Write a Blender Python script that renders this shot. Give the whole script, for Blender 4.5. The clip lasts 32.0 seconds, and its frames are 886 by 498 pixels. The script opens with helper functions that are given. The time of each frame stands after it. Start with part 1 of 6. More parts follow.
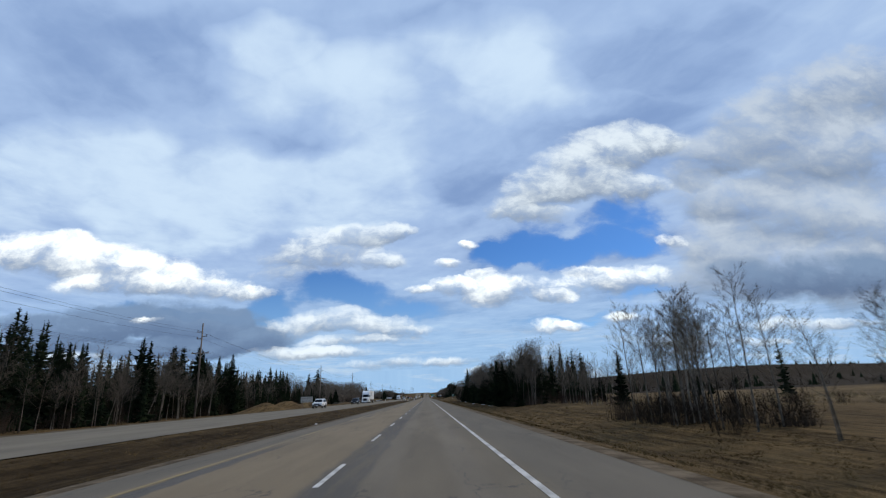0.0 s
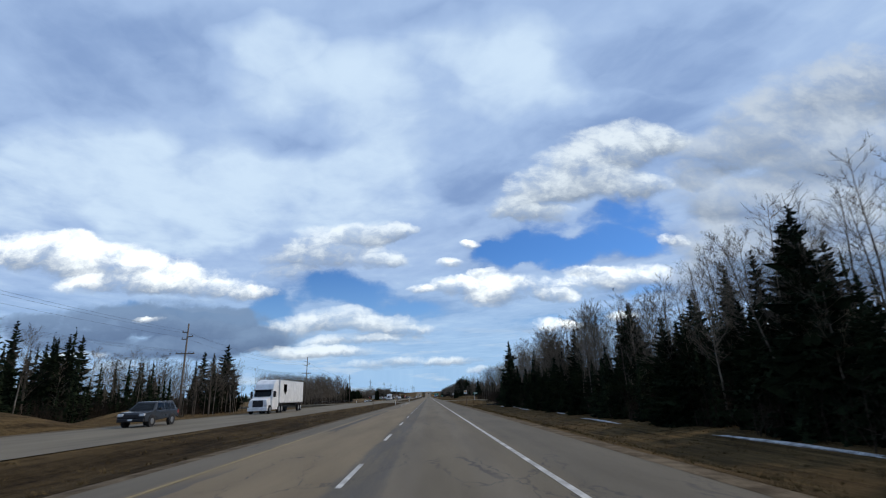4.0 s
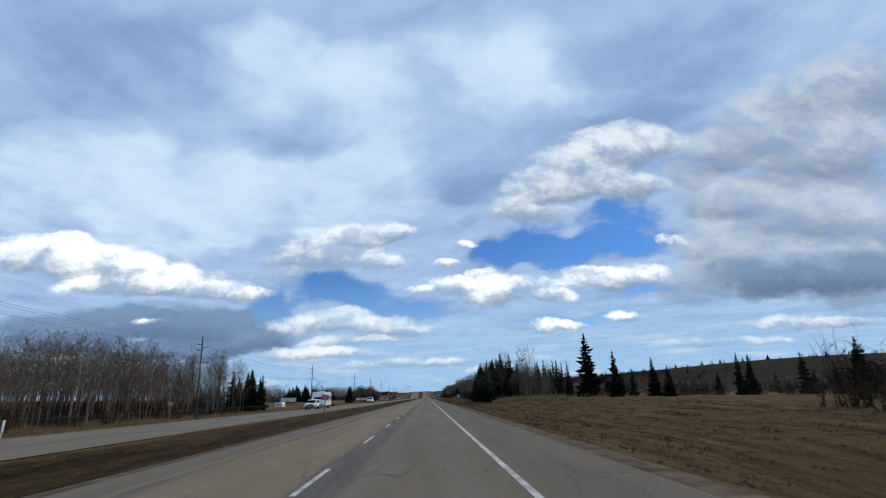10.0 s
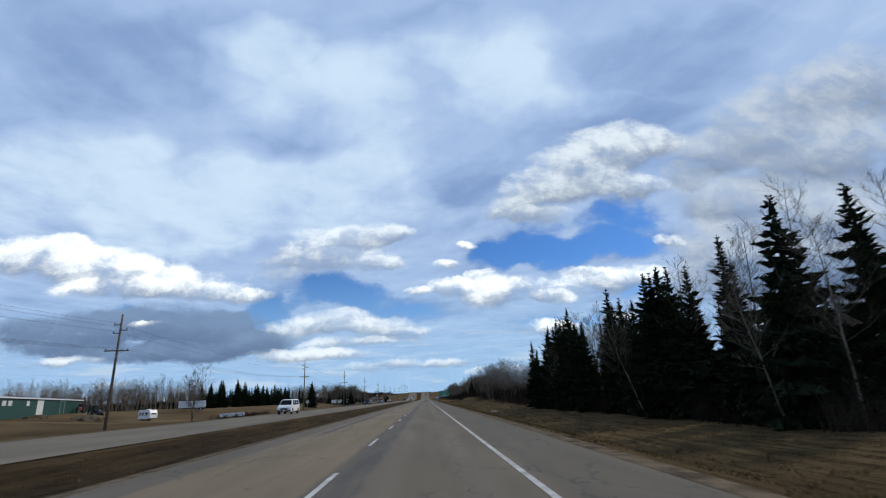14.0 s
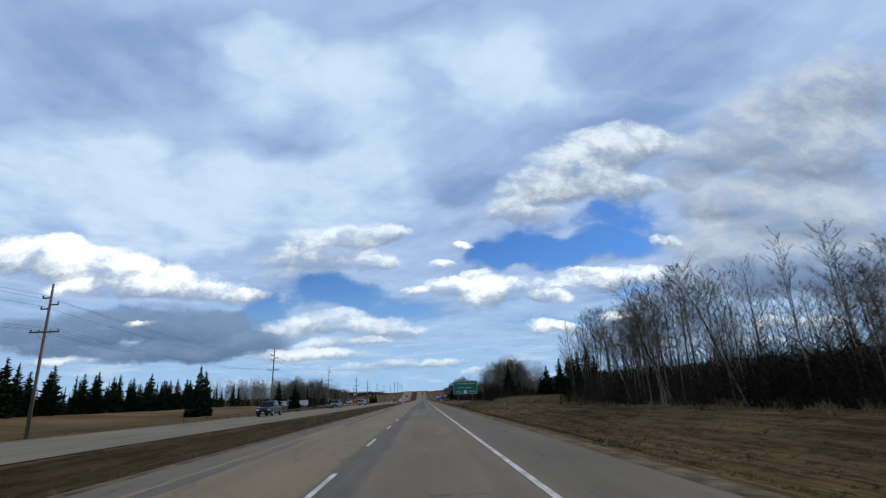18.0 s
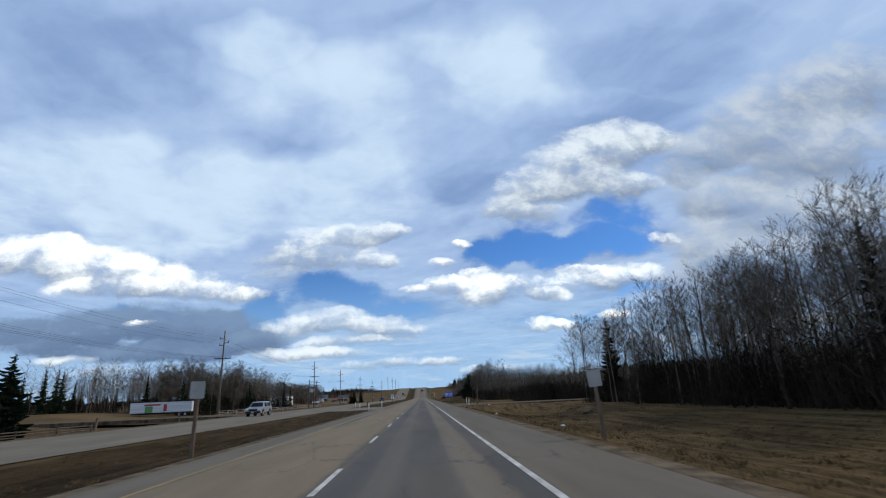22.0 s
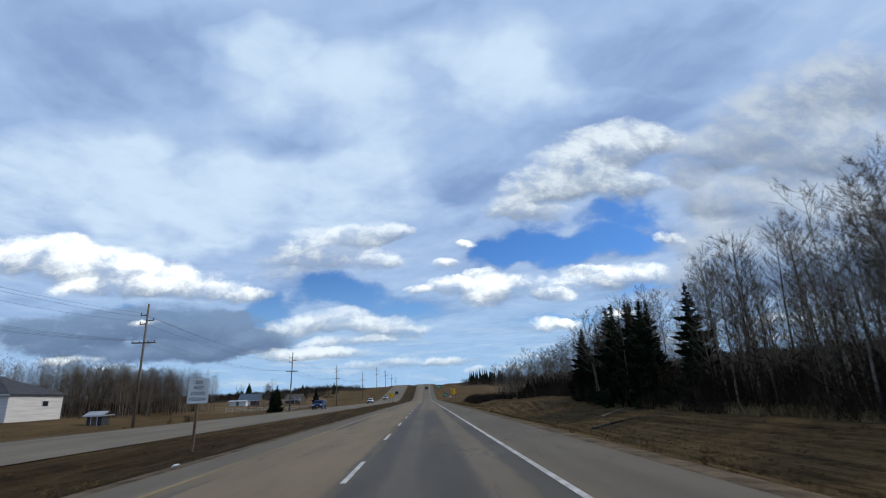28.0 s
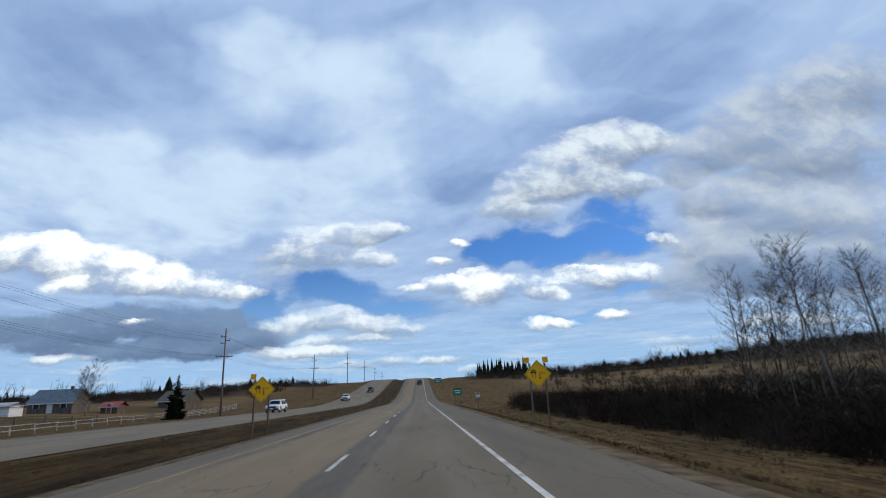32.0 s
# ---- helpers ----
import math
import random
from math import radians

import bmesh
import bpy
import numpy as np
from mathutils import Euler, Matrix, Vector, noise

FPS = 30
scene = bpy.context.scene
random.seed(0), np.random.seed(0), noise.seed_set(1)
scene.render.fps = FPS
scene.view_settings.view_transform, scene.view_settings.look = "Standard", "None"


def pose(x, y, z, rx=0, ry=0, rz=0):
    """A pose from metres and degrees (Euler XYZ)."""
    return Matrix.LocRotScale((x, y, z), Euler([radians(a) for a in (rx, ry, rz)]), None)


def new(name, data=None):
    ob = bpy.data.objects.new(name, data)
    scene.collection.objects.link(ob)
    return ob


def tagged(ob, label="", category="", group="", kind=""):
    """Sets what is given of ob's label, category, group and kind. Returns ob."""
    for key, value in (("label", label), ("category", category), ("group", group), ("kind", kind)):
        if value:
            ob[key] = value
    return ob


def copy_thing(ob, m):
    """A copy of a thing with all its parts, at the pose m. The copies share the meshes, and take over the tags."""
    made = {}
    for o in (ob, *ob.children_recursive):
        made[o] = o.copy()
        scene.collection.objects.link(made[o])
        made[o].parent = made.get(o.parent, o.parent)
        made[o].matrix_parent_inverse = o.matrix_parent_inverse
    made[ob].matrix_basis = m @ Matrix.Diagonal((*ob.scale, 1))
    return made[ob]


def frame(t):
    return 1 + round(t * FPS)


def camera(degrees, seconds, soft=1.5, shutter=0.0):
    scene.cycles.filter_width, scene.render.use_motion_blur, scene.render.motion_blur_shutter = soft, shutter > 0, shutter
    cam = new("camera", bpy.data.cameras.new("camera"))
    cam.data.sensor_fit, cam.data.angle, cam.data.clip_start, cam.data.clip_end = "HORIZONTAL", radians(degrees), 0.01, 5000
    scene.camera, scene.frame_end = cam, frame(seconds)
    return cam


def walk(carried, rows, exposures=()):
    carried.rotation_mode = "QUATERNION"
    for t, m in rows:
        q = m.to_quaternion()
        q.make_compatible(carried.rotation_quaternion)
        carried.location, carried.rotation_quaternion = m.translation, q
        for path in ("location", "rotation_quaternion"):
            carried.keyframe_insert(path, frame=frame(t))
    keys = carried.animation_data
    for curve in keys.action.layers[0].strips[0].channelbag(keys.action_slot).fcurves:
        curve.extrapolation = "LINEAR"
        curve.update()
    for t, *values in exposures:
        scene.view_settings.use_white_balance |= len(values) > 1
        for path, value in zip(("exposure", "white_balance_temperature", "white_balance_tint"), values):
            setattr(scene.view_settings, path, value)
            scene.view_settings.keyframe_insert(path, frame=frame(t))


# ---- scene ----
cam = camera(83.3, 32.0, soft=1.1, shutter=0.12)

# t, x, y, tilt, lean, turn; the eye is 1.42 m over the lane
PATH = [
    (0, 0.07, 34.20, 106.48, 1.75, -1.80),
    (0.5, 0.04, 48.15, 106.38, 1.79, -1.73),
    (1, 0.00, 62.11, 106.75, 1.77, -1.58),
    (2, -0.05, 90.02, 106.62, 1.70, -1.44),
    (2.5, -0.11, 103.97, 106.46, 1.72, -1.29),
    (3, -0.16, 117.93, 106.47, 1.72, -1.37),
    (5.5, -0.52, 187.72, 106.34, 1.78, -1.92),
    (6, -0.53, 201.68, 106.44, 1.79, -2.02),
    (6.5, -0.45, 215.64, 106.36, 1.83, -2.10),
    (7, -0.37, 229.59, 106.70, 1.95, -2.22),
    (7.5, -0.25, 243.56, 106.80, 2.02, -2.29),
    (8, -0.13, 257.52, 106.68, 2.03, -2.34),
    (9, 0.21, 285.46, 106.43, 1.97, -2.18),
    (10, 0.30, 313.41, 106.47, 2.02, -1.77),
    (10.5, 0.23, 327.40, 106.57, 2.13, -1.81),
    (11, 0.16, 341.38, 106.47, 2.22, -1.85),
    (12, 0.11, 369.36, 106.53, 2.28, -1.96),
    (12.5, 0.11, 383.34, 106.30, 2.30, -1.93),
    (13, 0.11, 397.33, 106.39, 2.28, -1.94),
    (13.5, 0.07, 411.31, 106.50, 2.24, -1.84),
    (14, 0.04, 425.30, 106.60, 2.22, -1.87),
    (16.5, -0.12, 495.10, 106.22, 2.15, -2.12),
    (17, -0.13, 508.99, 106.35, 2.19, -2.13),
    (17.5, -0.07, 522.87, 106.56, 2.26, -2.27),
    (18, -0.01, 536.74, 106.59, 2.30, -2.24),
    (19, 0.02, 564.49, 106.61, 2.39, -1.89),
    (19.5, 0.01, 578.36, 106.56, 2.39, -1.96),
    (20, -0.00, 592.24, 106.49, 2.39, -2.03),
    (20.5, -0.00, 606.11, 106.32, 2.39, -2.26),
    (21, -0.00, 619.98, 106.29, 2.40, -2.23),
    (22, -0.06, 647.71, 106.39, 2.49, -2.31),
    (22.5, -0.05, 661.56, 106.29, 2.47, -2.29),
    (23, -0.04, 675.40, 106.41, 2.48, -1.97),
    (24, -0.12, 703.10, 106.60, 2.66, -2.26),
    (25, -0.04, 730.79, 106.43, 2.61, -2.37),
    (27.5, -0.32, 799.91, 106.27, 2.40, -1.67),
    (28, -0.32, 813.70, 106.44, 2.41, -1.85),
    (29, -0.43, 841.26, 106.63, 2.55, -2.49),
    (30, -0.22, 868.75, 106.51, 2.52, -2.93),
    (31, 0.06, 896.19, 106.48, 2.37, -2.70),
    (31.5, 0.08, 909.92, 106.48, 2.36, -2.72),
    (32, 0.10, 923.65, 106.30, 2.35, -2.57),
]
walk(cam, [(t, pose(x, y, 1.42, tilt, lean, turn)) for t, x, y, tilt, lean, turn in PATH])

# ---- light ----
SUN_ELEVATION, SUN_AZIMUTH = radians(38), radians(62)   # azimuth clockwise from the road's direction
sun = new("sun", bpy.data.lights.new("sun", "SUN"))
sun.data.energy, sun.data.angle, sun.data.color = 2.0, radians(4), (1.0, 0.87, 0.70)
sun_way = Vector((math.sin(SUN_AZIMUTH) * math.cos(SUN_ELEVATION), math.cos(SUN_AZIMUTH) * math.cos(SUN_ELEVATION), math.sin(SUN_ELEVATION)))
sun.matrix_world = Matrix.Translation((0, 400, 300)) @ sun_way.to_track_quat("Z", "Y").to_matrix().to_4x4()


class Nodes:
    """Small helper round a node tree."""

    def __init__(self, tree):
        self.tree = tree
        tree.nodes.clear()

    def add(self, kind, inputs=(), **settings):
        node = self.tree.nodes.new(kind)
        for key, value in settings.items():
            setattr(node, key, value)
        for key, value in (inputs.items() if isinstance(inputs, dict) else enumerate(inputs)):
            if isinstance(value, bpy.types.NodeSocket):
                self.tree.links.new(value, node.inputs[key])
            elif value is not None:
                node.inputs[key].default_value = value
        return node

    def math(self, operation, *values, clamp=False):
        return self.add("ShaderNodeMath", values, operation=operation, use_clamp=clamp).outputs[0]

    def vec(self, operation, *values, out=0):
        return self.add("ShaderNodeVectorMath", values, operation=operation).outputs[out]

    def mix(self, factor, a, b, blend="MIX"):
        node = self.add("ShaderNodeMix", data_type="RGBA", blend_type=blend, clamp_factor=True)
        for slot, value in ((0, factor), (6, a), (7, b)):
            if isinstance(value, bpy.types.NodeSocket):
                self.tree.links.new(value, node.inputs[slot])
            else:
                node.inputs[slot].default_value = (*value, 1) if isinstance(value, tuple) and len(value) == 3 else value
        return node.outputs[2]

    def noise(self, vector, scale, detail=4.0, rough=0.55, out=0, distortion=0.0):
        return self.add("ShaderNodeTexNoise", {"Vector": vector, "Scale": scale, "Detail": detail, "Roughness": rough, "Distortion": distortion}).outputs[out]

    def ramp(self, value, low, high):
        return self.add("ShaderNodeMapRange", {0: value, 1: low, 2: high}, interpolation_type="SMOOTHSTEP").outputs[0]


# ---- sky: clear blue, a high veil and heaps of cumulus, all laid out by direction ----
# each heap: across, up, half width, half height, as tangents from the road's direction
ANVIL = [(0.174, 0.38, 0.055, 0.031), (0.24, 0.422, 0.077, 0.055), (0.312, 0.461, 0.095, 0.064), (0.393, 0.501, 0.103, 0.071), (0.476, 0.535, 0.105, 0.059), (0.55, 0.548, 0.063, 0.043), (0.398, 0.432, 0.114, 0.045), (0.493, 0.43, 0.064, 0.027), (0.26, 0.369, 0.068, 0.021)]
EAST_BANK = [(0.655, 0.51, 0.092, 0.059), (0.776, 0.581, 0.122, 0.086), (0.929, 0.646, 0.153, 0.093), (1.096, 0.691, 0.142, 0.107), (0.825, 0.5, 0.174, 0.097), (1.003, 0.511, 0.149, 0.112), (0.647, 0.4, 0.122, 0.053), (0.781, 0.363, 0.18, 0.078), (0.966, 0.333, 0.155, 0.102), (0.626, 0.289, 0.112, 0.062), (0.739, 0.236, 0.186, 0.072), (0.918, 0.206, 0.162, 0.084), (0.573, 0.204, 0.133, 0.047), (0.599, 0.455, 0.065, 0.033)]
NORTH_PUFF = [(-0.26, 0.288, 0.093, 0.034), (-0.192, 0.317, 0.106, 0.034), (-0.11, 0.331, 0.083, 0.027), (-0.063, 0.332, 0.048, 0.02), (-0.156, 0.279, 0.111, 0.026), (-0.092, 0.269, 0.056, 0.019), (-0.281, 0.247, 0.068, 0.019)]
WEST_BANK = [(-0.831, 0.31, 0.083, 0.043), (-0.747, 0.302, 0.1, 0.045), (-0.655, 0.278, 0.112, 0.047), (-0.564, 0.261, 0.101, 0.044), (-0.483, 0.238, 0.09, 0.035), (-0.392, 0.221, 0.079, 0.023), (-0.33, 0.213, 0.056, 0.016), (-0.604, 0.233, 0.144, 0.023)]
LOW_PUFF = [(0.058, 0.219, 0.058, 0.019), (0.122, 0.208, 0.088, 0.033), (0.203, 0.206, 0.088, 0.031), (0.266, 0.19, 0.047, 0.016), (0.358, 0.217, 0.074, 0.029), (0.443, 0.22, 0.084, 0.031), (0.337, 0.241, 0.043, 0.012), (0.526, 0.302, 0.037, 0.016), (0.098, 0.303, 0.026, 0.011), (0.118, 0.244, 0.028, 0.01), (0.054, 0.262, 0.031, 0.011), (0.243, 0.128, 0.067, 0.017), (0.301, 0.13, 0.046, 0.011), (0.408, 0.144, 0.053, 0.013), (-0.551, 0.161, 0.033, 0.007), (-0.012, 0.212, 0.028, 0.014)]
LOW_BANK = [(-0.243, 0.142, 0.078, 0.022), (-0.171, 0.155, 0.084, 0.025), (-0.098, 0.138, 0.09, 0.022), (-0.03, 0.126, 0.056, 0.013), (-0.273, 0.092, 0.082, 0.014), (-0.175, 0.088, 0.088, 0.011), (-0.065, 0.065, 0.099, 0.011), (-0.721, 0.092, 0.1, 0.012), (0.057, 0.063, 0.067, 0.009), (0.134, 0.045, 0.067, 0.008), (-0.12, 0.11, 0.123, 0.011), (0.598, 0.086, 0.141, 0.011), (0.761, 0.121, 0.144, 0.016), (0.883, 0.123, 0.073, 0.012)]
SHADY_BANK = [(-0.637, 0.161, 0.141, 0.035), (-0.507, 0.156, 0.153, 0.046), (-0.407, 0.137, 0.121, 0.046), (-0.706, 0.13, 0.128, 0.032), (-0.49, 0.101, 0.195, 0.021), (-0.318, 0.117, 0.077, 0.022), (-0.786, 0.16, 0.075, 0.026), (0.84, 0.22, 0.30, 0.05)]
CLEAR = [(0.308, 0.304, 0.152, 0.052), (0.436, 0.345, 0.106, 0.048), (0.221, 0.275, 0.096, 0.032), (0.377, 0.271, 0.109, 0.029), (-0.211, 0.198, 0.108, 0.032), (-0.109, 0.201, 0.086, 0.03), (-0.311, 0.184, 0.078, 0.023), (-0.007, 0.175, 0.08, 0.021), (0.149, 0.271, 0.083, 0.024), (0.177, 0.163, 0.104, 0.023), (0.328, 0.158, 0.082, 0.014), (0.448, 0.178, 0.095, 0.016), (-0.444, 0.177, 0.077, 0.011), (-0.499, 0.184, 0.132, 0.011)]
VEIL = [(-0.586, 0.434, 0.355, 0.113), (-0.23, 0.413, 0.241, 0.101), (-0.754, 0.543, 0.191, 0.08), (-0.048, 0.544, 0.189, 0.122), (0.158, 0.827, 0.192, 0.095), (-0.229, 0.721, 0.208, 0.089), (-0.338, 0.831, 0.119, 0.063), (0.217, 0.701, 0.174, 0.09), (-0.11, 0.372, 0.192, 0.05), (-0.461, 0.355, 0.233, 0.049)]
SLATE = [(-0.625, 0.741, 0.216, 0.074), (-0.321, 0.549, 0.136, 0.041), (-0.859, 0.866, 0.205, 0.078), (0.354, 0.609, 0.119, 0.052), (0.502, 0.622, 0.134, 0.044), (0.625, 0.712, 0.152, 0.061), (0.469, 0.777, 0.167, 0.063), (0.075, 0.473, 0.075, 0.118), (0.715, 0.824, 0.229, 0.065), (0.282, 0.538, 0.064, 0.034), (-0.539, 0.88, 0.158, 0.064), (0.038, 0.894, 0.138, 0.049)]

world = bpy.data.worlds.new("world")
scene.world = world
world.use_nodes = True
n = Nodes(world.node_tree)
way = n.add("ShaderNodeTexCoord").outputs["Generated"]
axis = n.add("ShaderNodeSeparateXYZ", [way])
ahead = n.math("MAXIMUM", axis.outputs[1], 0.08)
across, up = n.math("DIVIDE", axis.outputs[0], ahead), n.math("DIVIDE", axis.outputs[2], ahead)
plane = n.add("ShaderNodeCombineXYZ", [across, up, 0.0]).outputs[0]
# the layer overhead, seen in perspective
height = n.math("MAXIMUM", axis.outputs[2], 0.05)
layer = n.add("ShaderNodeCombineXYZ", [n.math("DIVIDE", axis.outputs[0], height), n.math("DIVIDE", axis.outputs[1], height), 0.0]).outputs[0]
billow = n.noise(plane, 13.0, 7.0, 0.62, out=1)
swell = n.noise(plane, 3.2, 3.0, 0.5, out=1)
warp = n.vec("MULTIPLY_ADD", n.vec("SUBTRACT", billow, (0.5, 0.5, 0.5)), (0.05, 0.034, 0.0), plane)
warp = n.vec("MULTIPLY_ADD", n.vec("SUBTRACT", swell, (0.5, 0.5, 0.5)), (0.045, 0.02, 0.0), warp)


def heaps(blobs, at, swollen=1.0):
    """The sum of soft lumps, and the height in them from -1 (base) to 1 (top)."""
    axes = n.add("ShaderNodeSeparateXYZ", [at])
    total, rise = 0.0, 0.0
    for u, v, ru, rv in blobs:
        ru, rv = ru * swollen, rv * swollen
        px = n.math("MULTIPLY_ADD", axes.outputs[0], 1 / ru, -u / ru)
        py = n.math("MULTIPLY_ADD", axes.outputs[1], 1 / rv, -v / rv)
        d = n.math("SUBTRACT", 1.0, n.math("MULTIPLY_ADD", px, px, n.math("MULTIPLY", py, py)), clamp=True)
        total = n.math("ADD", total, d)
        rise = n.math("MULTIPLY_ADD", d, py, rise)
    return total, n.math("DIVIDE", rise, n.math("ADD", total, 0.05))


sky = n.add("ShaderNodeTexSky", sky_type="NISHITA", sun_disc=False, sun_elevation=SUN_ELEVATION, sun_rotation=SUN_AZIMUTH, altitude=600.0, air_density=1.0, dust_density=0.6, ozone_density=3.0)
clear = n.vec("MULTIPLY", sky.outputs[0], (0.045, 0.075, 0.113))
# high veil
streak = n.add("ShaderNodeCombineXYZ", [n.vec("DOT_PRODUCT", layer, (0.95, 0.45, 0.0), out=1), n.vec("DOT_PRODUCT", layer, (-0.32, 0.66, 0.0), out=1), 0.0]).outputs[0]
veil_noise = n.noise(streak, 0.95, 5.0, 0.52, distortion=0.3)
fine = n.noise(streak, 3.4, 4.0, 0.5, distortion=0.4)
drift = n.vec("MULTIPLY_ADD", n.vec("SUBTRACT", swell, (0.5, 0.5, 0.5)), (0.30, 0.22, 0.0), warp)
veil_here, _ = heaps(VEIL, drift, 1.3)
gap_sum, _ = heaps(CLEAR, drift, 1.35)
tatters = n.math("SUBTRACT", n.noise(n.vec("MULTIPLY", warp, (1.0, 1.6, 1.0)), 7.0, 7.0, 0.62), 0.5)
gap_here = n.ramp(n.math("ADD", gap_sum, n.math("MULTIPLY", tatters, 2.2)), 0.1, 1.7)
slate_here, _ = heaps(SLATE, drift, 1.5)
cover = n.math("ADD", 0.42, n.math("MULTIPLY", n.math("SUBTRACT", veil_noise, 0.5), 1.1))
cover = n.math("ADD", cover, n.math("MULTIPLY", n.math("SUBTRACT", fine, 0.5), 0.6))
ripple = n.noise(streak, 10.0, 4.0, 0.6, distortion=0.6)
cover = n.math("ADD", cover, n.math("MULTIPLY", n.math("SUBTRACT", ripple, 0.5), 0.22))
cover = n.math("ADD", cover, n.math("MULTIPLY", n.math("MINIMUM", veil_here, 1.0), 0.42))
cover = n.math("SUBTRACT", cover, n.math("MULTIPLY", n.math("MINIMUM", slate_here, 1.0), 0.2))
cover = n.math("SUBTRACT", cover, n.math("MULTIPLY", gap_here, 0.4), clamp=True)
veil_colour = n.mix(n.ramp(cover, 0.0, 0.5), (0.265, 0.375, 0.63), (0.44, 0.565, 0.82))
veil_colour = n.mix(n.ramp(cover, 0.4, 1.0), veil_colour, (0.73, 0.845, 1.0))
veil_mask = n.ramp(n.math("SUBTRACT", n.math("ADD", n.math("MULTIPLY", cover, 0.5), 0.85), n.math("MULTIPLY", gap_here, 0.95)), 0.0, 0.85)
colour = n.mix(veil_mask, clear, veil_colour)
# pale air low down
low = n.ramp(up, 0.3, -0.02)
colour = n.mix(n.math("MULTIPLY", low, 0.8), colour, (0.40, 0.62, 0.88))
bars = n.noise(n.vec("MULTIPLY", plane, (7.0, 46.0, 1.0)), 1.0, 4.0, 0.6)
bars_mask = n.math("MULTIPLY", n.ramp(bars, 0.5, 0.66), n.ramp(up, 0.17, 0.05))
colour = n.mix(n.math("MULTIPLY", bars_mask, 0.55), colour, (0.74, 0.80, 0.88))
# cumulus, lit from above with grey bases
drawn = n.vec("MULTIPLY", warp, (1.0, 1.5, 1.0))
lump = n.noise(drawn, 12.0, 9.0, 0.62)
soft = n.noise(drawn, 3.6, 3.0, 0.5)
wisp = n.math("ADD", n.math("MULTIPLY", n.math("SUBTRACT", lump, 0.5), 2.6), n.math("MULTIPLY", n.math("SUBTRACT", soft, 0.5), 1.0))
for blobs, dark, light, thick, edge, ragged in (
        (EAST_BANK, (0.185, 0.23, 0.32), (0.65, 0.69, 0.77), 0.93, 1.0, 0.6),
        (SHADY_BANK, (0.12, 0.175, 0.30), (0.23, 0.32, 0.48), 0.92, 0.7, 0.7),
        (ANVIL, (0.23, 0.28, 0.38), (0.93, 0.96, 1.0), 0.95, 1.0, 0.9),
        (NORTH_PUFF + LOW_BANK, (0.25, 0.30, 0.40), (1.05, 1.07, 1.1), 0.93, 1.05, 1.05),
        (WEST_BANK + LOW_PUFF, (0.27, 0.33, 0.45), (1.4, 1.37, 1.33), 0.96, 1.0, 1.05)):
    total, rise = heaps(blobs, warp, 1.2)
    present = n.ramp(total, 0.0, 0.4)
    frayed = n.math("ADD", n.math("MULTIPLY", n.math("MINIMUM", total, 1.0), 0.8), n.math("MULTIPLY", n.math("MULTIPLY", present, ragged), n.math("ADD", wisp, n.math("MULTIPLY", rise, 0.15))))
    solid = n.ramp(frayed, 0.08, 0.08 + edge)
    lit = n.ramp(n.math("ADD", rise, n.math("MULTIPLY", wisp, 0.9 * ragged)), -0.65, 0.5)
    colour = n.mix(n.math("MULTIPLY", solid, thick), colour, n.mix(lit, dark, light))
colour = n.vec("MULTIPLY", colour, (0.85, 0.92, 0.955))
back = n.add("ShaderNodeBackground", {"Color": colour, "Strength": 1.0})
n.add("ShaderNodeOutputWorld", [back.outputs[0]])
world.cycles.sampling_method = "MANUAL"
world.cycles.sample_map_resolution = 512

# ---- materials ----
def surface(name, build, rough=0.85, metal=0.0, gloss=0.3):
    """A node material: build(nodes, place) gives its colour and, if it likes, a height for the bump and its strength."""
    m = bpy.data.materials.new(name)
    m.use_nodes = True
    k = Nodes(m.node_tree)
    place = k.add("ShaderNodeNewGeometry").outputs["Position"]
    made = build(k, place)
    tint, relief, strength, distance = (made + (None, 0.3, 0.02)[len(made) - 1:]) if isinstance(made, tuple) else (made, None, 0.3, 0.02)
    shader = k.add("ShaderNodeBsdfPrincipled", {"Base Color": tint, "Roughness": rough, "Metallic": metal, "Specular IOR Level": gloss})
    if relief is not None:
        bump = k.add("ShaderNodeBump", {"Height": relief, "Strength": strength, "Distance": distance})
        k.tree.links.new(bump.outputs[0], shader.inputs["Normal"])
    k.add("ShaderNodeOutputMaterial", [shader.outputs[0]])
    return m


def varied(low, high, scale=3.0, fine=40.0, stretch=(1, 1, 1), bump=0.3, per_object=0.0):
    """Two colours mixed by noise at two scales."""
    def build(k, place):
        p = k.vec("MULTIPLY", place, stretch)
        big, small = k.noise(p, scale, 4.0), k.noise(p, fine, 3.0)
        f = k.ramp(k.math("ADD", k.math("MULTIPLY", big, 0.65), k.math("MULTIPLY", small, 0.35)), 0.36, 0.64)
        c = k.mix(f, (*low, 1), (*high, 1))
        if per_object:
            r = k.add("ShaderNodeObjectInfo").outputs["Random"]
            c = k.mix(1.0, c, k.mix(r, (1 - per_object,) * 3 + (1,), (1 + per_object,) * 3 + (1,)), "MULTIPLY")
        return c, small, bump, 0.01
    return build


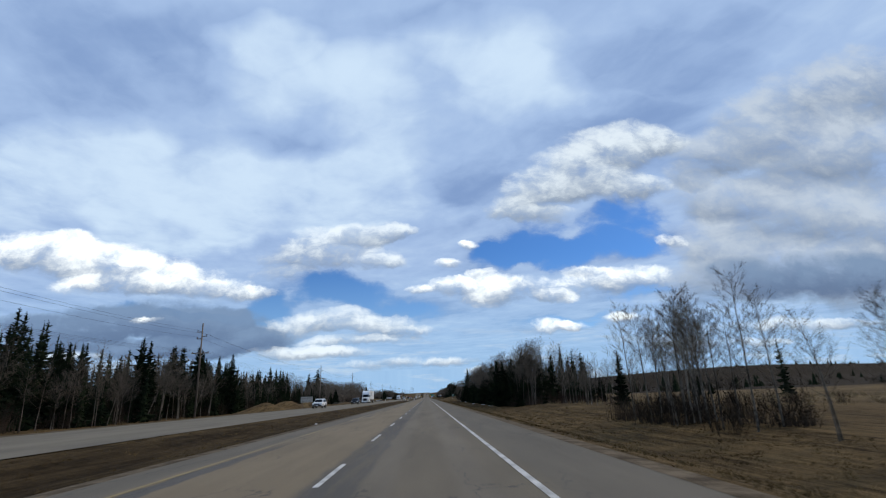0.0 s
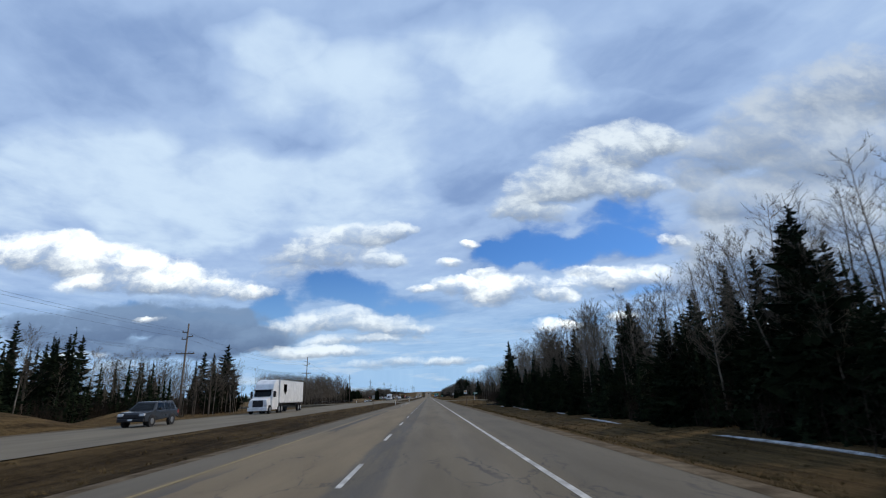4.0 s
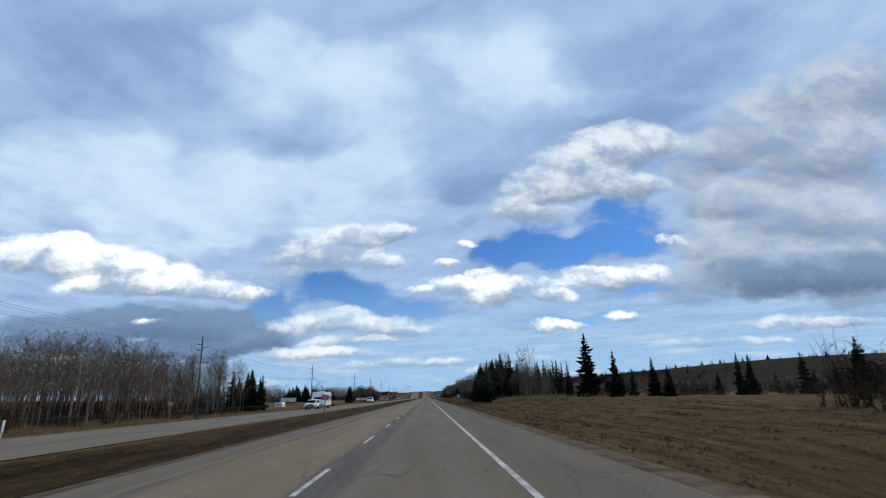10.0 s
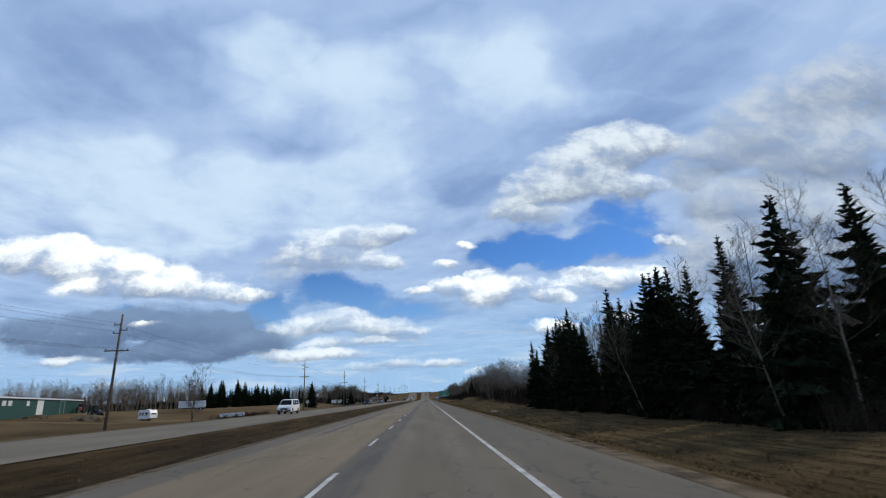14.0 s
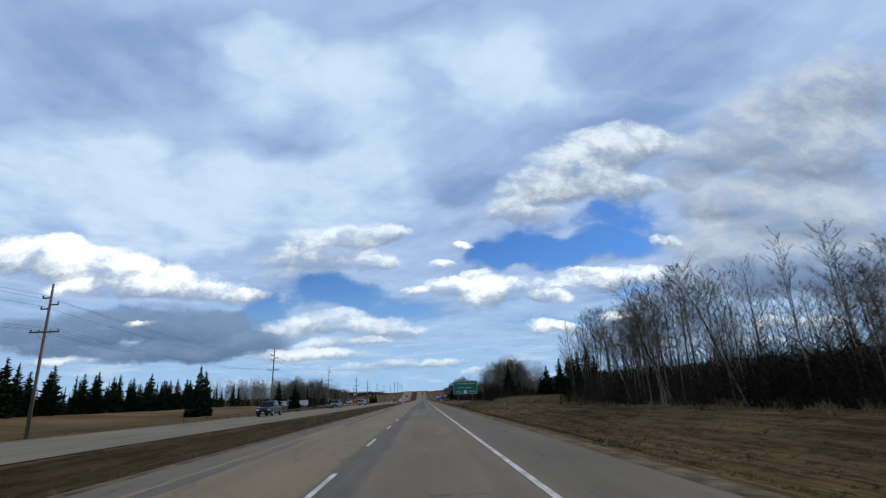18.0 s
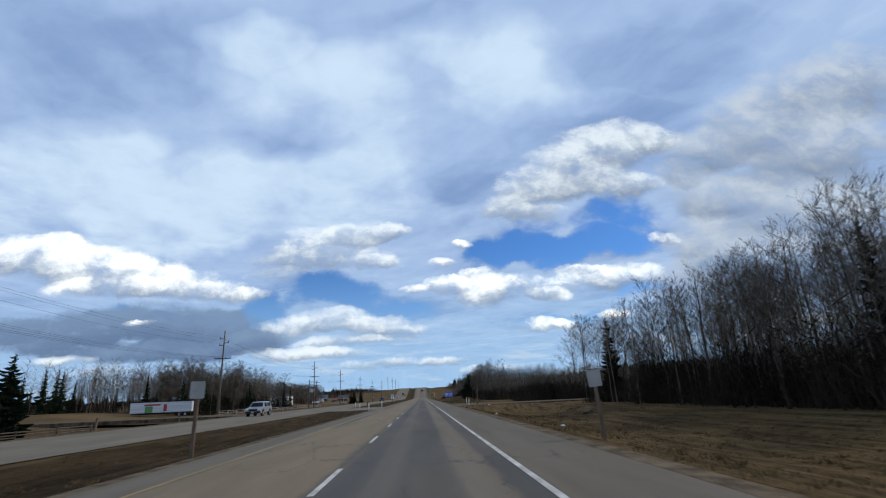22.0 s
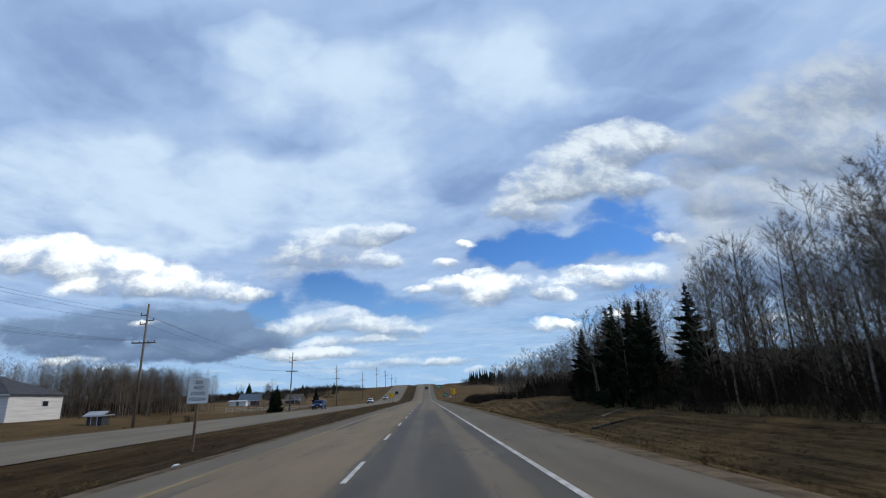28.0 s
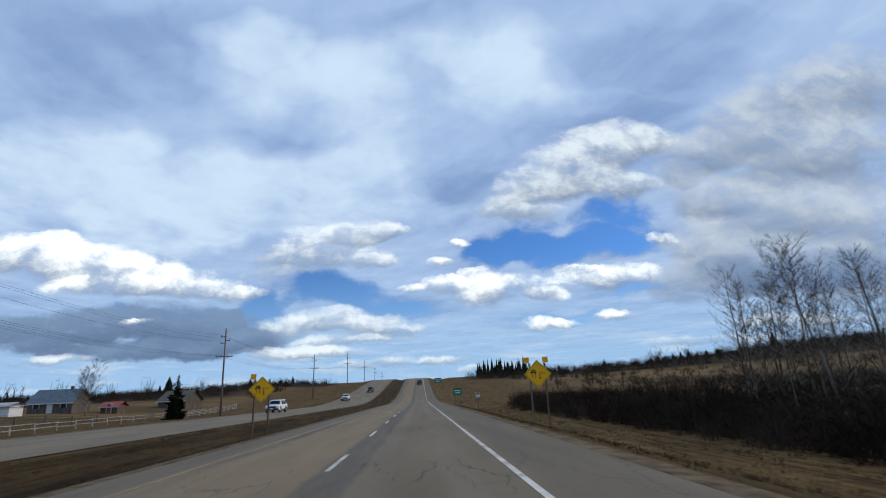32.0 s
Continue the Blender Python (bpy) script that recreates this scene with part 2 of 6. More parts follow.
def asphalt_right(k, place):
    """Worn pavement: a tan passing lane, a greyer driving lane with darker patched stretches, wheel tracks, cracks and a tar seam."""
    xyz = k.add("ShaderNodeSeparateXYZ", [place])
    x, y = xyz.outputs[0], xyz.outputs[1]
    wob = k.math("MULTIPLY", k.math("SUBTRACT", k.noise(place, 0.6, 3.0), 0.5), 0.35)
    xw = k.math("ADD", x, wob)
    lane = k.ramp(xw, -2.15, -1.85)
    grain, cloudy = k.noise(place, 55.0, 4.0, 0.7), k.noise(k.vec("MULTIPLY", place, (1.0, 0.12, 1.0)), 0.9, 5.0)
    base = k.mix(lane, (0.172, 0.132, 0.082, 1), (0.13, 0.106, 0.073, 1))
    shoulder = k.ramp(xw, 1.9, 2.3)
    base = k.mix(shoulder, base, (0.108, 0.091, 0.067, 1))
    base = k.mix(k.ramp(xw, -5.15, -5.4), base, (0.118, 0.1, 0.074, 1))
    # the resurfaced driving lane further on, in two long stretches
    late = k.math("MULTIPLY", k.ramp(k.math("ADD", y, k.math("MULTIPLY", wob, 8.0)), 606.0, 612.0), k.ramp(y, 876.0, 868.0))
    late = k.math("MULTIPLY", k.math("MULTIPLY", late, k.ramp(xw, -1.8, -1.6)), k.math("MAXIMUM", k.ramp(xw, 0.7, 0.5), k.math("MULTIPLY", k.ramp(xw, 1.2, 1.4), k.ramp(xw, 2.0, 1.8))))
    patchy = k.ramp(k.noise(k.vec("MULTIPLY", place, (0.6, 0.05, 1.0)), 1.0, 3.0), 0.3, 0.55)
    base = k.mix(k.math("MULTIPLY", late, k.math("ADD", 0.45, k.math("MULTIPLY", patchy, 0.5))), base, (0.068, 0.064, 0.057, 1))
    # wheel tracks
    track = k.math("ABSOLUTE", k.math("SUBTRACT", k.math("ABSOLUTE", x), 0.85))
    base = k.mix(k.math("MULTIPLY", k.math("MULTIPLY", k.ramp(track, 0.5, 0.15), lane), 0.35), base, (0.158, 0.134, 0.104, 1))
    # tar along the seam and at the passing lane's edge
    seam = k.math("ABSOLUTE", k.math("ADD", xw, 1.55))
    tarred = k.math("MULTIPLY", k.ramp(seam, 0.52, 0.35), k.math("ADD", 0.3, k.math("MULTIPLY", k.ramp(k.noise(k.vec("MULTIPLY", place, (2.5, 0.2, 1.0)), 1.0, 5.0, 0.7), 0.34, 0.6), 0.6)))
    edge = k.math("MULTIPLY", k.ramp(k.math("ABSOLUTE", k.math("ADD", xw, 4.85)), 0.26, 0.16), k.ramp(k.noise(k.vec("MULTIPLY", place, (0.5, 0.05, 1.0)), 1.0, 2.0), 0.4, 0.55))
    base = k.mix(k.math("MULTIPLY", k.math("MAXIMUM", tarred, edge), 0.85), base, (0.075, 0.07, 0.065, 1))
    # cracks
    cell = k.add("ShaderNodeTexVoronoi", {"Vector": k.vec("ADD", k.vec("MULTIPLY", place, (0.8, 0.22, 1.0)), k.vec("MULTIPLY", k.noise(place, 2.0, 3.0, out=1), (0.5, 0.5, 0.0))), "Scale": 0.9}, feature="DISTANCE_TO_EDGE").outputs["Distance"]
    crack = k.math("MULTIPLY", k.ramp(cell, 0.012, 0.004), k.ramp(k.noise(place, 0.22, 2.0), 0.47, 0.57))
    base = k.mix(k.math("MULTIPLY", crack, 0.7), base, (0.05, 0.048, 0.045, 1))
    f = k.math("ADD", k.math("MULTIPLY", cloudy, 0.45), k.math("MULTIPLY", grain, 0.55))
    base = k.mix(1.0, base, k.mix(k.ramp(f, 0.3, 0.7), (0.74, 0.74, 0.74, 1), (1.25, 1.25, 1.25, 1)), "MULTIPLY")
    return base, k.math("SUBTRACT", grain, k.math("MULTIPLY", crack, 0.6)), 0.5, 0.01


def dead_grass(k, place):
    """Last year's grass: tan and brown in mown streaks, bare soil in between, paler far fields, darker sod in the median."""
    xyz = k.add("ShaderNodeSeparateXYZ", [place])
    x = xyz.outputs[0]
    big = k.noise(place, 0.05, 4.0)
    streaks = k.noise(k.vec("MULTIPLY", place, (1.6, 0.12, 1.0)), 1.0, 5.0, 0.65)
    small = k.noise(place, 2.2, 5.0, 0.65)
    blade = k.noise(k.vec("MULTIPLY", place, (1.0, 0.5, 1.0)), 26.0, 4.0, 0.7)
    f = k.math("ADD", k.math("MULTIPLY", streaks, 0.45), k.math("ADD", k.math("MULTIPLY", small, 0.3), k.math("MULTIPLY", blade, 0.35)))
    rut = k.noise(k.vec("MULTIPLY", place, (2.3, 0.2, 1.0)), 1.0, 5.0, 0.68, distortion=0.9)
    f = k.math("ADD", f, k.math("MULTIPLY", k.math("SUBTRACT", rut, 0.5), 0.45))
    c = k.mix(k.ramp(f, 0.36, 0.72), (0.02, 0.0128, 0.0056, 1), (0.16, 0.106, 0.047, 1))
    soil = k.ramp(k.math("ADD", k.math("MULTIPLY", big, 0.5), k.math("MULTIPLY", small, 0.5)), 0.5, 0.62)
    c = k.mix(k.math("MULTIPLY", soil, 0.6), c, (0.05, 0.031, 0.0145, 1))
    median = k.math("MULTIPLY", k.ramp(x, -13.0, -12.0), k.ramp(x, -6.4, -7.6))
    c = k.mix(k.math("MULTIPLY", median, 0.75), c, k.mix(k.ramp(f, 0.4, 0.7), (0.012, 0.008, 0.004, 1), (0.045, 0.031, 0.0155, 1)))
    field = k.math("MAXIMUM", k.ramp(x, 30.0, 45.0), k.ramp(x, -45.0, -60.0))
    c = k.mix(k.math("MULTIPLY", field, 0.8), c, k.mix(k.ramp(big, 0.35, 0.65), (0.075, 0.05, 0.025, 1), (0.16, 0.112, 0.056, 1)))
    patch = k.math("MULTIPLY", k.math("SUBTRACT", k.noise(place, 0.012, 4.0), 0.5), 40.0)
    ahead_ = k.math("ADD", xyz.outputs[1], patch)
    far = k.math("MAXIMUM", k.ramp(k.math("ABSOLUTE", x), 150.0, 330.0), k.math("MULTIPLY", k.ramp(ahead_, 1150.0, 1165.0), k.ramp(k.math("ABSOLUTE", k.math("ADD", x, 9.0)), 28.0, 36.0)))
    far = k.math("MAXIMUM", far, k.math("MULTIPLY", k.ramp(ahead_, 1085.0, 1100.0), k.ramp(x, -58.0, -75.0)))
    far = k.math("MAXIMUM", far, k.math("MULTIPLY", k.ramp(x, 55.0, 100.0), k.math("MULTIPLY", k.ramp(xyz.outputs[1], 260.0, 330.0), k.ramp(ahead_, 1120.0, 1090.0))))
    woods = k.ramp(k.noise(place, 0.006, 5.0), 0.22, 0.34)
    c = k.mix(k.math("MULTIPLY", far, woods), c, k.mix(k.noise(place, 0.09, 4.0), (0.009, 0.0068, 0.0042, 1), (0.032, 0.0225, 0.0135, 1)))
    return c, k.math("ADD", blade, k.math("MULTIPLY", rut, 1.6)), 0.9, 0.1


M = dict(
    asphalt=surface("worn_asphalt", asphalt_right, 0.9, 0.0, 0.22),
    asphalt_left=surface("pale_asphalt", varied((0.112, 0.094, 0.066), (0.165, 0.138, 0.096), 0.5, 60, (1, 0.2, 1)), 0.9, 0.0, 0.22),
    gravel=surface("gravel", varied((0.052, 0.038, 0.024), (0.15, 0.115, 0.076), 1.5, 16, bump=0.9), 0.95, gloss=0.04),
    grass=surface("dead_grass", dead_grass, 0.95, gloss=0.04),
    blades=surface("grass_blades", varied((0.045, 0.03, 0.013), (0.17, 0.115, 0.05), 0.25, 5), 0.9, gloss=0.04),
    tall_grass=surface("tall_dead_grass", varied((0.13, 0.092, 0.046), (0.30, 0.22, 0.115), 0.3, 5), 0.9, gloss=0.04),
    white_paint=surface("road_paint_white", varied((0.26, 0.25, 0.225), (0.56, 0.54, 0.5), 2.0, 30), 0.8),
    yellow_paint=surface("road_paint_yellow", varied((0.135, 0.11, 0.072), (0.25, 0.185, 0.075), 0.5, 12, (1, 0.3, 1)), 0.8),
    needles=surface("spruce_needles", varied((0.0045, 0.0075, 0.004), (0.019, 0.027, 0.0125), 0.8, 6, per_object=0.25), 0.9, gloss=0.04),
    spruce_bark=surface("spruce_bark", varied((0.03, 0.023, 0.017), (0.08, 0.061, 0.045), 3, 25, (1, 1, 0.2)), 0.95, gloss=0.04),
    aspen_bark=surface("aspen_bark", varied((0.04, 0.034, 0.026), (0.22, 0.19, 0.15), 1.2, 9, (1, 1, 0.6), per_object=0.45), 0.9, gloss=0.04),
    twigs=surface("bare_twigs", varied((0.065, 0.053, 0.041), (0.20, 0.165, 0.127), 0.6, 5, per_object=0.3), 0.95, gloss=0.04),
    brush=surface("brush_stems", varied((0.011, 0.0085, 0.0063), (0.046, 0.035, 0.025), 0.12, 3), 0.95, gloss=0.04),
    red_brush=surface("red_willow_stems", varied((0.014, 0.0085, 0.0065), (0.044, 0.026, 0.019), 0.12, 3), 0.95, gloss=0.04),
    pole_wood=surface("weathered_pole", varied((0.085, 0.066, 0.05), (0.21, 0.17, 0.132), 2, 20, (1, 1, 0.1), per_object=0.2), 0.9),
    old_wood=surface("grey_timber", varied((0.05, 0.039, 0.029), (0.125, 0.1, 0.076), 3, 30, (1, 1, 0.3)), 0.9),
    wire=surface("wire", lambda k, p: [0.05, 0.052, 0.055, 1], 0.5, 0.6),
    steel=surface("galvanised_steel", varied((0.3, 0.31, 0.32), (0.48, 0.49, 0.5), 3, 40), 0.45, 0.7),
    porcelain=surface("insulator", lambda k, p: [0.12, 0.08, 0.065, 1], 0.25),
)


# ---- geometry helpers ----
def mesh_of(name, verts, faces, material):
    me = bpy.data.meshes.new(name)
    me.from_pydata([tuple(v) for v in verts], [], faces)
    me.materials.append(material)
    me.update()
    return me


def part(name, bm, material, parent=None, label="", smooth=False):
    """Links a bmesh (or a mesh) as one object, under a thing or under a part."""
    if isinstance(bm, bmesh.types.BMesh):
        me = bpy.data.meshes.new(name)
        bm.normal_update()
        bm.to_mesh(me)
        bm.free()
        me.materials.append(material)
        if smooth:
            me.shade_smooth()
    else:
        me = bm
    ob = new(name, me)
    ob.parent = parent
    if label:
        ob["label"] = label
    return ob


def box(bm, x0, x1, y0, y1, z0, z1, bevel=0.0):
    made = bmesh.ops.create_cube(bm, size=1.0)["verts"]
    for v in made:
        v.co = Vector((x0 + (v.co.x + 0.5) * (x1 - x0), y0 + (v.co.y + 0.5) * (y1 - y0), z0 + (v.co.z + 0.5) * (z1 - z0)))
    if bevel:
        edges = list({e for v in made for e in v.link_edges})
        bmesh.ops.bevel(bm, geom=edges, offset=bevel, segments=2, affect="EDGES", profile=0.6)
    return bm


def rod(bm, a, b, r0, r1=None, sides=8):
    """A tapered round bar from a to b."""
    a, b = Vector(a), Vector(b)
    r1 = r0 if r1 is None else r1
    turn = (b - a).to_track_quat("Z", "Y").to_matrix().to_4x4()
    made = bmesh.ops.create_cone(bm, cap_ends=True, segments=sides, radius1=r0, radius2=r1, depth=(b - a).length)["verts"]
    bmesh.ops.transform(bm, matrix=Matrix.Translation((a + b) / 2) @ turn, verts=made)
    return bm


def boxes(*spans, bevel=0.0):
    bm = bmesh.new()
    for s in spans:
        box(bm, *s, bevel=bevel)
    return bm


def smooth(a, b, v):
    t = np.clip((v - a) / (b - a), 0, 1)
    return t * t * (3 - 2 * t)


# ---- the lie of the land ----
def road_z(y):
    return 10.9 * smooth(1030, 1225, y)


def ditch(y):
    """How deep the right-hand ditch lies along the road."""
    deep = 1.0 - 0.75 * smooth(318, 330, y) * (1 - smooth(405, 425, y)) - 0.7 * smooth(866, 880, y) * (1 - smooth(908, 928, y))
    deep = deep - 0.35 * smooth(600, 615, y) * (1 - smooth(690, 705, y))
    deep = deep * (1 - smooth(283, 287, y) + smooth(317, 322, y)) * (1 - smooth(711.5, 714.5, y) + smooth(738, 742, y))
    return deep


# height of the ground where the right-hand woods stand, along the road
WOOD_Y = [40, 80, 112, 130, 285, 300, 325, 345, 430, 450, 525, 560, 610, 700, 735, 750, 780, 826, 872, 890, 908, 930, 965, 1000]
WOOD_Z = [-0.7, -0.3, -0.1, -0.9, -0.9, -0.2, -0.3, 0.15, 0.1, -0.8, -0.8, 0.2, 0.15, 0.05, -0.3, -0.5, -0.4, -0.4, -0.3, 0.1, -0.5, -1.2, -1.2, -0.3]


def land_z(x, y):
    """Height of the ground; works on arrays."""
    x, y = np.asarray(x, float), np.asarray(y, float)
    z = road_z(y) * (1 - 0.42 * smooth(-36, -150, x))
    back = np.interp(y, WOOD_Y, WOOD_Z)
    right = -ditch(y) * smooth(4.3, 9.5, x) * (1 - smooth(11.5, 18, x)) + back * smooth(11.5, 18, x) * (1 - smooth(36, 70, x))
    mound = 0.7 * smooth(8, 13, x) * (1 - smooth(19, 30, x)) * smooth(866, 884, y) * (1 - smooth(908, 928, y))
    rise = 0.55 * smooth(9, 15, x) * (1 - smooth(25, 40, x)) * smooth(316, 340, y) * (1 - smooth(385, 420, y))
    open_ = (smooth(279, 285, y) - smooth(314, 324, y)) + (smooth(710, 715, y) - smooth(740, 746, y))
    median = -0.55 * smooth(-12.9, -10.4, x) * (1 - smooth(-9.0, -6.5, x)) * (1 - open_)
    left = -0.85 * smooth(-24.2, -31, x) + 2.1 * smooth(-42, -80, x)
    heap = sum(h * np.exp(-((x + px) / 3.2) ** 2 - ((y - py) / ry) ** 2) for px, py, ry, h in ((34, 146, 9, 2.2), (35, 166, 8, 2.5), (34, 186, 10, 2.2), (36, 210, 9, 1.8), (36, 268, 10, 1.2)))
    uneven = 0.03 * np.sin(x * 0.9 + y * 0.23) * np.sin(y * 0.31 - x * 0.4) * (smooth(6, 10, x) + smooth(-25, -30, x))
    yard = -1.8 * np.exp(-((x + 67) / 19) ** 2 - ((y - 552) / 36) ** 2)
    east = smooth(120, 900, x) * (4 + 19 * smooth(700, 1300, y)) + 9 * smooth(900, 2600, x)
    west = smooth(-380, -1300, x) * 27 * (1 - smooth(1020, 1900, y))
    far_east = 15 * smooth(60, 300, x) * smooth(1030, 1300, y)
    north = 6 * smooth(1900, 3200, y)
    roll = 5.0 * np.sin(x * 0.0047 + 1.3) * np.sin(y * 0.0039) * (smooth(150, 500, x) + smooth(-200, -600, x))
    return z + right + mound + rise + median + left + heap + uneven + yard + east + far_east + west + north + roll


def steps(*spans):
    out = []
    for a, b, d in spans:
        out += list(np.arange(a, b, d))
    return np.array(out + [spans[-1][1]])


def grid(name, xs, ys, zs, material):
    """One sheet over the grid; zs has a row for each y."""
    nx, ny = len(xs), len(ys)
    gx, gy = np.meshgrid(xs, ys)
    me = bpy.data.meshes.new(name)
    verts = np.stack([gx, gy, zs], -1).reshape(-1, 3)
    i = (np.arange(ny - 1)[:, None] * nx + np.arange(nx - 1)[None, :]).reshape(-1)
    faces = np.stack([i, i + 1, i + nx + 1, i + nx], -1)
    me.from_pydata(verts.tolist(), [], faces.tolist())
    me.materials.append(material)
    me.shade_smooth()
    return new(name, me)


xs = steps((-4300, -1500, 280), (-1500, -500, 100), (-500, -120, 38), (-120, -48, 8), (-48, -24, 2), (-24, -5, 0.75), (-5, 4, 3), (4, 20, 0.8), (20, 60, 4), (60, 140, 10), (140, 560, 30), (560, 1500, 94), (1500, 4300, 280))
ys = steps((-800, -40, 95), (-40, 20, 10), (20, 1010, 3), (1010, 1260, 5), (1260, 2000, 20), (2000, 2400, 45), (2400, 4800, 200))
gx, gy = np.meshgrid(xs, ys)
zs = land_z(gx, gy)
on_road = ((gx > -6.4) & (gx < 4.2)) | ((gx > -22.8) & (gx < -13.0)) | ((gx > -13.5) & (gx < -6) & (((gy > 288) & (gy < 309)) | ((gy > 719) & (gy < 737)))) 
ground = grid("ground", xs, ys, zs - 0.12 * on_road - 0.02, M["grass"])
tagged(ground, "brown and tan dead grass ground with shallow ditches", "ground", kind="structure")


def ribbon(name, x0, x1, ys, material, lift=0.0, cols=5, crown=0.0):
    """A strip of paving that follows the road's height."""
    rx = np.linspace(x0, x1, cols)
    z = np.repeat(road_z(ys)[:, None], cols, 1) + lift + crown * (1 - np.linspace(-1, 1, cols) ** 2)[None, :]
    return grid(name, rx, ys, z, material)


road_ys = steps((-300, 20, 40), (20, 1010, 10), (1010, 1980, 10), (1980, 2400, 60))
tagged(ribbon("road", -6.5, 4.35, road_ys, M["asphalt"], cols=9), "worn grey-tan asphalt carriageway with tar seams and cracks", "road", kind="structure")
tagged(ribbon("road_oncoming", -23.2, -12.8, road_ys, M["asphalt_left"], cols=7), "pale worn asphalt oncoming carriageway", "road", kind="structure")


def curved_pad(name, rows, material, label, lift=0.012):
    """A paved patch between a left and a right edge, row by row along y."""
    verts, faces = [], []
    for y, a, b in rows:
        for k in range(7):
            verts.append((a + (b - a) * k / 6, y, float(road_z(np.array(y))) + lift))
    for r in range(len(rows) - 1):
        for k in range(6):
            i = r * 7 + k
            faces.append((i, i + 1, i + 8, i + 7))
    top = len(verts)
    verts += [(x, y, z - 0.5) for x, y, z in verts]
    rim = [k for k in range(7)] + [r * 7 + 6 for r in range(1, len(rows))] + [len(rows) * 7 - 1 - k for k in range(1, 7)] + [r * 7 for r in range(len(rows) - 2, 0, -1)]
    faces += [(rim[k], rim[k - 1], rim[k - 1] + top, rim[k] + top) for k in range(len(rim))]
    return tagged(new(name, mesh_of(name, verts, faces, material)), label, "road", kind="structure")


def throat(y0, y1, reach, flare, sign, start):
    """Rows of a side road's mouth that flares where it joins."""
    rows = []
    for k in range(15):
        y = y0 - flare + (y1 - y0 + 2 * flare) * k / 14
        off = max(0.0, y0 - y, y - y1) / flare
        far = start + sign * (reach if off == 0 else reach * max(0.0, (1 - off ** 0.35)) * 0.35 + 0.05)
        rows.append((y, min(start, far), max(start, far)))
    return rows


curved_pad("crossing_1", [(286, -9.8, -9.7), (287, -11, -8.6), (288.5, -12.9, -6.4), (309, -12.9, -6.4), (310.5, -11.6, -9.2), (311.5, -10.8, -10.4)], M["asphalt_left"], "paved crossing through the grassy median")
curved_pad("crossing_2", [(716, -9.8, -9.7), (717, -11, -8.6), (718.5, -12.9, -6.4), (737, -12.9, -6.4), (738.5, -11.6, -9.2), (739.5, -10.8, -10.4)], M["asphalt_left"], "paved crossing through the grassy median")
curved_pad("side_road_1", throat(297, 308.5, 50, 4, 1, 4.2), M["asphalt_left"], "gravelly paved side road with a flared mouth")
curved_pad("side_road_2", throat(721, 731, 50, 7, 1, 4.2), M["gravel"], "gravel side road with a flared mouth")
curved_pad("side_road_3", throat(296, 307, 40, 8, -1, -23.0), M["asphalt_left"], "gravelly paved side road with a flared mouth")
curved_pad("side_road_4", throat(722, 732, 40, 7, -1, -23.0), M["gravel"], "gravel side road with a flared mouth")


def paint_line(name, x, width, spans, material, label):
    verts, faces = [], []
    for a, b in spans:
        cut = np.linspace(a, b, max(2, int((b - a) / 8) + 1))
        base = len(verts)
        for y in cut:
            z = float(road_z(np.array(y))) + 0.006
            verts += [(x - width / 2, y, z), (x + width / 2, y, z)]
        faces += [(base + 2 * k, base + 2 * k + 1, base + 2 * k + 3, base + 2 * k + 2) for k in range(len(cut) - 1)]
    return tagged(new(name, mesh_of(name, verts, faces, material)), label, "road marking", kind="structure")


paint_line("edge_line", 1.85, 0.13, [(-100, 292), (296, 299.5), (310, 717), (721, 724.5), (734, 1920)], M["white_paint"], "worn white painted edge line")
paint_line("lane_line", -1.85, 0.11, [(y, y + 3.1) for y in np.arange(43.5 - 9.285 * 10, 1400, 9.285)], M["white_paint"], "worn white painted lane dashes")
paint_line("median_line", -5.15, 0.11, [(-100, 62), (70, 96), (104, 190), (330, 345), (470, 520), (540, 612), (622, 716), (740, 1920)], M["yellow_paint"], "faded yellow painted median line")
paint_line("turn_line", -5.2, 0.12, [(236, 244), (252, 284)], M["white_paint"], "worn white painted turning lane line")

# gravelly edges of the paving
for name, x0, x1 in (("gravel_edge_right", 4.2, 4.8), ("gravel_edge_median", -6.9, -6.35), ("gravel_edge_oncoming", -24.2, -23.0)):
    rx = np.linspace(x0, x1, 4)
    gy_ = steps((20, 1010, 4))
    zz = land_z(*np.meshgrid(rx, gy_)) + 0.004
    tagged(grid(name, rx, gy_, zz, M["gravel"]), "crumbling pale gravel edge of the paving", "gravel", kind="structure")


# ---- trees ----
def tube(verts, faces, pts, radii, sides=5):
    """Adds a tapered tube through the points."""
    base = len(verts)
    for k, (p, r) in enumerate(zip(pts, radii)):
        d = Vector(pts[min(k + 1, len(pts) - 1)]) - Vector(pts[max(k - 1, 0)])
        u = d.orthogonal().normalized()
        w = d.normalized().cross(u)
        for s in range(sides):
            a = 2 * math.pi * s / sides
            verts.append(Vector(p) + (u * math.cos(a) + w * math.sin(a)) * r)
    for k in range(len(pts) - 1):
        for s in range(sides):
            i, j = base + k * sides + s, base + k * sides + (s + 1) % sides
            faces.append((i, j, j + sides, i + sides))


def spike(verts, faces, a, b, r):
    """A thin three-sided twig from a to a point at b."""
    d = b - a
    u = d.orthogonal().normalized() * r
    w = d.normalized().cross(u)
    i = len(verts)
    verts += [a + u, a - u * 0.5 + w * 0.87, a - u * 0.5 - w * 0.87, b]
    faces += [(i, i + 1, i + 3), (i + 1, i + 2, i + 3), (i + 2, i, i + 3)]


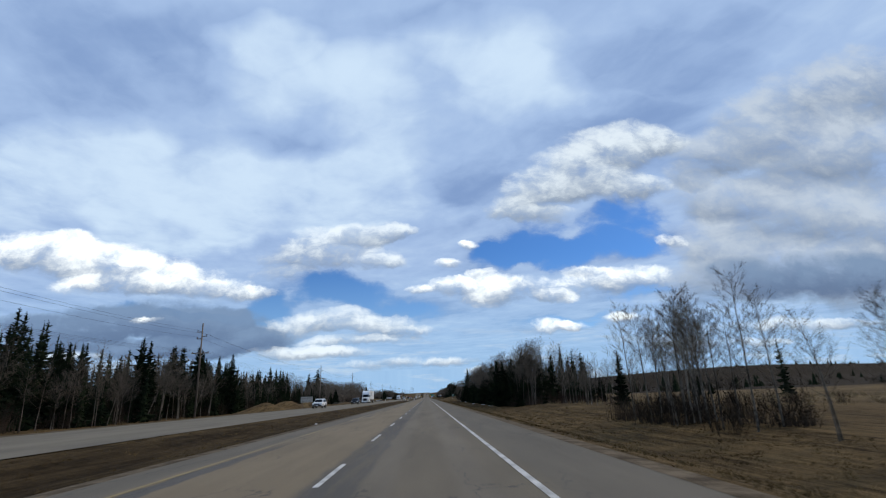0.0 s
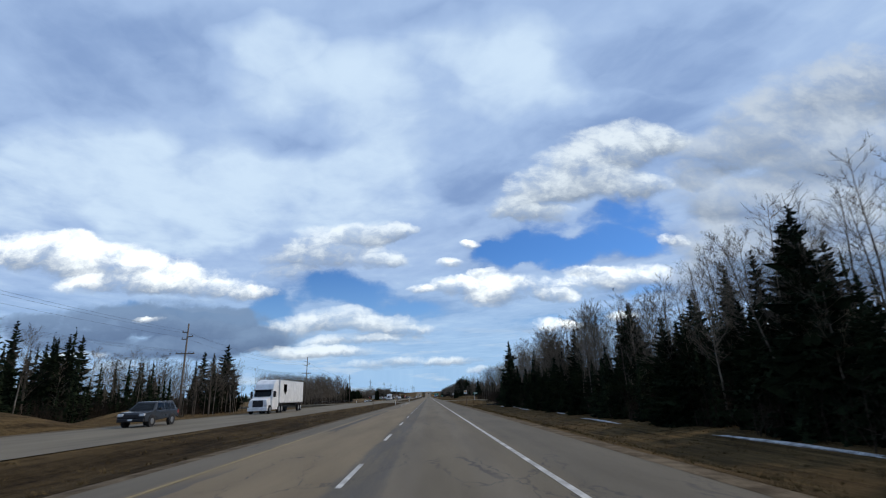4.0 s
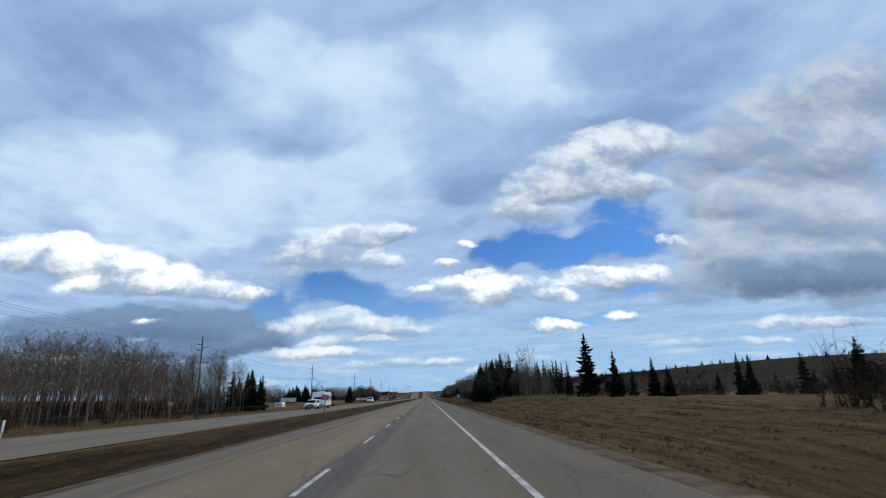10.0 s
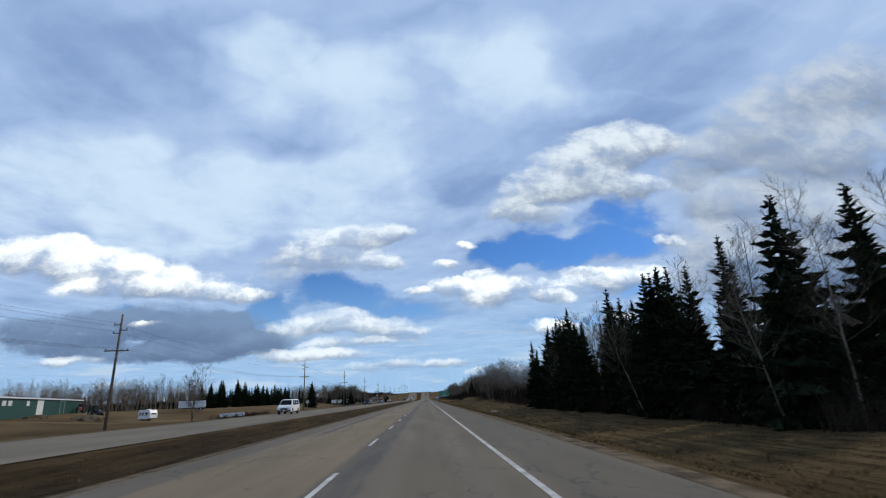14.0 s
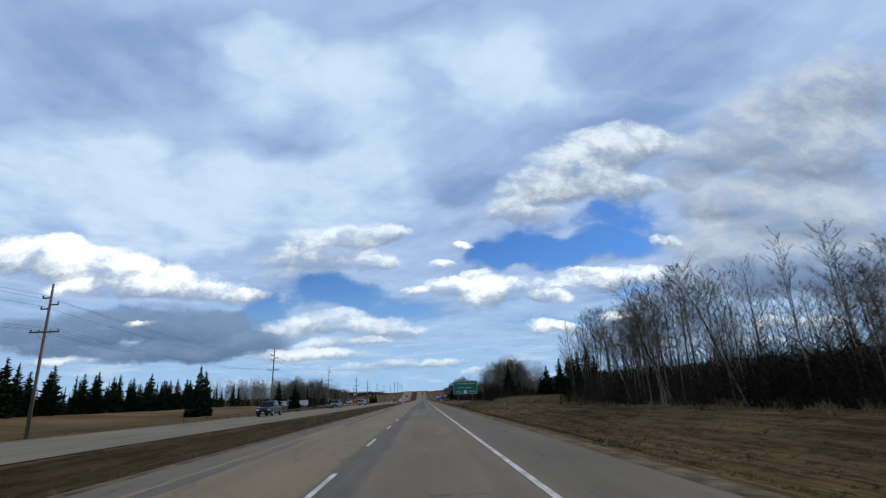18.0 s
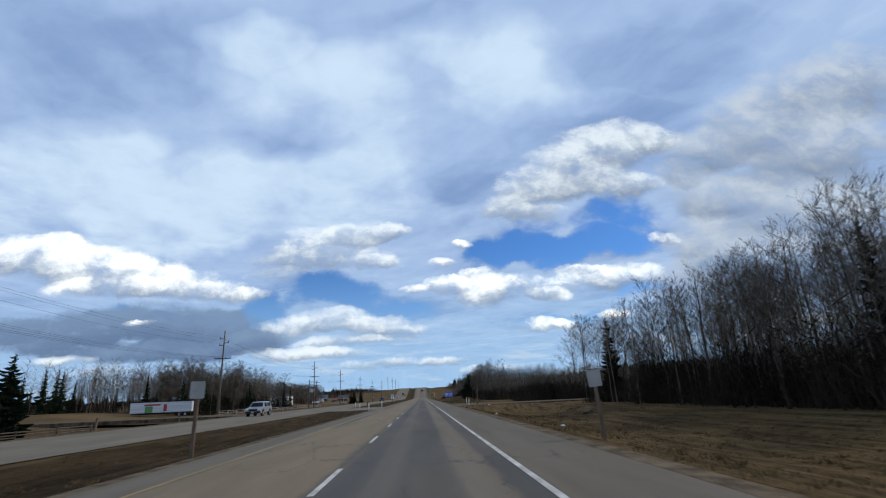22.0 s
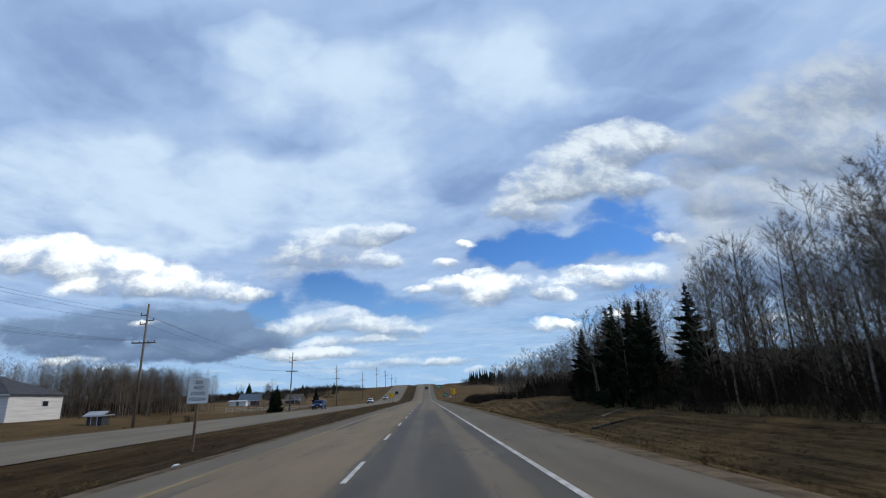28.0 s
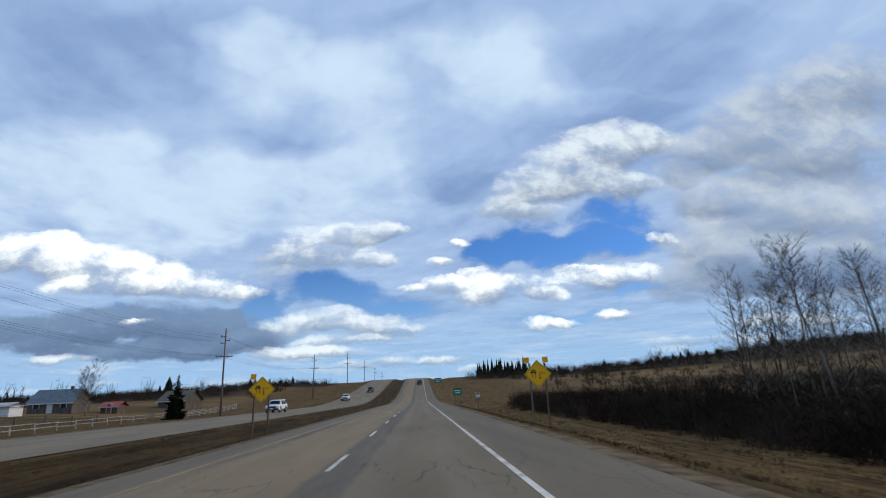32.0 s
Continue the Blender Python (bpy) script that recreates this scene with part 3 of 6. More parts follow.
def sliver(verts, faces, a, b, w, rnd):
    """The finest twig: one slim blade from a to a point at b."""
    u = (b - a).cross(Vector((rnd.uniform(-1, 1), rnd.uniform(-1, 1), rnd.uniform(-1, 1)))).normalized() * w
    i = len(verts)
    verts += [a + u, a - u, b]
    faces.append((i, i + 1, i + 2))


def spruce_meshes(seed, h, slim, levels, sprays, bare=0.05):
    """Trunk and crown of a spruce: ragged whorls of drooping boughs, each a rib with side sprays that hang."""
    rnd = random.Random(seed)
    tv, tf, cv, cf = [], [], [], []
    lean = Vector((rnd.uniform(-0.02, 0.02), rnd.uniform(-0.02, 0.02), 1))
    tube(tv, tf, [lean * (h * k / 5) for k in range(6)], [0.012 * h * (1 - k / 5.3) + 0.008 for k in range(6)], 6)
    wide = h * slim
    gap = h * (1 - bare) / levels
    for ring in range(11):
        g = bare + (0.97 - bare) * ring / 10.6
        z, rr = h * g, wide * 0.42 * (1 - g) ** 0.9 + 0.03
        i = len(cv)
        cv.append(lean * (z + 0.13 * h * (1 - 0.5 * g)))
        for k in range(12):
            a = 6.283 * k / 12 + ring
            q = rr * (rnd.uniform(0.8, 1.25) if k % 2 else rnd.uniform(0.45, 0.75))
            cv.append(lean * (z + rnd.uniform(-0.03, 0.02) * h) + Vector((math.cos(a) * q, math.sin(a) * q, 0)))
        cf += [(i, i + 1 + k, i + 1 + (k + 1) % 12) for k in range(12)]
    for level in range(levels):
        f = bare + (0.985 - bare) * (level / (levels - 1)) ** 0.88
        reach = wide * (1 - f) ** 0.85 * rnd.uniform(0.72, 1.15) + 0.1
        boughs = max(5, int(8.5 * (1 - 0.4 * f)))
        start = rnd.uniform(0, 6.3)
        for b in range(boughs):
            a = start + 6.283 * b / boughs + rnd.uniform(-0.35, 0.35)
            r = reach * (rnd.uniform(0.5, 1.05) if rnd.random() < 0.85 else rnd.uniform(1.05, 1.35))
            out = Vector((math.cos(a), math.sin(a), 0))
            side = Vector((-out.y, out.x, 0))
            root = lean * (h * f + rnd.uniform(-0.6, 0.6) * gap)
            droop = rnd.uniform(-0.5, -0.2) + 0.75 * f + 0.5 * max(0, f - 0.75)
            bend = root + out * r * 0.6 + Vector((0, 0, droop * r * 0.75))
            tip = root + out * r + Vector((0, 0, droop * r * 0.72 + 0.05 * r))
            i = len(cv)
            w = 0.05 * r + 0.025
            cv += [root, bend + side * w, tip, bend - side * w, bend + Vector((0, 0, -0.2 * r - 0.09))]
            cf += [(i, i + 1, i + 2, i + 3), (i, i + 4, i + 2)]
            for k in range(sprays):
                s = 0.22 + 0.76 * (k + rnd.random()) / sprays
                p = root.lerp(bend, s / 0.6) if s < 0.6 else bend.lerp(tip, (s - 0.6) / 0.4)
                length = (0.42 * r * (1.1 - s) + 0.1) * rnd.uniform(0.7, 1.3)
                q = p + (side * (-1) ** k * rnd.uniform(0.45, 0.95) + out * rnd.uniform(0.3, 0.8)).normalized() * length + Vector((0, 0, -rnd.uniform(0.05, 0.5) * length))
                j = len(cv)
                e = out * (0.045 * r + 0.03) + Vector((0, 0, -rnd.uniform(0.02, 0.09) * r))
                cv += [p + e, p - e, q]
                cf.append((j, j + 1, j + 2))
    spike(cv, cf, lean * (h * 0.93), lean * h + Vector((0, 0, 0.12)), 0.035)
    return tv, tf, cv, cf


def aspen_meshes(seed, h, limbs, twigs, spread=1.0, low=0.34, forks=1, fine=6, thick=1.0):
    """Trunk and bare crown of a poplar: limbs that bend upwards, boughs on them, twigs on those."""
    rnd = random.Random(seed)
    tv, tf, cv, cf = [], [], [], []

    def about(d, amount):
        return (d + Vector((rnd.uniform(-1, 1), rnd.uniform(-1, 1), rnd.uniform(-0.35, 1.0))) * amount).normalized()

    for fork in range(forks):
        bend = Vector((rnd.uniform(-1, 1), rnd.uniform(-1, 1), 0)) * 0.05 * h * (1 + 0.9 * (forks > 1) + 0.8 * (forks > 3))
        foot = Vector((rnd.uniform(-1, 1), rnd.uniform(-1, 1), 0)) * (0.25 if forks > 1 else 0)
        hh = h * (1 if fork == 0 else rnd.uniform(0.72, 0.96))
        spine = [foot + Vector((bend.x * (k / 7) ** 1.5, bend.y * (k / 7) ** 1.5, hh * k / 7)) + Vector((rnd.uniform(-1, 1), rnd.uniform(-1, 1), 0)) * 0.005 * hh * (k > 0) for k in range(8)]
        tube(tv, tf, spine, [(0.0072 * hh * (1 - k / 7.25) + 0.006) * (0.8 if forks > 2 else 1) for k in range(8)], 6 if fine else 3)
        count = max(6, limbs // forks)
        for n_ in range(count):
            f = low + (0.97 - low) * ((n_ + rnd.random()) / count) ** 0.9
            seg = min(int(f * 7), 6)
            p = spine[seg].lerp(spine[seg + 1], f * 7 - seg)
            a = n_ * 2.4 + rnd.uniform(-0.6, 0.6)
            length = hh * spread * (0.08 + 0.30 * (1 - f) ** 0.8) * rnd.uniform(0.6, 1.2)
            out = Vector((math.cos(a), math.sin(a), rnd.uniform(0.5, 1.0) * (0.55 if spread > 1.2 else 1.0))).normalized()
            mid = p + out * length * 0.5
            up = (out + Vector((0, 0, rnd.uniform(0.25, 0.6)))).normalized()
            tip = mid + up * length * 0.55
            r = (0.0011 * hh * (1.25 - f) + 0.007) * thick
            if fine:
                tube(cv, cf, [p, mid, tip], [r, r * 0.65, r * 0.2], 3)
            else:
                spike(cv, cf, p, mid.lerp(tip, 0.7), r)
            for _ in range(twigs):
                s = rnd.uniform(0.25, 1.0)
                q = p.lerp(mid, s * 2) if s < 0.5 else mid.lerp(tip, s * 2 - 1)
                d = about(out.lerp(up, s), 0.8)
                reach = length * (0.5 - 0.22 * s) * rnd.uniform(0.6, 1.2) + 0.12
                e = q + d * reach
                if fine:
                    spike(cv, cf, q, e, 0.0065 * thick)
                else:
                    sliver(cv, cf, q, e, 0.014 * thick, rnd)
                for _ in range(fine):
                    g = q.lerp(e, rnd.uniform(0.25, 1.0))
                    sliver(cv, cf, g, g + about(d, 0.75) * (reach * rnd.uniform(0.35, 0.75) + 0.12), 0.0055 * thick, rnd)
    return tv, tf, cv, cf


def tree_thing(name, made, bark, crown, label, category):
    tv, tf, cv, cf = made
    root = tagged(new(name), label, category)
    part("trunk", mesh_of("trunk", tv, tf, bark), None, root)
    part("crown", mesh_of("crown", cv, cf, crown), None, root)
    return root


spruces = [tree_thing("spruce_tree", spruce_meshes(s, 12.0, w, 38, 7), M["spruce_bark"], M["needles"], "tall dark green spruce with drooping boughs", "tree") for s, w in ((11, 0.19), (12, 0.22), (13, 0.165), (14, 0.25), (15, 0.2))]
aspens = [tree_thing("poplar_tree", aspen_meshes(s, 12.0, l, t, w, lo, fk), M["aspen_bark"], M["twigs"], "leafless pale-barked poplar with fine upswept twigs", "tree") for s, l, t, w, lo, fk in ((21, 38, 9, 0.9, 0.34, 1), (22, 36, 9, 1.05, 0.42, 1), (23, 44, 9, 0.95, 0.38, 2), (24, 34, 9, 0.75, 0.48, 1), (25, 40, 9, 0.9, 0.28, 1))]
round_trees = [tree_thing("bare_tree", aspen_meshes(s, 10.0, 90, 10, 1.05, 0.2, 4, 5, 1.4), M["aspen_bark"], M["twigs"], "broad leafless tree with a rounded crown of fine twigs", "tree") for s in (31, 32)]
bushy = [tree_thing("spruce_tree", spruce_meshes(s, 12.0, w, 36, 8, 0.02), M["spruce_bark"], M["needles"], "broad dark green spruce with boughs to the ground", "tree") for s, w in ((17, 0.31), (18, 0.27))]
used = {id(t): False for t in spruces + aspens + round_trees + bushy}
placing = random.Random(5)


def plant(kinds, x, y, h, group=""):
    """Sets one tree of that height on the ground; the first of its kind is moved there, later ones are copies."""
    src = placing.choice(kinds)
    base = 10.0 if src in round_trees else 12.0
    h -= min(0.0, float(land_z(x, y)))
    s = h / base
    m = Matrix.Translation((x, y, float(land_z(x, y)) - 0.12)) @ Matrix.Rotation(placing.uniform(0, 6.283), 4, "Z") @ Matrix.Diagonal((s * placing.uniform(0.9, 1.12), s * placing.uniform(0.9, 1.12), s, 1))
    if not used[id(src)]:
        used[id(src)] = True
        ob = src
        ob.matrix_basis = m
    else:
        ob = copy_thing(src, Matrix.Identity(4))
        ob.matrix_basis = m
    if group:
        ob["group"] = group
    return ob


def arrays(made):
    """Vertices and triangles of a tree, bark and crown together, for woods that nobody could count."""
    tv, tf, cv, cf = made
    v = np.array([tuple(p) for p in tv + cv])
    f = []
    for face in tf + [tuple(i + len(tv) for i in q) for q in cf]:
        f += [face] if len(face) == 3 else [(face[0], face[1], face[2]), (face[0], face[2], face[3])]
    return v, np.array(f)


def scatter(name, templates, places, material, label, category, lift=-0.1):
    """Many small plants joined into one mesh: places are rows of x, y, scale across, scale up."""
    rnd = np.random.RandomState(len(places) + int(abs(places[0][0]) * 10))
    vs, fs, base = [], [], 0
    heights = land_z(*np.array([(p[0], p[1]) for p in places]).T)
    for (x, y, s, sz), ground_here in zip(places, heights):
        v, f = templates[rnd.randint(len(templates))]
        a = rnd.uniform(0, 6.283)
        c, d = math.cos(a) * s, math.sin(a) * s
        p = np.empty_like(v)
        p[:, 0] = v[:, 0] * c - v[:, 1] * d + x
        p[:, 1] = v[:, 0] * d + v[:, 1] * c + y
        p[:, 2] = v[:, 2] * sz + ground_here + lift
        vs.append(p)
        fs.append(f + base)
        base += len(v)
    v, f = np.concatenate(vs), np.concatenate(fs)
    me = bpy.data.meshes.new(name)
    me.vertices.add(len(v))
    me.vertices.foreach_set("co", v.reshape(-1))
    me.loops.add(len(f) * 3)
    me.loops.foreach_set("vertex_index", f.reshape(-1))
    me.polygons.add(len(f))
    me.polygons.foreach_set("loop_start", np.arange(0, len(f) * 3, 3))
    me.update(calc_edges=True)
    me.materials.append(material)
    return tagged(new(name, me), label, category, kind="stuff")


def bush_arrays(seed, stems, h, spread, twigs=3, thin=0.013):
    """A clump of crooked stems with side twigs."""
    rnd = random.Random(seed)
    v, f = [], []
    for _ in range(stems):
        a, r = rnd.uniform(0, 6.283), rnd.uniform(0, 0.75 * spread)
        p = Vector((math.cos(a) * r, math.sin(a) * r, 0))
        high = h * rnd.uniform(0.45, 1)
        mid = p + Vector((rnd.uniform(-0.22, 0.22) * spread, rnd.uniform(-0.22, 0.22) * spread, high * rnd.uniform(0.4, 0.6)))
        top = mid + Vector((rnd.uniform(-0.35, 0.35) * spread, rnd.uniform(-0.35, 0.35) * spread, high * 0.5))
        spike(v, f, p, mid.lerp(top, 0.25), thin * 1.5)
        sliver(v, f, mid, top, thin, rnd)
        for _ in range(twigs):
            s = rnd.uniform(0.15, 1.0)
            q = p.lerp(mid, s * 2) if s < 0.5 else mid.lerp(top, s * 2 - 1)
            sliver(v, f, q, q + Vector((rnd.uniform(-1, 1), rnd.uniform(-1, 1), rnd.uniform(0.2, 1.2))).normalized() * h * rnd.uniform(0.12, 0.3), thin * 0.8, rnd)
    return np.array([tuple(p) for p in v]), np.array(f)


bushes = [bush_arrays(s, 24, 2.0, 1.0, 4) for s in (41, 42, 43)]
low_spruce = [arrays(spruce_meshes(s, 12.0, w, 17, 2)) for s, w in ((51, 0.2), (52, 0.23), (53, 0.18))]
low_aspen = [arrays(aspen_meshes(s, 12.0, 30, 10, 0.75, 0.2, 1, 0, 0.95)) for s in (61, 62, 63, 64)]
low_round = [arrays(aspen_meshes(s, 10.0, 44, 11, 1.1, 0.2, 3, 0, 1.3)) for s in (65, 66)]
far_clump = [bush_arrays(s, 20, 12.0, 4.0, 1, 0.09) for s in (71, 72, 73)]
def far_spruce_arrays(seed):
    """A spruce seen from afar: ragged skirts, one above the other."""
    rnd = random.Random(seed)
    v, f = [], []
    for level in range(9):
        z, r = 12.0 * level / 9.6, 2.6 * (1 - level / 9.4) + 0.1
        i = len(v)
        v.append((0, 0, z + 3.2))
        for k in range(14):
            a = 6.283 * k / 14
            rr = r * (rnd.uniform(0.85, 1.2) if k % 2 else rnd.uniform(0.5, 0.75))
            v.append((math.cos(a) * rr, math.sin(a) * rr, z + rnd.uniform(-0.25, 0.35)))
        f += [(i, i + 1 + k, i + 1 + (k + 1) % 14) for k in range(14)]
    return np.array(v), np.array(f)


far_spruce = [far_spruce_arrays(s) for s in (81, 82, 83)]


def stand(x0, x1, y0, y1, count, seed, low, high):
    """Places of a stand of trees: x, y, height."""
    rnd = random.Random(seed)
    return [(rnd.uniform(x0, x1), rnd.uniform(y0, y1), rnd.uniform(low, high)) for _ in range(count)]


def open_field(x, y):
    """The open fields: right of the road at the start and before two of its woods, and short of the left-hand grove."""
    if 640 < y < 720 and x > 0.53 * (y - 620):
        return True
    if 425 < y < 466 and x > 0.7 * (y - 397):
        return True
    return (0 < x and y < 200 and x > 0.58 * (y - 90)) or (x < -30 and 334 < y < 460 and -x > 0.59 * (y - 256))


def wood(kinds, group, *rows):
    for k, p in enumerate(stand(*rows)):
        if 0 < p[0] < 22 and p[1] > 130:
            p = (p[0], p[1], p[2] * p[0] / 22)
        if not open_field(*p[:2]) or rows[2] < 100:
            if kinds is aspens and k % 2 and p[1] > 76:
                crowded.append(p)
            elif group == S and k % 5 < 2 and (p[0] < -47 or p[0] > 20.5):
                crowded_spruces.append(p)
            else:
                plant(kinds, *p, group=group)


crowded, crowded_spruces = [], []   # trees that stand too close to be told apart


S, A_, R_ = "spruces beside the highway", "poplars beside the highway", "bare trees beside the highway"
# left of the road
wood(spruces, S, -54, -45, 62, 222, 52, 1, 8, 12.5)
wood(spruces, S, -48, -44, 92, 160, 26, 67, 9, 13)
wood(aspens, A_, -44, -40.5, 78, 170, 40, 71, 5.5, 8.5)
wood(aspens, A_, -48, -43, 70, 235, 14, 2, 7, 11)
wood(spruces, S, -54, -46, 236, 284, 7, 3, 9, 14)
wood(aspens, A_, -54, -42, 228, 268, 34, 4, 8, 10.5)
wood(aspens, A_, -56, -48.5, 386, 456, 17, 5, 11.5, 14.5)
wood(aspens, A_, -56, -49, 336, 386, 6, 55, 7.5, 9)
wood(bushy + spruces, S, -54, -48, 456, 474, 10, 6, 8, 11.5)
for k in range(26):
    plant(bushy, -75 + placing.uniform(-2, 2), 604 + k * 4.4 + placing.uniform(-1.5, 1.5), placing.uniform(8.3, 10.6), "spruces in a shelter row")
for x, y, h in ((-39.9, 682.3, 7.6), (-39.4, 698.6, 7.2), (-50, 655, 10.5), (-52, 663, 10), (-39.6, 951.7, 6.2), (-42, 956, 5.4), (-43.5, 1019, 7.0), (-50.3, 274, 15.5), (-54, 344, 8), (-48, 296, 6), (-47, 306, 6.5), (-49, 312, 5)):
    plant(bushy, x, y, h, "single spruces")
for x, y, h in ((-70, 314, 9.5), (-68.5, 318, 8.8), (-72, 322, 8.4), (-66, 312.5, 9.0), (-73, 309, 10), (-76, 316, 9), (-79, 321, 8.6)):
    plant(spruces, x, y, h, "single spruces")
wood(round_trees, R_, -64, -50, 772, 850, 30, 8, 9.5, 13.5)
wood(aspens, A_, -62, -48, 765, 850, 6, 9, 9, 13)
wood(aspens, A_, -74, -58, 912, 958, 50, 10, 8, 10.5)
for x, y, h in ((-44, 525.6, 9.2), (-64, 1027, 10.4)):
    plant(round_trees, x, y, h, R_)
# right of the road
wood(aspens, A_, 15, 18, 58, 72, 17, 11, 5.5, 7.8)
wood(aspens, A_, 17, 21.5, 66, 80, 5, 41, 6.8, 8.3)
wood(aspens, A_, 15.5, 18, 49, 56, 7, 42, 3.4, 5.2)
wood(aspens, A_, 20, 26, 92, 112, 26, 12, 4.2, 6.4)
plant(spruces, 21.6, 90.6, 6.0, "single spruces")
wood(aspens, A_, 17.6, 22, 125, 140, 20, 61, 9, 12)
wood(bushy, S, 18, 21, 127, 136, 5, 62, 5, 7.5)
wood(aspens, A_, 28, 42, 136, 156, 14, 63, 8, 11)
for x, y, h in ((21.6, 121.5, 3.0), (36, 150, 5.5), (38, 152, 5.0), (40.5, 153, 5.2), (62, 150, 4.5), (68, 156, 4.0)):
    plant(bushy, x, y, h, "single spruces")
wood(bushy, S, 15.6, 19, 133, 258, 60, 43, 5.5, 8.8)
wood(bushy + spruces, S, 18.5, 26, 134, 225, 36, 13, 8.5, 12)
wood(spruces, S, 19, 26, 225, 258, 22, 33, 8, 11)
for x, y, h in ((17.8, 257, 9.8), (18.2, 261.5, 13.2), (17.0, 156, 9.4), (17.4, 159.5, 9.6), (17.2, 168, 10.0), (16.6, 145, 8.6)):
    plant(bushy, x, y, h, "single spruces")
wood(aspens, A_, 16.5, 24, 138, 225, 40, 14, 10, 13.5)
wood(aspens, A_, 17, 24, 205, 262, 34, 44, 11, 14)
wood(aspens, A_, 18, 25, 261, 275, 15, 34, 10, 12)
wood(bushy + spruces, S, 20, 30, 272, 291, 15, 15, 5.5, 8)
wood(aspens, A_, 22, 30, 278, 292, 7, 46, 7, 9)
plant(bushy, 22.0, 296.4, 8.8, "single spruces")
wood(aspens, A_, 18, 25, 310, 324, 22, 16, 9.5, 11.5)
plant(bushy, 22.7, 384.2, 8.8, "single spruces")
for x, y, h in ((22.4, 373, 5.4), (24.5, 367.5, 4.2), (25, 380, 3.2), (22, 392, 3.4), (28, 386, 3.6), (23.5, 362, 3.0)):
    plant(spruces, x, y, h, "single spruces")
wood(bushy + spruces, S, 26, 52, 350, 425, 22, 17, 3, 5.5)
for x, y, h in stand(18.8, 27, 441, 518, 62, 18, 9, 12.5):
    if x < 0.45 * (y - 397) and (y > 458 or int(x * 10) % 3 == 0):
        plant(spruces, x, y, h, S)
for x, y, h in ((20.5, 452, 12.2), (19.5, 505, 10.8), (20.5, 470, 12.0), (20.0, 466, 11.6)):
    plant(bushy, x, y, h, "single spruces")
wood(aspens, A_, 22, 30, 436, 462, 22, 19, 6, 8.5)
wood(aspens, A_, 20, 28, 444, 516, 24, 64, 10, 13.5)
wood(aspens, A_, 19, 28, 534, 570, 20, 20, 6, 9)
wood(aspens, A_, 18.5, 28, 566, 608, 38, 47, 8.8, 12)
for x, y, h in ((32.5, 642, 9.6), (35.5, 645, 11.4), (38, 648, 9.0), (31, 664, 8.2), (34, 662.5, 9.8), (37, 661, 10.6), (29.5, 664, 5.4), (21.0, 661.5, 8.4), (21.5, 612, 6.4), (23, 616, 7.0)):
    plant(bushy, x, y, h, "single spruces")
wood(aspens, A_, 18.6, 27, 668, 700, 50, 22, 8.5, 11.4)
wood(aspens, A_, 19, 23, 660, 669, 9, 50, 7, 8.6)
wood(spruces, S, 22, 28, 659, 680, 3, 65, 7, 10)
plant(spruces, 20.4, 702, 9.0, "single spruces")
wood(aspens, A_, 27, 40, 733, 739, 13, 25, 12, 14)
wood(round_trees, R_, 32, 42, 735, 740, 3, 48, 8.5, 11)
wood(aspens, A_, 38, 48, 735, 744, 5, 66, 9, 11)
wood(aspens, A_, 19, 50, 792, 806, 22, 26, 7.5, 9.5)
wood(aspens, A_, 18.5, 26, 812, 872, 50, 27, 9.5, 12.5)
wood(spruces, S, 19.5, 22.5, 861, 874, 5, 28, 9.5, 12)
plant(spruces, 21, 853, 9.6, "single spruces")
for x, y, h in ((19.3, 876, 8.8), (20.5, 880, 8.0), (20.8, 871, 10.6), (19.6, 866, 10.2), (22, 878, 9), (20, 860, 9.6)):
    plant(bushy, x, y, h, "single spruces")
wood(aspens, A_, 19.5, 27, 872, 925, 38, 29, 7.6, 10)
wood(aspens, A_, 17, 25, 920, 958, 20, 31, 7.5, 9.6)
wood(spruces, S, 18, 22, 905, 945, 2, 30, 4.5, 6)

# slender pale trunks that lean out over the verge
for x, y, h, over in ((18.6, 158, 9, 24), (18.9, 172, 10, 18), (18.4, 181, 8, 28), (19.2, 196, 10, 14), (18.7, 214, 9, 20), (18.8, 452, 8, 14), (19.0, 470, 7.5, 20), (18.9, 496, 8, 10), (18.6, 575, 10, 22), (19.0, 583, 9, 12), (18.7, 566, 9, 17), (18.8, 870, 10, 12), (19.3, 905, 9, 15), (18.9, 932, 8.5, 20), (19.2, 946, 8, 14), (-41.5, 104, 8, -12), (-41, 112, 9, -16), (-42, 118, 10, -8), (-41.5, 129, 8.5, -12), (-42, 137, 9, -6)):
    ob = plant(aspens, x, y, h, "leaning poplars at the wood's edge")
    ob.matrix_basis = Matrix.Translation(ob.matrix_basis.translation) @ Matrix.Rotation(radians(-over), 4, "Y") @ Matrix.Translation(-ob.matrix_basis.translation) @ ob.matrix_basis

mid_aspen = [arrays(aspen_meshes(s, 12.0, 30, 9, 0.9, lo, 1, 3)) for s, lo in ((67, 0.3), (68, 0.38), (69, 0.45))]
mid_spruce = [arrays(spruce_meshes(s, 12.0, w, 32, 5, 0.03)) for s, w in ((54, 0.2), (55, 0.26), (56, 0.22))]


def stand_rows(places):
    """Rows for scatter() of trees whose tops keep their height where the ground lies low."""
    out = []
    for x, y, h in places:
        s = (h - min(0.0, float(land_z(x, y)))) / 12
        out.append((x, y, s, s))
    return out


scatter("poplar_stand", mid_aspen, stand_rows(crowded), M["twigs"], "crowded leafless poplars along the wood's edge", "wood")
scatter("spruce_stand", mid_spruce, stand_rows(crowded_spruces), M["needles"], "crowded dark spruces behind the wood's edge", "wood")

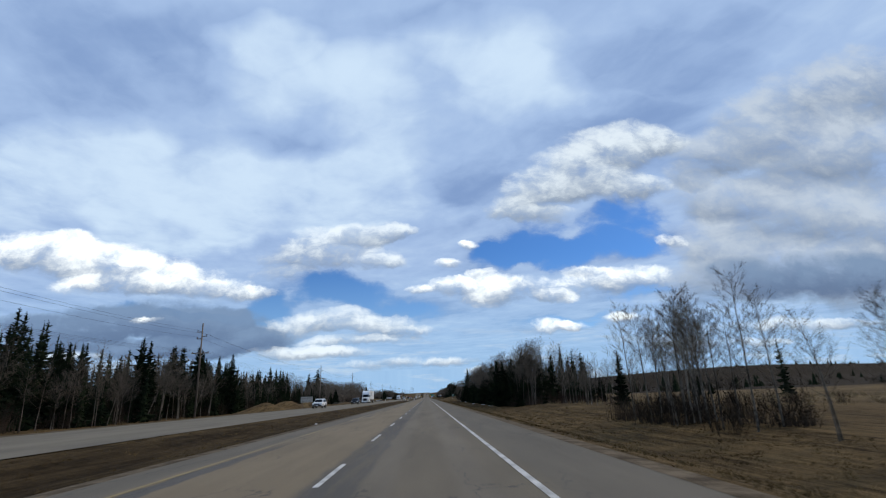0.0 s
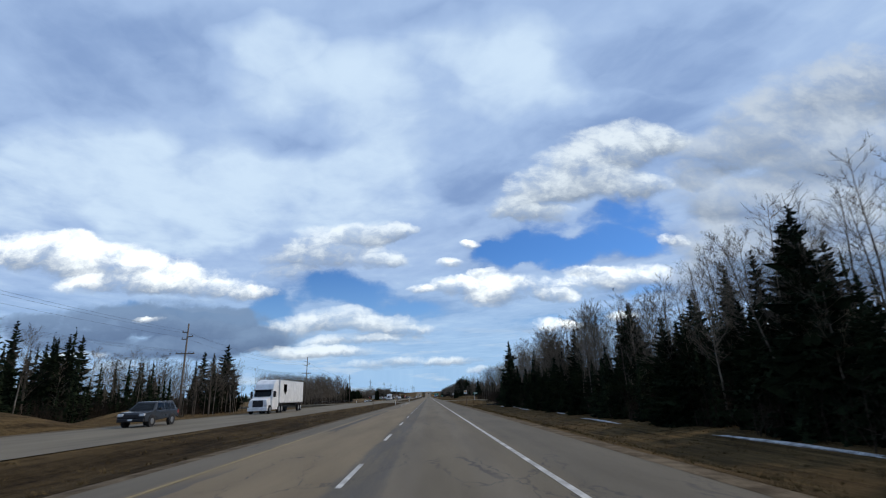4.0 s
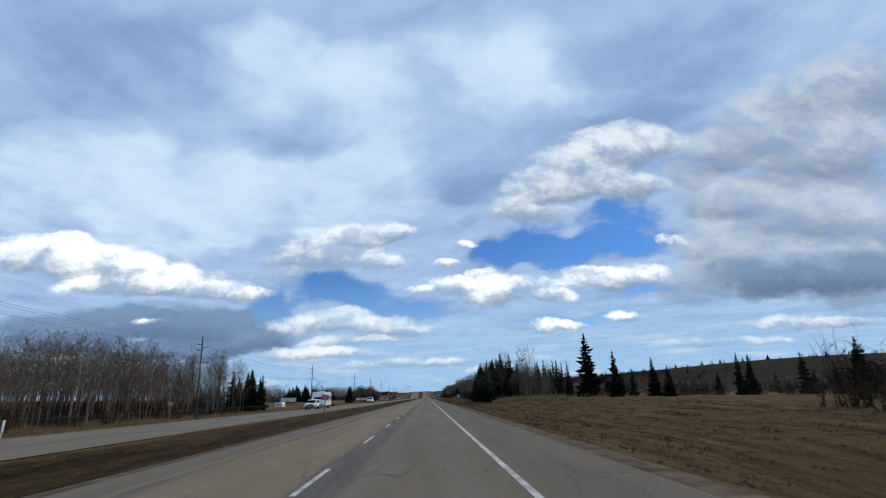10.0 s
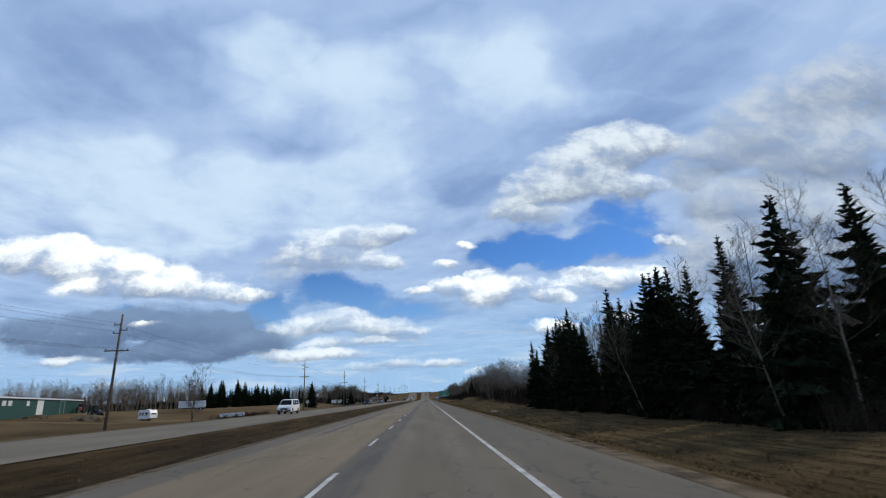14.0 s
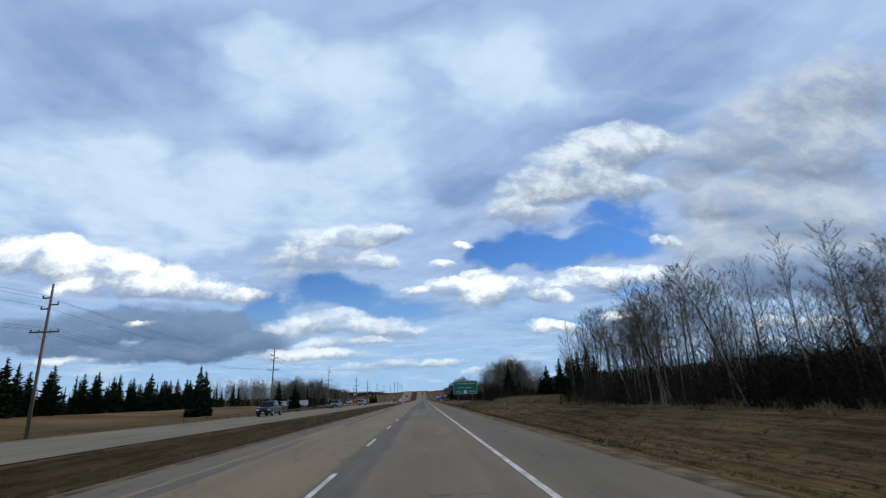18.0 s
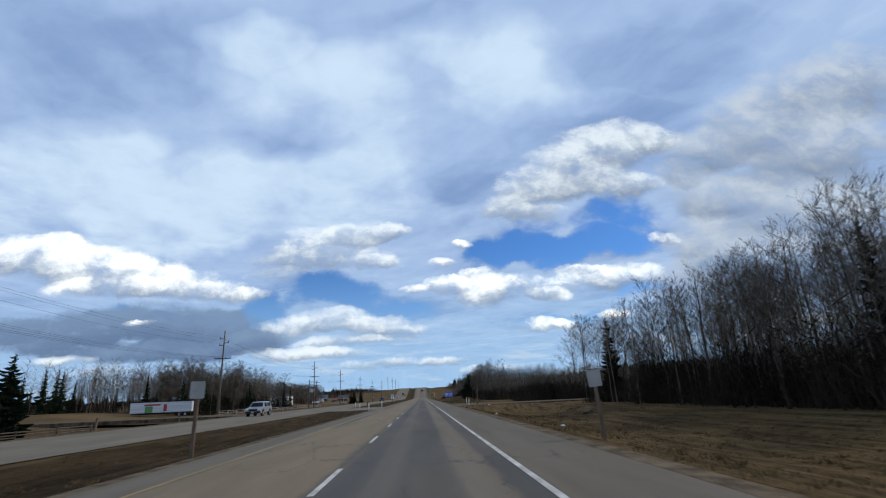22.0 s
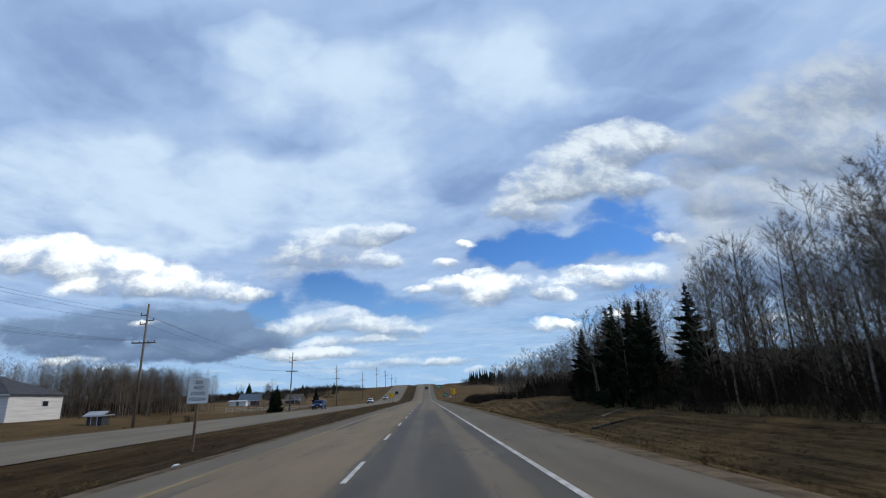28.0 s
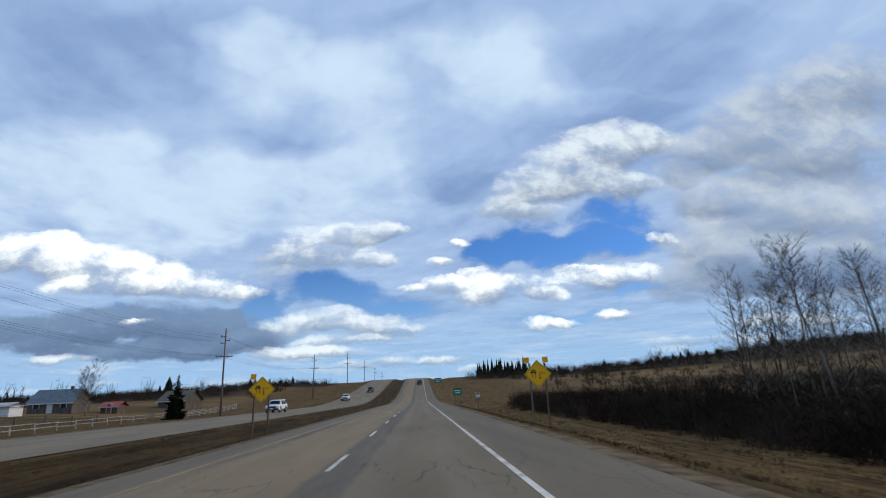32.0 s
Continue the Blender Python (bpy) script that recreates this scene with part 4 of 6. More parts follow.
# deeper woods, brush and far trees, too many to count
def stuff_rows(*stands_, wide=(0.85, 1.15)):
    rnd = random.Random(99)
    out = []
    for row in stands_:
        out += [(x, y, h / 12 * rnd.uniform(*wide), h / 12) for x, y, h in stand(*row) if row[2] < 100 or not open_field(x, y)]
    return out


scatter("spruce_wood", low_spruce, stuff_rows((-50, -41, 95, 235, 120, 77, 3, 8), (-56, -48, 165, 245, 40, 112, 7.5, 10.5), (-84, -47, 55, 225, 130, 70, 8, 14), (27, 46, 122, 292, 150, 71, 8, 12.5), (27, 46, 466, 530, 80, 72, 8, 13), (15.5, 24, 134, 262, 220, 68, 2.5, 6), (19, 25, 464, 520, 70, 69, 2.5, 5), (-150, -85, 650, 800, 90, 73, 6, 10), (60, 140, 30, 120, 50, 74, 6, 10), (-150, -98, 300, 400, 70, 75, 7, 11), (-64, -50, 768, 850, 70, 78, 5, 9.5), (-140, -80, 700, 780, 50, 76, 8, 11)), M["needles"], "deep wood of dark spruces", "wood")
scatter("poplar_wood", low_aspen, stuff_rows((-84, -45, 60, 285, 190, 80, 7, 12.5), (-60, -46, 165, 280, 170, 111, 5.5, 8.5), (-84, -49, 383, 457, 560, 81, 10.5, 14), (-66, -49, 338, 383, 260, 58, 7.5, 9.5), (18, 46, 135, 290, 220, 82, 9, 13.5), (23, 50, 311, 330, 70, 83, 8.5, 11), (26, 46, 464, 530, 110, 84, 8, 12), (24, 36, 442, 466, 40, 95, 5, 7.5), (20, 46, 538, 606, 240, 85, 7, 10.5), (20.5, 46, 668, 698, 230, 86, 8.5, 11), (46, 110, 722, 800, 260, 99, 4, 6.5), (55, 130, 470, 545, 220, 100, 3.5, 5.5), (20, 62, 794, 850, 420, 87, 7.5, 9.6), (20.5, 46, 818, 872, 170, 88, 8.5, 11.5), (21, 46, 872, 925, 150, 98, 7, 9.2), (19, 44, 920, 960, 150, 94, 7, 10), (-100, -52, 768, 850, 190, 89, 9, 13), (-95, -60, 906, 964, 290, 90, 8, 11.5), (-76, -57, 912, 958, 280, 96, 7.5, 10.5), (-155, -88, 598, 645, 190, 91, 8, 12), (-160, -90, 280, 335, 60, 93, 7, 10)), M["twigs"], "deep wood of leafless poplars", "wood")
scatter("bare_wood", low_round, [(x, y, h / 10, h / 10) for x, y, h in stand(-95, -56, 770, 852, 80, 97, 9, 13) + stand(-155, -86, 598, 645, 120, 98, 7.5, 11)], M["twigs"], "deep wood of broad leafless trees", "wood")
far_rows = []
rnd_far = random.Random(7)
for _ in range(4600):
    x = rnd_far.choice((-1, 1)) * rnd_far.uniform(120, 1300)
    y = rnd_far.uniform(100, 2400)
    if noise.noise(Vector((x * 0.006, y * 0.006, 3.0))) > -0.02:
        if not (0 < x < 420 and 940 < y < 1165) and not (-420 < x < 0 and 960 < y < 1105):
            far_rows.append((x, y, rnd_far.uniform(0.9, 1.6), rnd_far.uniform(0.55, 0.95)))
slope_rows = [(rnd_far.uniform(-420, -52), rnd_far.uniform(1100, 1260), rnd_far.uniform(0.7, 1.2), rnd_far.uniform(0.16, 0.34)) for _ in range(1100)]
slope_rows += [(rnd_far.uniform(30, 420), rnd_far.uniform(1160, 1270), rnd_far.uniform(0.6, 1.0), rnd_far.uniform(0.25, 0.5)) for _ in range(800)]
slope_rows += [(rnd_far.uniform(58, 430), rnd_far.uniform(960, 1150), rnd_far.uniform(0.5, 0.9), rnd_far.uniform(0.14, 0.3)) for _ in range(500)]
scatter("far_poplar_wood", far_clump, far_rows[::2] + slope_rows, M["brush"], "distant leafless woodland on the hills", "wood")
ridge_rows = [(rnd_far.uniform(36, 66), rnd_far.uniform(1215, 1250), rnd_far.uniform(0.5, 0.75), rnd_far.uniform(0.5, 0.85)) for _ in range(45)]
ridge_rows += [(rnd_far.uniform(66, 420), rnd_far.uniform(1215, 1300), rnd_far.uniform(0.5, 0.8), rnd_far.uniform(0.3, 0.5)) for _ in range(30)]
ridge_rows += [(rnd_far.uniform(-420, -60), rnd_far.uniform(1200, 1280), rnd_far.uniform(0.5, 0.8), rnd_far.uniform(0.25, 0.45)) for _ in range(25)]
scatter("far_spruce_wood", far_spruce, far_rows[1::4] + ridge_rows, M["needles"], "distant dark spruces on the hills", "wood")


def brush_rows(*spans):
    """x0, x1, y0, y1, count, seed, low, high"""
    rnd = random.Random(123)
    out = []
    for x0, x1, y0, y1, count, seed, low, high in spans:
        r = random.Random(seed)
        out += [(r.uniform(x0, x1), r.uniform(y0, y1), r.uniform(0.8, 1.5) * r.uniform(low, high) / 2, r.uniform(low, high) / 2) for _ in range(count)]
    out = [p for p in out if p[1] < 119 or not open_field(p[0], p[1])]
    return out


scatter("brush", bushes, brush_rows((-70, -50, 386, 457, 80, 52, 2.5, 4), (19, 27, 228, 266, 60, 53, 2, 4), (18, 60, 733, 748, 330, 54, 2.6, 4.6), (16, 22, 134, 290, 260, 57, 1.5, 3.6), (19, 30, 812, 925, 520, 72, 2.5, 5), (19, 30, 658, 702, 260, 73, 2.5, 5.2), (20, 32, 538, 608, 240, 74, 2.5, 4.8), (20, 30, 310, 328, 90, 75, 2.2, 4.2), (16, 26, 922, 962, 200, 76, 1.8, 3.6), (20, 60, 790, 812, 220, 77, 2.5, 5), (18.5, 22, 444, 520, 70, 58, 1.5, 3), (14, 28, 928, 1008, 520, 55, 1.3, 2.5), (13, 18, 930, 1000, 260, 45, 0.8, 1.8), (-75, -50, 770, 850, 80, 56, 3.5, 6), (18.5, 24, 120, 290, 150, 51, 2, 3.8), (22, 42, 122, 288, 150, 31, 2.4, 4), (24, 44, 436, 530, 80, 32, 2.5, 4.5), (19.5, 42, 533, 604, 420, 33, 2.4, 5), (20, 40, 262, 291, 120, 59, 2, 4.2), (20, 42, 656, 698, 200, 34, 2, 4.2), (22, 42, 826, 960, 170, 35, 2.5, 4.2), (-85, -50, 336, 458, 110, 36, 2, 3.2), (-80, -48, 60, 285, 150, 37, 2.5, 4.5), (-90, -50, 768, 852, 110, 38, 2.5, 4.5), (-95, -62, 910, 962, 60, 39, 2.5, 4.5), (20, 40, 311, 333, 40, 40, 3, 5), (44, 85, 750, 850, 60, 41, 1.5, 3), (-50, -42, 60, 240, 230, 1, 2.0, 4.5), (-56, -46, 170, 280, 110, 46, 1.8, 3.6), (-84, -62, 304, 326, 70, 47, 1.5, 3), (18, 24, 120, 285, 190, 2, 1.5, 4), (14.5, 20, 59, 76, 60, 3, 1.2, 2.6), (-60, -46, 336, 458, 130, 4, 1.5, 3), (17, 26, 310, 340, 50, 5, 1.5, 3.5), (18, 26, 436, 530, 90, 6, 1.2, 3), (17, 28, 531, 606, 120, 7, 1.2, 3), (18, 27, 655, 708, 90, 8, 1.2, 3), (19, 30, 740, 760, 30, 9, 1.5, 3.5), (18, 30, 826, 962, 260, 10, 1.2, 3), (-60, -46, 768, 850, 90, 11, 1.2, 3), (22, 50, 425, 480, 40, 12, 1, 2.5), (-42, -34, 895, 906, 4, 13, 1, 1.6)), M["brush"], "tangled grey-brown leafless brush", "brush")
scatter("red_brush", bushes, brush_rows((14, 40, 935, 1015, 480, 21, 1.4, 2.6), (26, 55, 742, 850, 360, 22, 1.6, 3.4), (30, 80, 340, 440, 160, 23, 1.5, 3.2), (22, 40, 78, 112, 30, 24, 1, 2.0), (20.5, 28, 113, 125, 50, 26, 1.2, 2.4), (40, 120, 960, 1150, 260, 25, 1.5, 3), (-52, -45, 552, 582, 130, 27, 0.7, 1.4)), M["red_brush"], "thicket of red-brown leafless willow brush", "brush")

# grass tufts on the verges
def tuft(seed, blades, h, spread):
    rnd = random.Random(seed)
    v, f = [], []
    for _ in range(blades):
        p = Vector((rnd.uniform(-1, 1), rnd.uniform(-1, 1), 0)) * spread
        d = Vector((rnd.uniform(-0.7, 0.7), rnd.uniform(-0.7, 0.7), 1)) * h * rnd.uniform(0.5, 1)
        i = len(v)
        w = Vector((rnd.uniform(-1, 1), rnd.uniform(-1, 1), 0)).normalized() * 0.02
        v += [p + w, p - w, p + d]
        f.append((i, i + 1, i + 2))
    return np.array([tuple(p) for p in v]), np.array(f)


def tuft_rows(spans, seed):
    r = random.Random(seed)
    out = []
    for x0, x1, y0, y1, count, s in spans:
        out += [(r.uniform(x0, x1), r.uniform(y0, y1), s * r.uniform(0.7, 1.4), s * r.uniform(0.5, 1.3)) for _ in range(count)]
    return [p for p in out if not (292 < p[1] < 312 and -40 < p[0] < 40) and not (716 < p[1] < 736 and -40 < p[0] < 40)]


short_tufts = [tuft(s, 9, 0.16, 0.22) for s in (1, 2, 3, 4)]
tall_tufts = [tuft(s, 16, 0.85, 0.35) for s in (5, 6, 7)]
scatter("verge_grass", short_tufts, tuft_rows([(5.0, 17, 35, 1010, 26000, 0.75), (-12.6, -7.0, 35, 1010, 3500, 0.8), (-34, -24.2, 35, 1010, 3000, 1.0)], 3), M["blades"], "short matted dead grass on the verges", "grass", lift=-0.02)
scatter("tall_grass", tall_tufts, tuft_rows([(16, 30, 405, 440, 1500, 1.0), (17, 36, 606, 660, 3800, 1.1), (15, 24, 372, 405, 120, 0.8), (18, 22, 840, 870, 120, 0.9), (17, 21, 520, 600, 160, 0.7), (19, 60, 78, 118, 300, 0.8), (13.6, 17, 277, 284, 160, 0.75), (18, 22, 826, 850, 120, 0.8)], 4), M["tall_grass"], "tall pale dead grass", "grass", lift=-0.02)

# ---- power line ----
POLES = [(-39.2, 36, 15.0), (-39.2, 124.3, 15.2), (-39.9, 229.8, 14.2), (-40.1, 314.3, 15.0), (-39.5, 405.0, 13.2), (-38.9, 490.6, 13.3), (-38.1, 589.2, 14.4), (-38.5, 670.5, 15.2), (-37.7, 745.8, 15.2), (-36.4, 824.6, 14.5), (-36.3, 879.5, 14.6), (-36.5, 953.0, 14.5), (-35.4, 1018.6, 14.9), (-34.6, 1094.3, 14.2), (-34, 1170, 14.5), (-34, 1245, 14.5), (-34, 1320, 14.5), (-34, 1400, 14.5)]


def power_pole():
    h = 14.6
    root = tagged(new("utility_pole"), "tall weathered wooden power pole with crossarms and insulators", "utility pole", "power line poles")
    bm = bmesh.new()
    rod(bm, (0, 0, -0.4), (0, 0, h), 0.19, 0.11, 10)
    part("post", bm, M["pole_wood"], root, smooth=True)
    arm = part("crossarm", boxes((-1.5, 1.5, -0.17, -0.05, 9.75, 9.9), bevel=0.01), M["pole_wood"], root)
    for x in (-1.35, -0.55, 0.55, 1.35):
        part("insulator", rod(rod(bmesh.new(), (x, -0.11, 9.9), (x, -0.11, 10.08), 0.05, 0.035), (x, -0.11, 10.0), (x, -0.11, 10.04), 0.075), M["porcelain"], arm)
    for side, z in ((-1, 13.2), (1, 12.5), (-1, 12.1)):
        bracket = part("bracket", boxes((min(0, side * 0.85), max(0, side * 0.85), -0.06, 0.06, z - 0.06, z + 0.06), bevel=0.01), M["pole_wood"], root)
        part("insulator", rod(rod(bmesh.new(), (side * 0.8, 0, z + 0.06), (side * 0.8, 0, z + 0.32), 0.06, 0.04), (side * 0.8, 0, z + 0.14), (side * 0.8, 0, z + 0.2), 0.09), M["porcelain"], bracket)
    brace = bmesh.new()
    rod(brace, (-0.75, -0.12, 9.75), (-0.05, -0.16, 9.1), 0.025)
    rod(brace, (0.75, -0.12, 9.75), (0.05, -0.16, 9.1), 0.025)
    part("brace", brace, M["steel"], root)
    return root


pole = power_pole()
LEANS = (0.6, -0.8, 0.4, 1.2, -0.5, 0.7, -0.3, 0.9)
pole_at = []
for i, (x, y, h) in enumerate(POLES):
    z = float(land_z(x, y))
    h -= min(0.0, z)
    m = Matrix.Translation((x, y, z)) @ Matrix.Rotation(radians(LEANS[i % 8]), 4, "Y") @ Matrix.Diagonal((1, 1, h / 14.6, 1))
    ob = pole if i == 0 else copy_thing(pole, Matrix.Identity(4))
    ob.matrix_basis = m
    pole_at.append(m)
attach = [(-0.8, 0, 13.52), (0.8, 0, 12.82), (-0.8, 0, 12.42), (-1.35, -0.11, 10.08), (-0.55, -0.11, 10.08), (0.55, -0.11, 10.08), (1.35, -0.11, 10.08)]
for i in range(len(POLES) - 1):
    for k, a in enumerate(attach):
        p, q = pole_at[i] @ Vector(a), pole_at[i + 1] @ Vector(a)
        v, f = [], []
        pts = [p.lerp(q, t / 12) - Vector((0, 0, 1.3 * (1 - (2 * t / 12 - 1) ** 2))) for t in range(13)]
        tube(v, f, pts, [0.011] * 13, 4)
        tagged(new("power_line", mesh_of("power_line", v, f, M["wire"])), "thin sagging overhead power line", "cable", "overhead lines")

# ---- signs ----
def plain(name, colour, rough=0.5, metal=0.0, spread=0.12):
    low, high = tuple(c * (1 - spread) for c in colour), tuple(min(1, c * (1 + spread)) for c in colour)
    return surface(name, varied(low, high, 1.5, 30, bump=0.08), rough, metal)


M.update(
    green_sign=plain("green_sign_sheet", (0.012, 0.16, 0.10), 0.45), white_sign=plain("white_sign_sheet", (0.72, 0.72, 0.70), 0.45),
    red_sign=plain("red_sign_sheet", (0.42, 0.03, 0.03), 0.45), yellow_sign=plain("yellow_sign_sheet", (1.0, 0.5, 0.006), 0.45, spread=0.05),
    blue_sign=plain("blue_sign_sheet", (0.02, 0.14, 0.62), 0.45), black=plain("black_sheet", (0.015, 0.015, 0.016), 0.5),
    sign_back=plain("bare_aluminium", (0.40, 0.375, 0.33), 0.6, 0.0), post_wood=surface("sign_post_wood", varied((0.1, 0.066, 0.042), (0.21, 0.15, 0.1), 3, 30, (1, 1, 0.15)), 0.9),
    flag=plain("amber_flag", (1.0, 0.46, 0.01), 0.6), board=plain("tan_painted_board", (0.42, 0.39, 0.33), 0.8),
)


def lettering(text, size, x, z, parent, material, y=-0.018, align="CENTER"):
    """Words in the built-in font, facing the oncoming camera."""
    c = bpy.data.curves.new("lettering", "FONT")
    c.body, c.size, c.align_x, c.align_y, c.extrude = text, size, align, "CENTER", 0.002
    c.materials.append(material)
    ob = new("lettering", c)
    ob.parent = parent
    ob.matrix_basis = pose(x, y, z, 90, 0, 0)
    return ob


def sheet(w, h, z, corner=0.04, thick=0.006, y=0.0, x=0.0):
    """A thin sign plate with rounded corners, standing up."""
    bm = bmesh.new()
    pts = []
    for cx, cz, a0 in ((w / 2 - corner, h / 2 - corner, 0), (-w / 2 + corner, h / 2 - corner, 90), (-w / 2 + corner, -h / 2 + corner, 180), (w / 2 - corner, -h / 2 + corner, 270)):
        for k in range(4):
            a = radians(a0 + 30 * k)
            pts.append((cx + corner * math.cos(a), cz + corner * math.sin(a)))
    front = [bm.verts.new((x + px, y - thick, z + pz)) for px, pz in pts]
    back = [bm.verts.new((x + px, y + thick, z + pz)) for px, pz in pts]
    bm.faces.new(front[::-1])
    bm.faces.new(back)
    for k in range(len(pts)):
        bm.faces.new((front[k - 1], front[k], back[k], back[k - 1]))
    bmesh.ops.recalc_face_normals(bm, faces=bm.faces)
    return bm


def rim(w, h, z, t, y, x=0.0):
    """A raised border line on a plate."""
    return boxes((x - w / 2, x + w / 2, y - 0.003, y, z + h / 2 - t, z + h / 2), (x - w / 2, x + w / 2, y - 0.003, y, z - h / 2, z - h / 2 + t),
                 (x - w / 2, x - w / 2 + t, y - 0.003, y, z - h / 2 + t, z + h / 2 - t), (x + w / 2 - t, x + w / 2, y - 0.003, y, z - h / 2 + t, z + h / 2 - t))


def sign(name, label, x, y, posts, plates, turn=0.0, tilt=0.0, post="post_wood", group=""):
    """A road sign: posts as (x, top), plates as (w, h, z, material[, x])."""
    g = float(land_z(x, y))
    root = tagged(new(name), label, "sign", group)
    root.matrix_basis = Matrix.Translation((x, y, g)) @ pose(0, 0, 0, 0, tilt, turn)
    for px, top in posts:
        part("post", boxes((px - 0.05, px + 0.05, 0.012, 0.11, -0.5, top), bevel=0.008), M[post], root)
    made = []
    for w, h, z, material, *rest in plates:
        plate = part("plate", sheet(w, h, z, min(0.06, w * 0.1), x=rest[0] if rest else 0.0), M[material], root)
        made.append(plate)
    for px, top in posts:
        for z in (plates[0][2] - plates[0][1] * 0.3, plates[0][2] + plates[0][1] * 0.3):
            part("bolt", rod(bmesh.new(), (px, -0.016, z), (px, 0.0, z), 0.014, 0.014, 6), M["steel"], root)
    return root, made


root, (plate,) = sign("direction_sign", "large green highway direction sign with white lettering on two posts", 6.95, 620.6, ((-1.2, 4.1), (1.15, 4.2)), ((3.9, 2.05, 3.15, "green_sign"),), turn=-6, group="highway signs")
part("border", rim(3.78, 1.93, 3.15, 0.03, -0.007), M["white_sign"], plate)
lettering("To Mackenzie Highway", 0.34, 0, 3.78, plate, M["white_sign"])
lettering("Alaska Highway", 0.34, 0, 3.16, plate, M["white_sign"])
lettering("Follow", 0.34, -1.0, 2.5, plate, M["white_sign"])
lettering("NORTH", 0.31, 1.05, 2.5, plate, M["white_sign"])
part("route_shield", sheet(0.46, 0.52, 2.5, 0.12, 0.004, -0.012), M["white_sign"], plate)
lettering("43", 0.26, 0, 2.5, plate, M["black"], -0.022)

root, (plate,) = sign("direction_sign", "small green sign with white lettering and arrow on a wooden post", 6.75, 419.6, ((0.05, 1.5),), ((0.80, 0.56, 1.78, "green_sign"),), group="highway signs")
part("border", rim(0.76, 0.52, 1.78, 0.014, -0.007), M["white_sign"], plate)
lettering("Manly", 0.24, 0, 1.91, plate, M["white_sign"])
lettering("Hall", 0.24, 0.12, 1.65, plate, M["white_sign"])
part("arrow", boxes((-0.27, -0.1, -0.011, -0.007, 1.635, 1.665), (-0.29, -0.25, -0.011, -0.007, 1.61, 1.69)), M["white_sign"], plate)

for x, y, w, h, z, tilt in ((-10.4, 368.4, 0.72, 0.55, 2.3, 0), (-25.2, 366, 0.55, 0.42, 1.7, 2)):
    root, (plate,) = sign("wrong_way_sign", "red wrong way sign with white lettering on a wooden post", x, y, ((0, z + h / 2),), ((w, h, z, "red_sign"),), tilt=tilt, group="wrong way signs")
    part("border", rim(w * 0.95, h * 0.93, z, 0.018, -0.007), M["white_sign"], plate)
    lettering("WRONG", w * 0.24, 0, z + h * 0.17, plate, M["white_sign"])
    lettering("WAY", w * 0.24, 0, z - h * 0.2, plate, M["white_sign"])

root, (plate,) = sign("median_sign", "white do not cross median sign on a wooden post", -10.9, 838.0, ((0, 2.6),), ((0.95, 1.12, 2.62, "white_sign"),), tilt=1.5)
for k, word in enumerate(("DO", "NOT", "CROSS", "MEDIAN")):
    lettering(word, 0.21, 0, 2.99 - 0.25 * k, plate, M["black"])

root, (plate,) = sign("yard_sign", "long low white board with black words in front of a yard", -48, 557, ((-2.2, 0.8), (2.2, 0.8)), ((5.8, 0.8, 0.72, "white_sign"),), turn=12, tilt=-2)
lettering("Pick-up or delivery", 0.66, 0, 0.72, plate, M["black"])
root, (plate,) = sign("road_sign", "grey back of a diamond road sign on a wooden post", -27, 545, ((0, 2.2),), ((0.7, 0.7, 2.0, "sign_back"),), group="small road signs")
plate.matrix_basis = Matrix.Translation((0, 0, 2.0)) @ Matrix.Rotation(radians(45), 4, "Y") @ Matrix.Translation((0, 0, -2.0))

# plates seen from behind, and small signs whose words cannot be read
for name, label, x, y, w, h, z, material, turn, tilt in (
        ("road_sign", "bare metal back of a small road sign on a wooden post", -8.9, 226.5, 0.42, 0.52, 2.1, "sign_back", 4, 1.5),
        ("road_sign", "small white road sign with a yellow top on a leaning post", 5.3, 222.0, 0.46, 0.5, 1.95, "white_sign", 8, -5),
        ("road_sign", "metal back of a small road sign on a leaning post", 5.7, 268.7, 0.46, 0.5, 1.95, "sign_back", 0, -5),
        ("road_sign", "small white and red road sign on a wooden post", -10.9, 321.0, 0.55, 0.6, 2.1, "white_sign", 0, 1),
        ("road_sign", "pale back of a small road sign on a wooden post", 5.6, 664.0, 0.44, 0.52, 1.85, "sign_back", 0, -4),
        ("road_sign", "pale back of a small road sign on a wooden post", -7.1, 664.2, 0.44, 0.52, 2.0, "sign_back", 3, 1),
        ("road_sign", "small white road sign on a wooden post", 8.2, 996.0, 0.55, 0.6, 2.0, "white_sign", 0, 0),
        ("road_sign", "small white sign on a post beside the oncoming lanes", -25.0, 916.0, 0.5, 0.6, 2.0, "sign_back", 0, 0),
        ("road_sign", "dark arrow sign on a wooden post in the verge", -26.2, 737.0, 0.6, 0.25, 1.9, "black", 0, 0)):
    root, (plate,) = sign(name, label, x, y, ((0, z + h * 0.4),), ((w, h, z, material),), turn, tilt, group="small road signs")
    if material == "white_sign":
        top = "yellow_sign" if y < 300 else "red_sign" if y < 330 else "black"
        part("band", boxes((-w * 0.42, w * 0.42, -0.011, -0.007, z + h * 0.16, z + h * 0.4)), M[top], plate)
        part("bar", boxes((-w * 0.36, w * 0.36, -0.011, -0.007, z - h * 0.02, z + h * 0.06), (-w * 0.3, w * 0.3, -0.011, -0.007, z - h * 0.26, z - h * 0.18)), M["black"], plate)

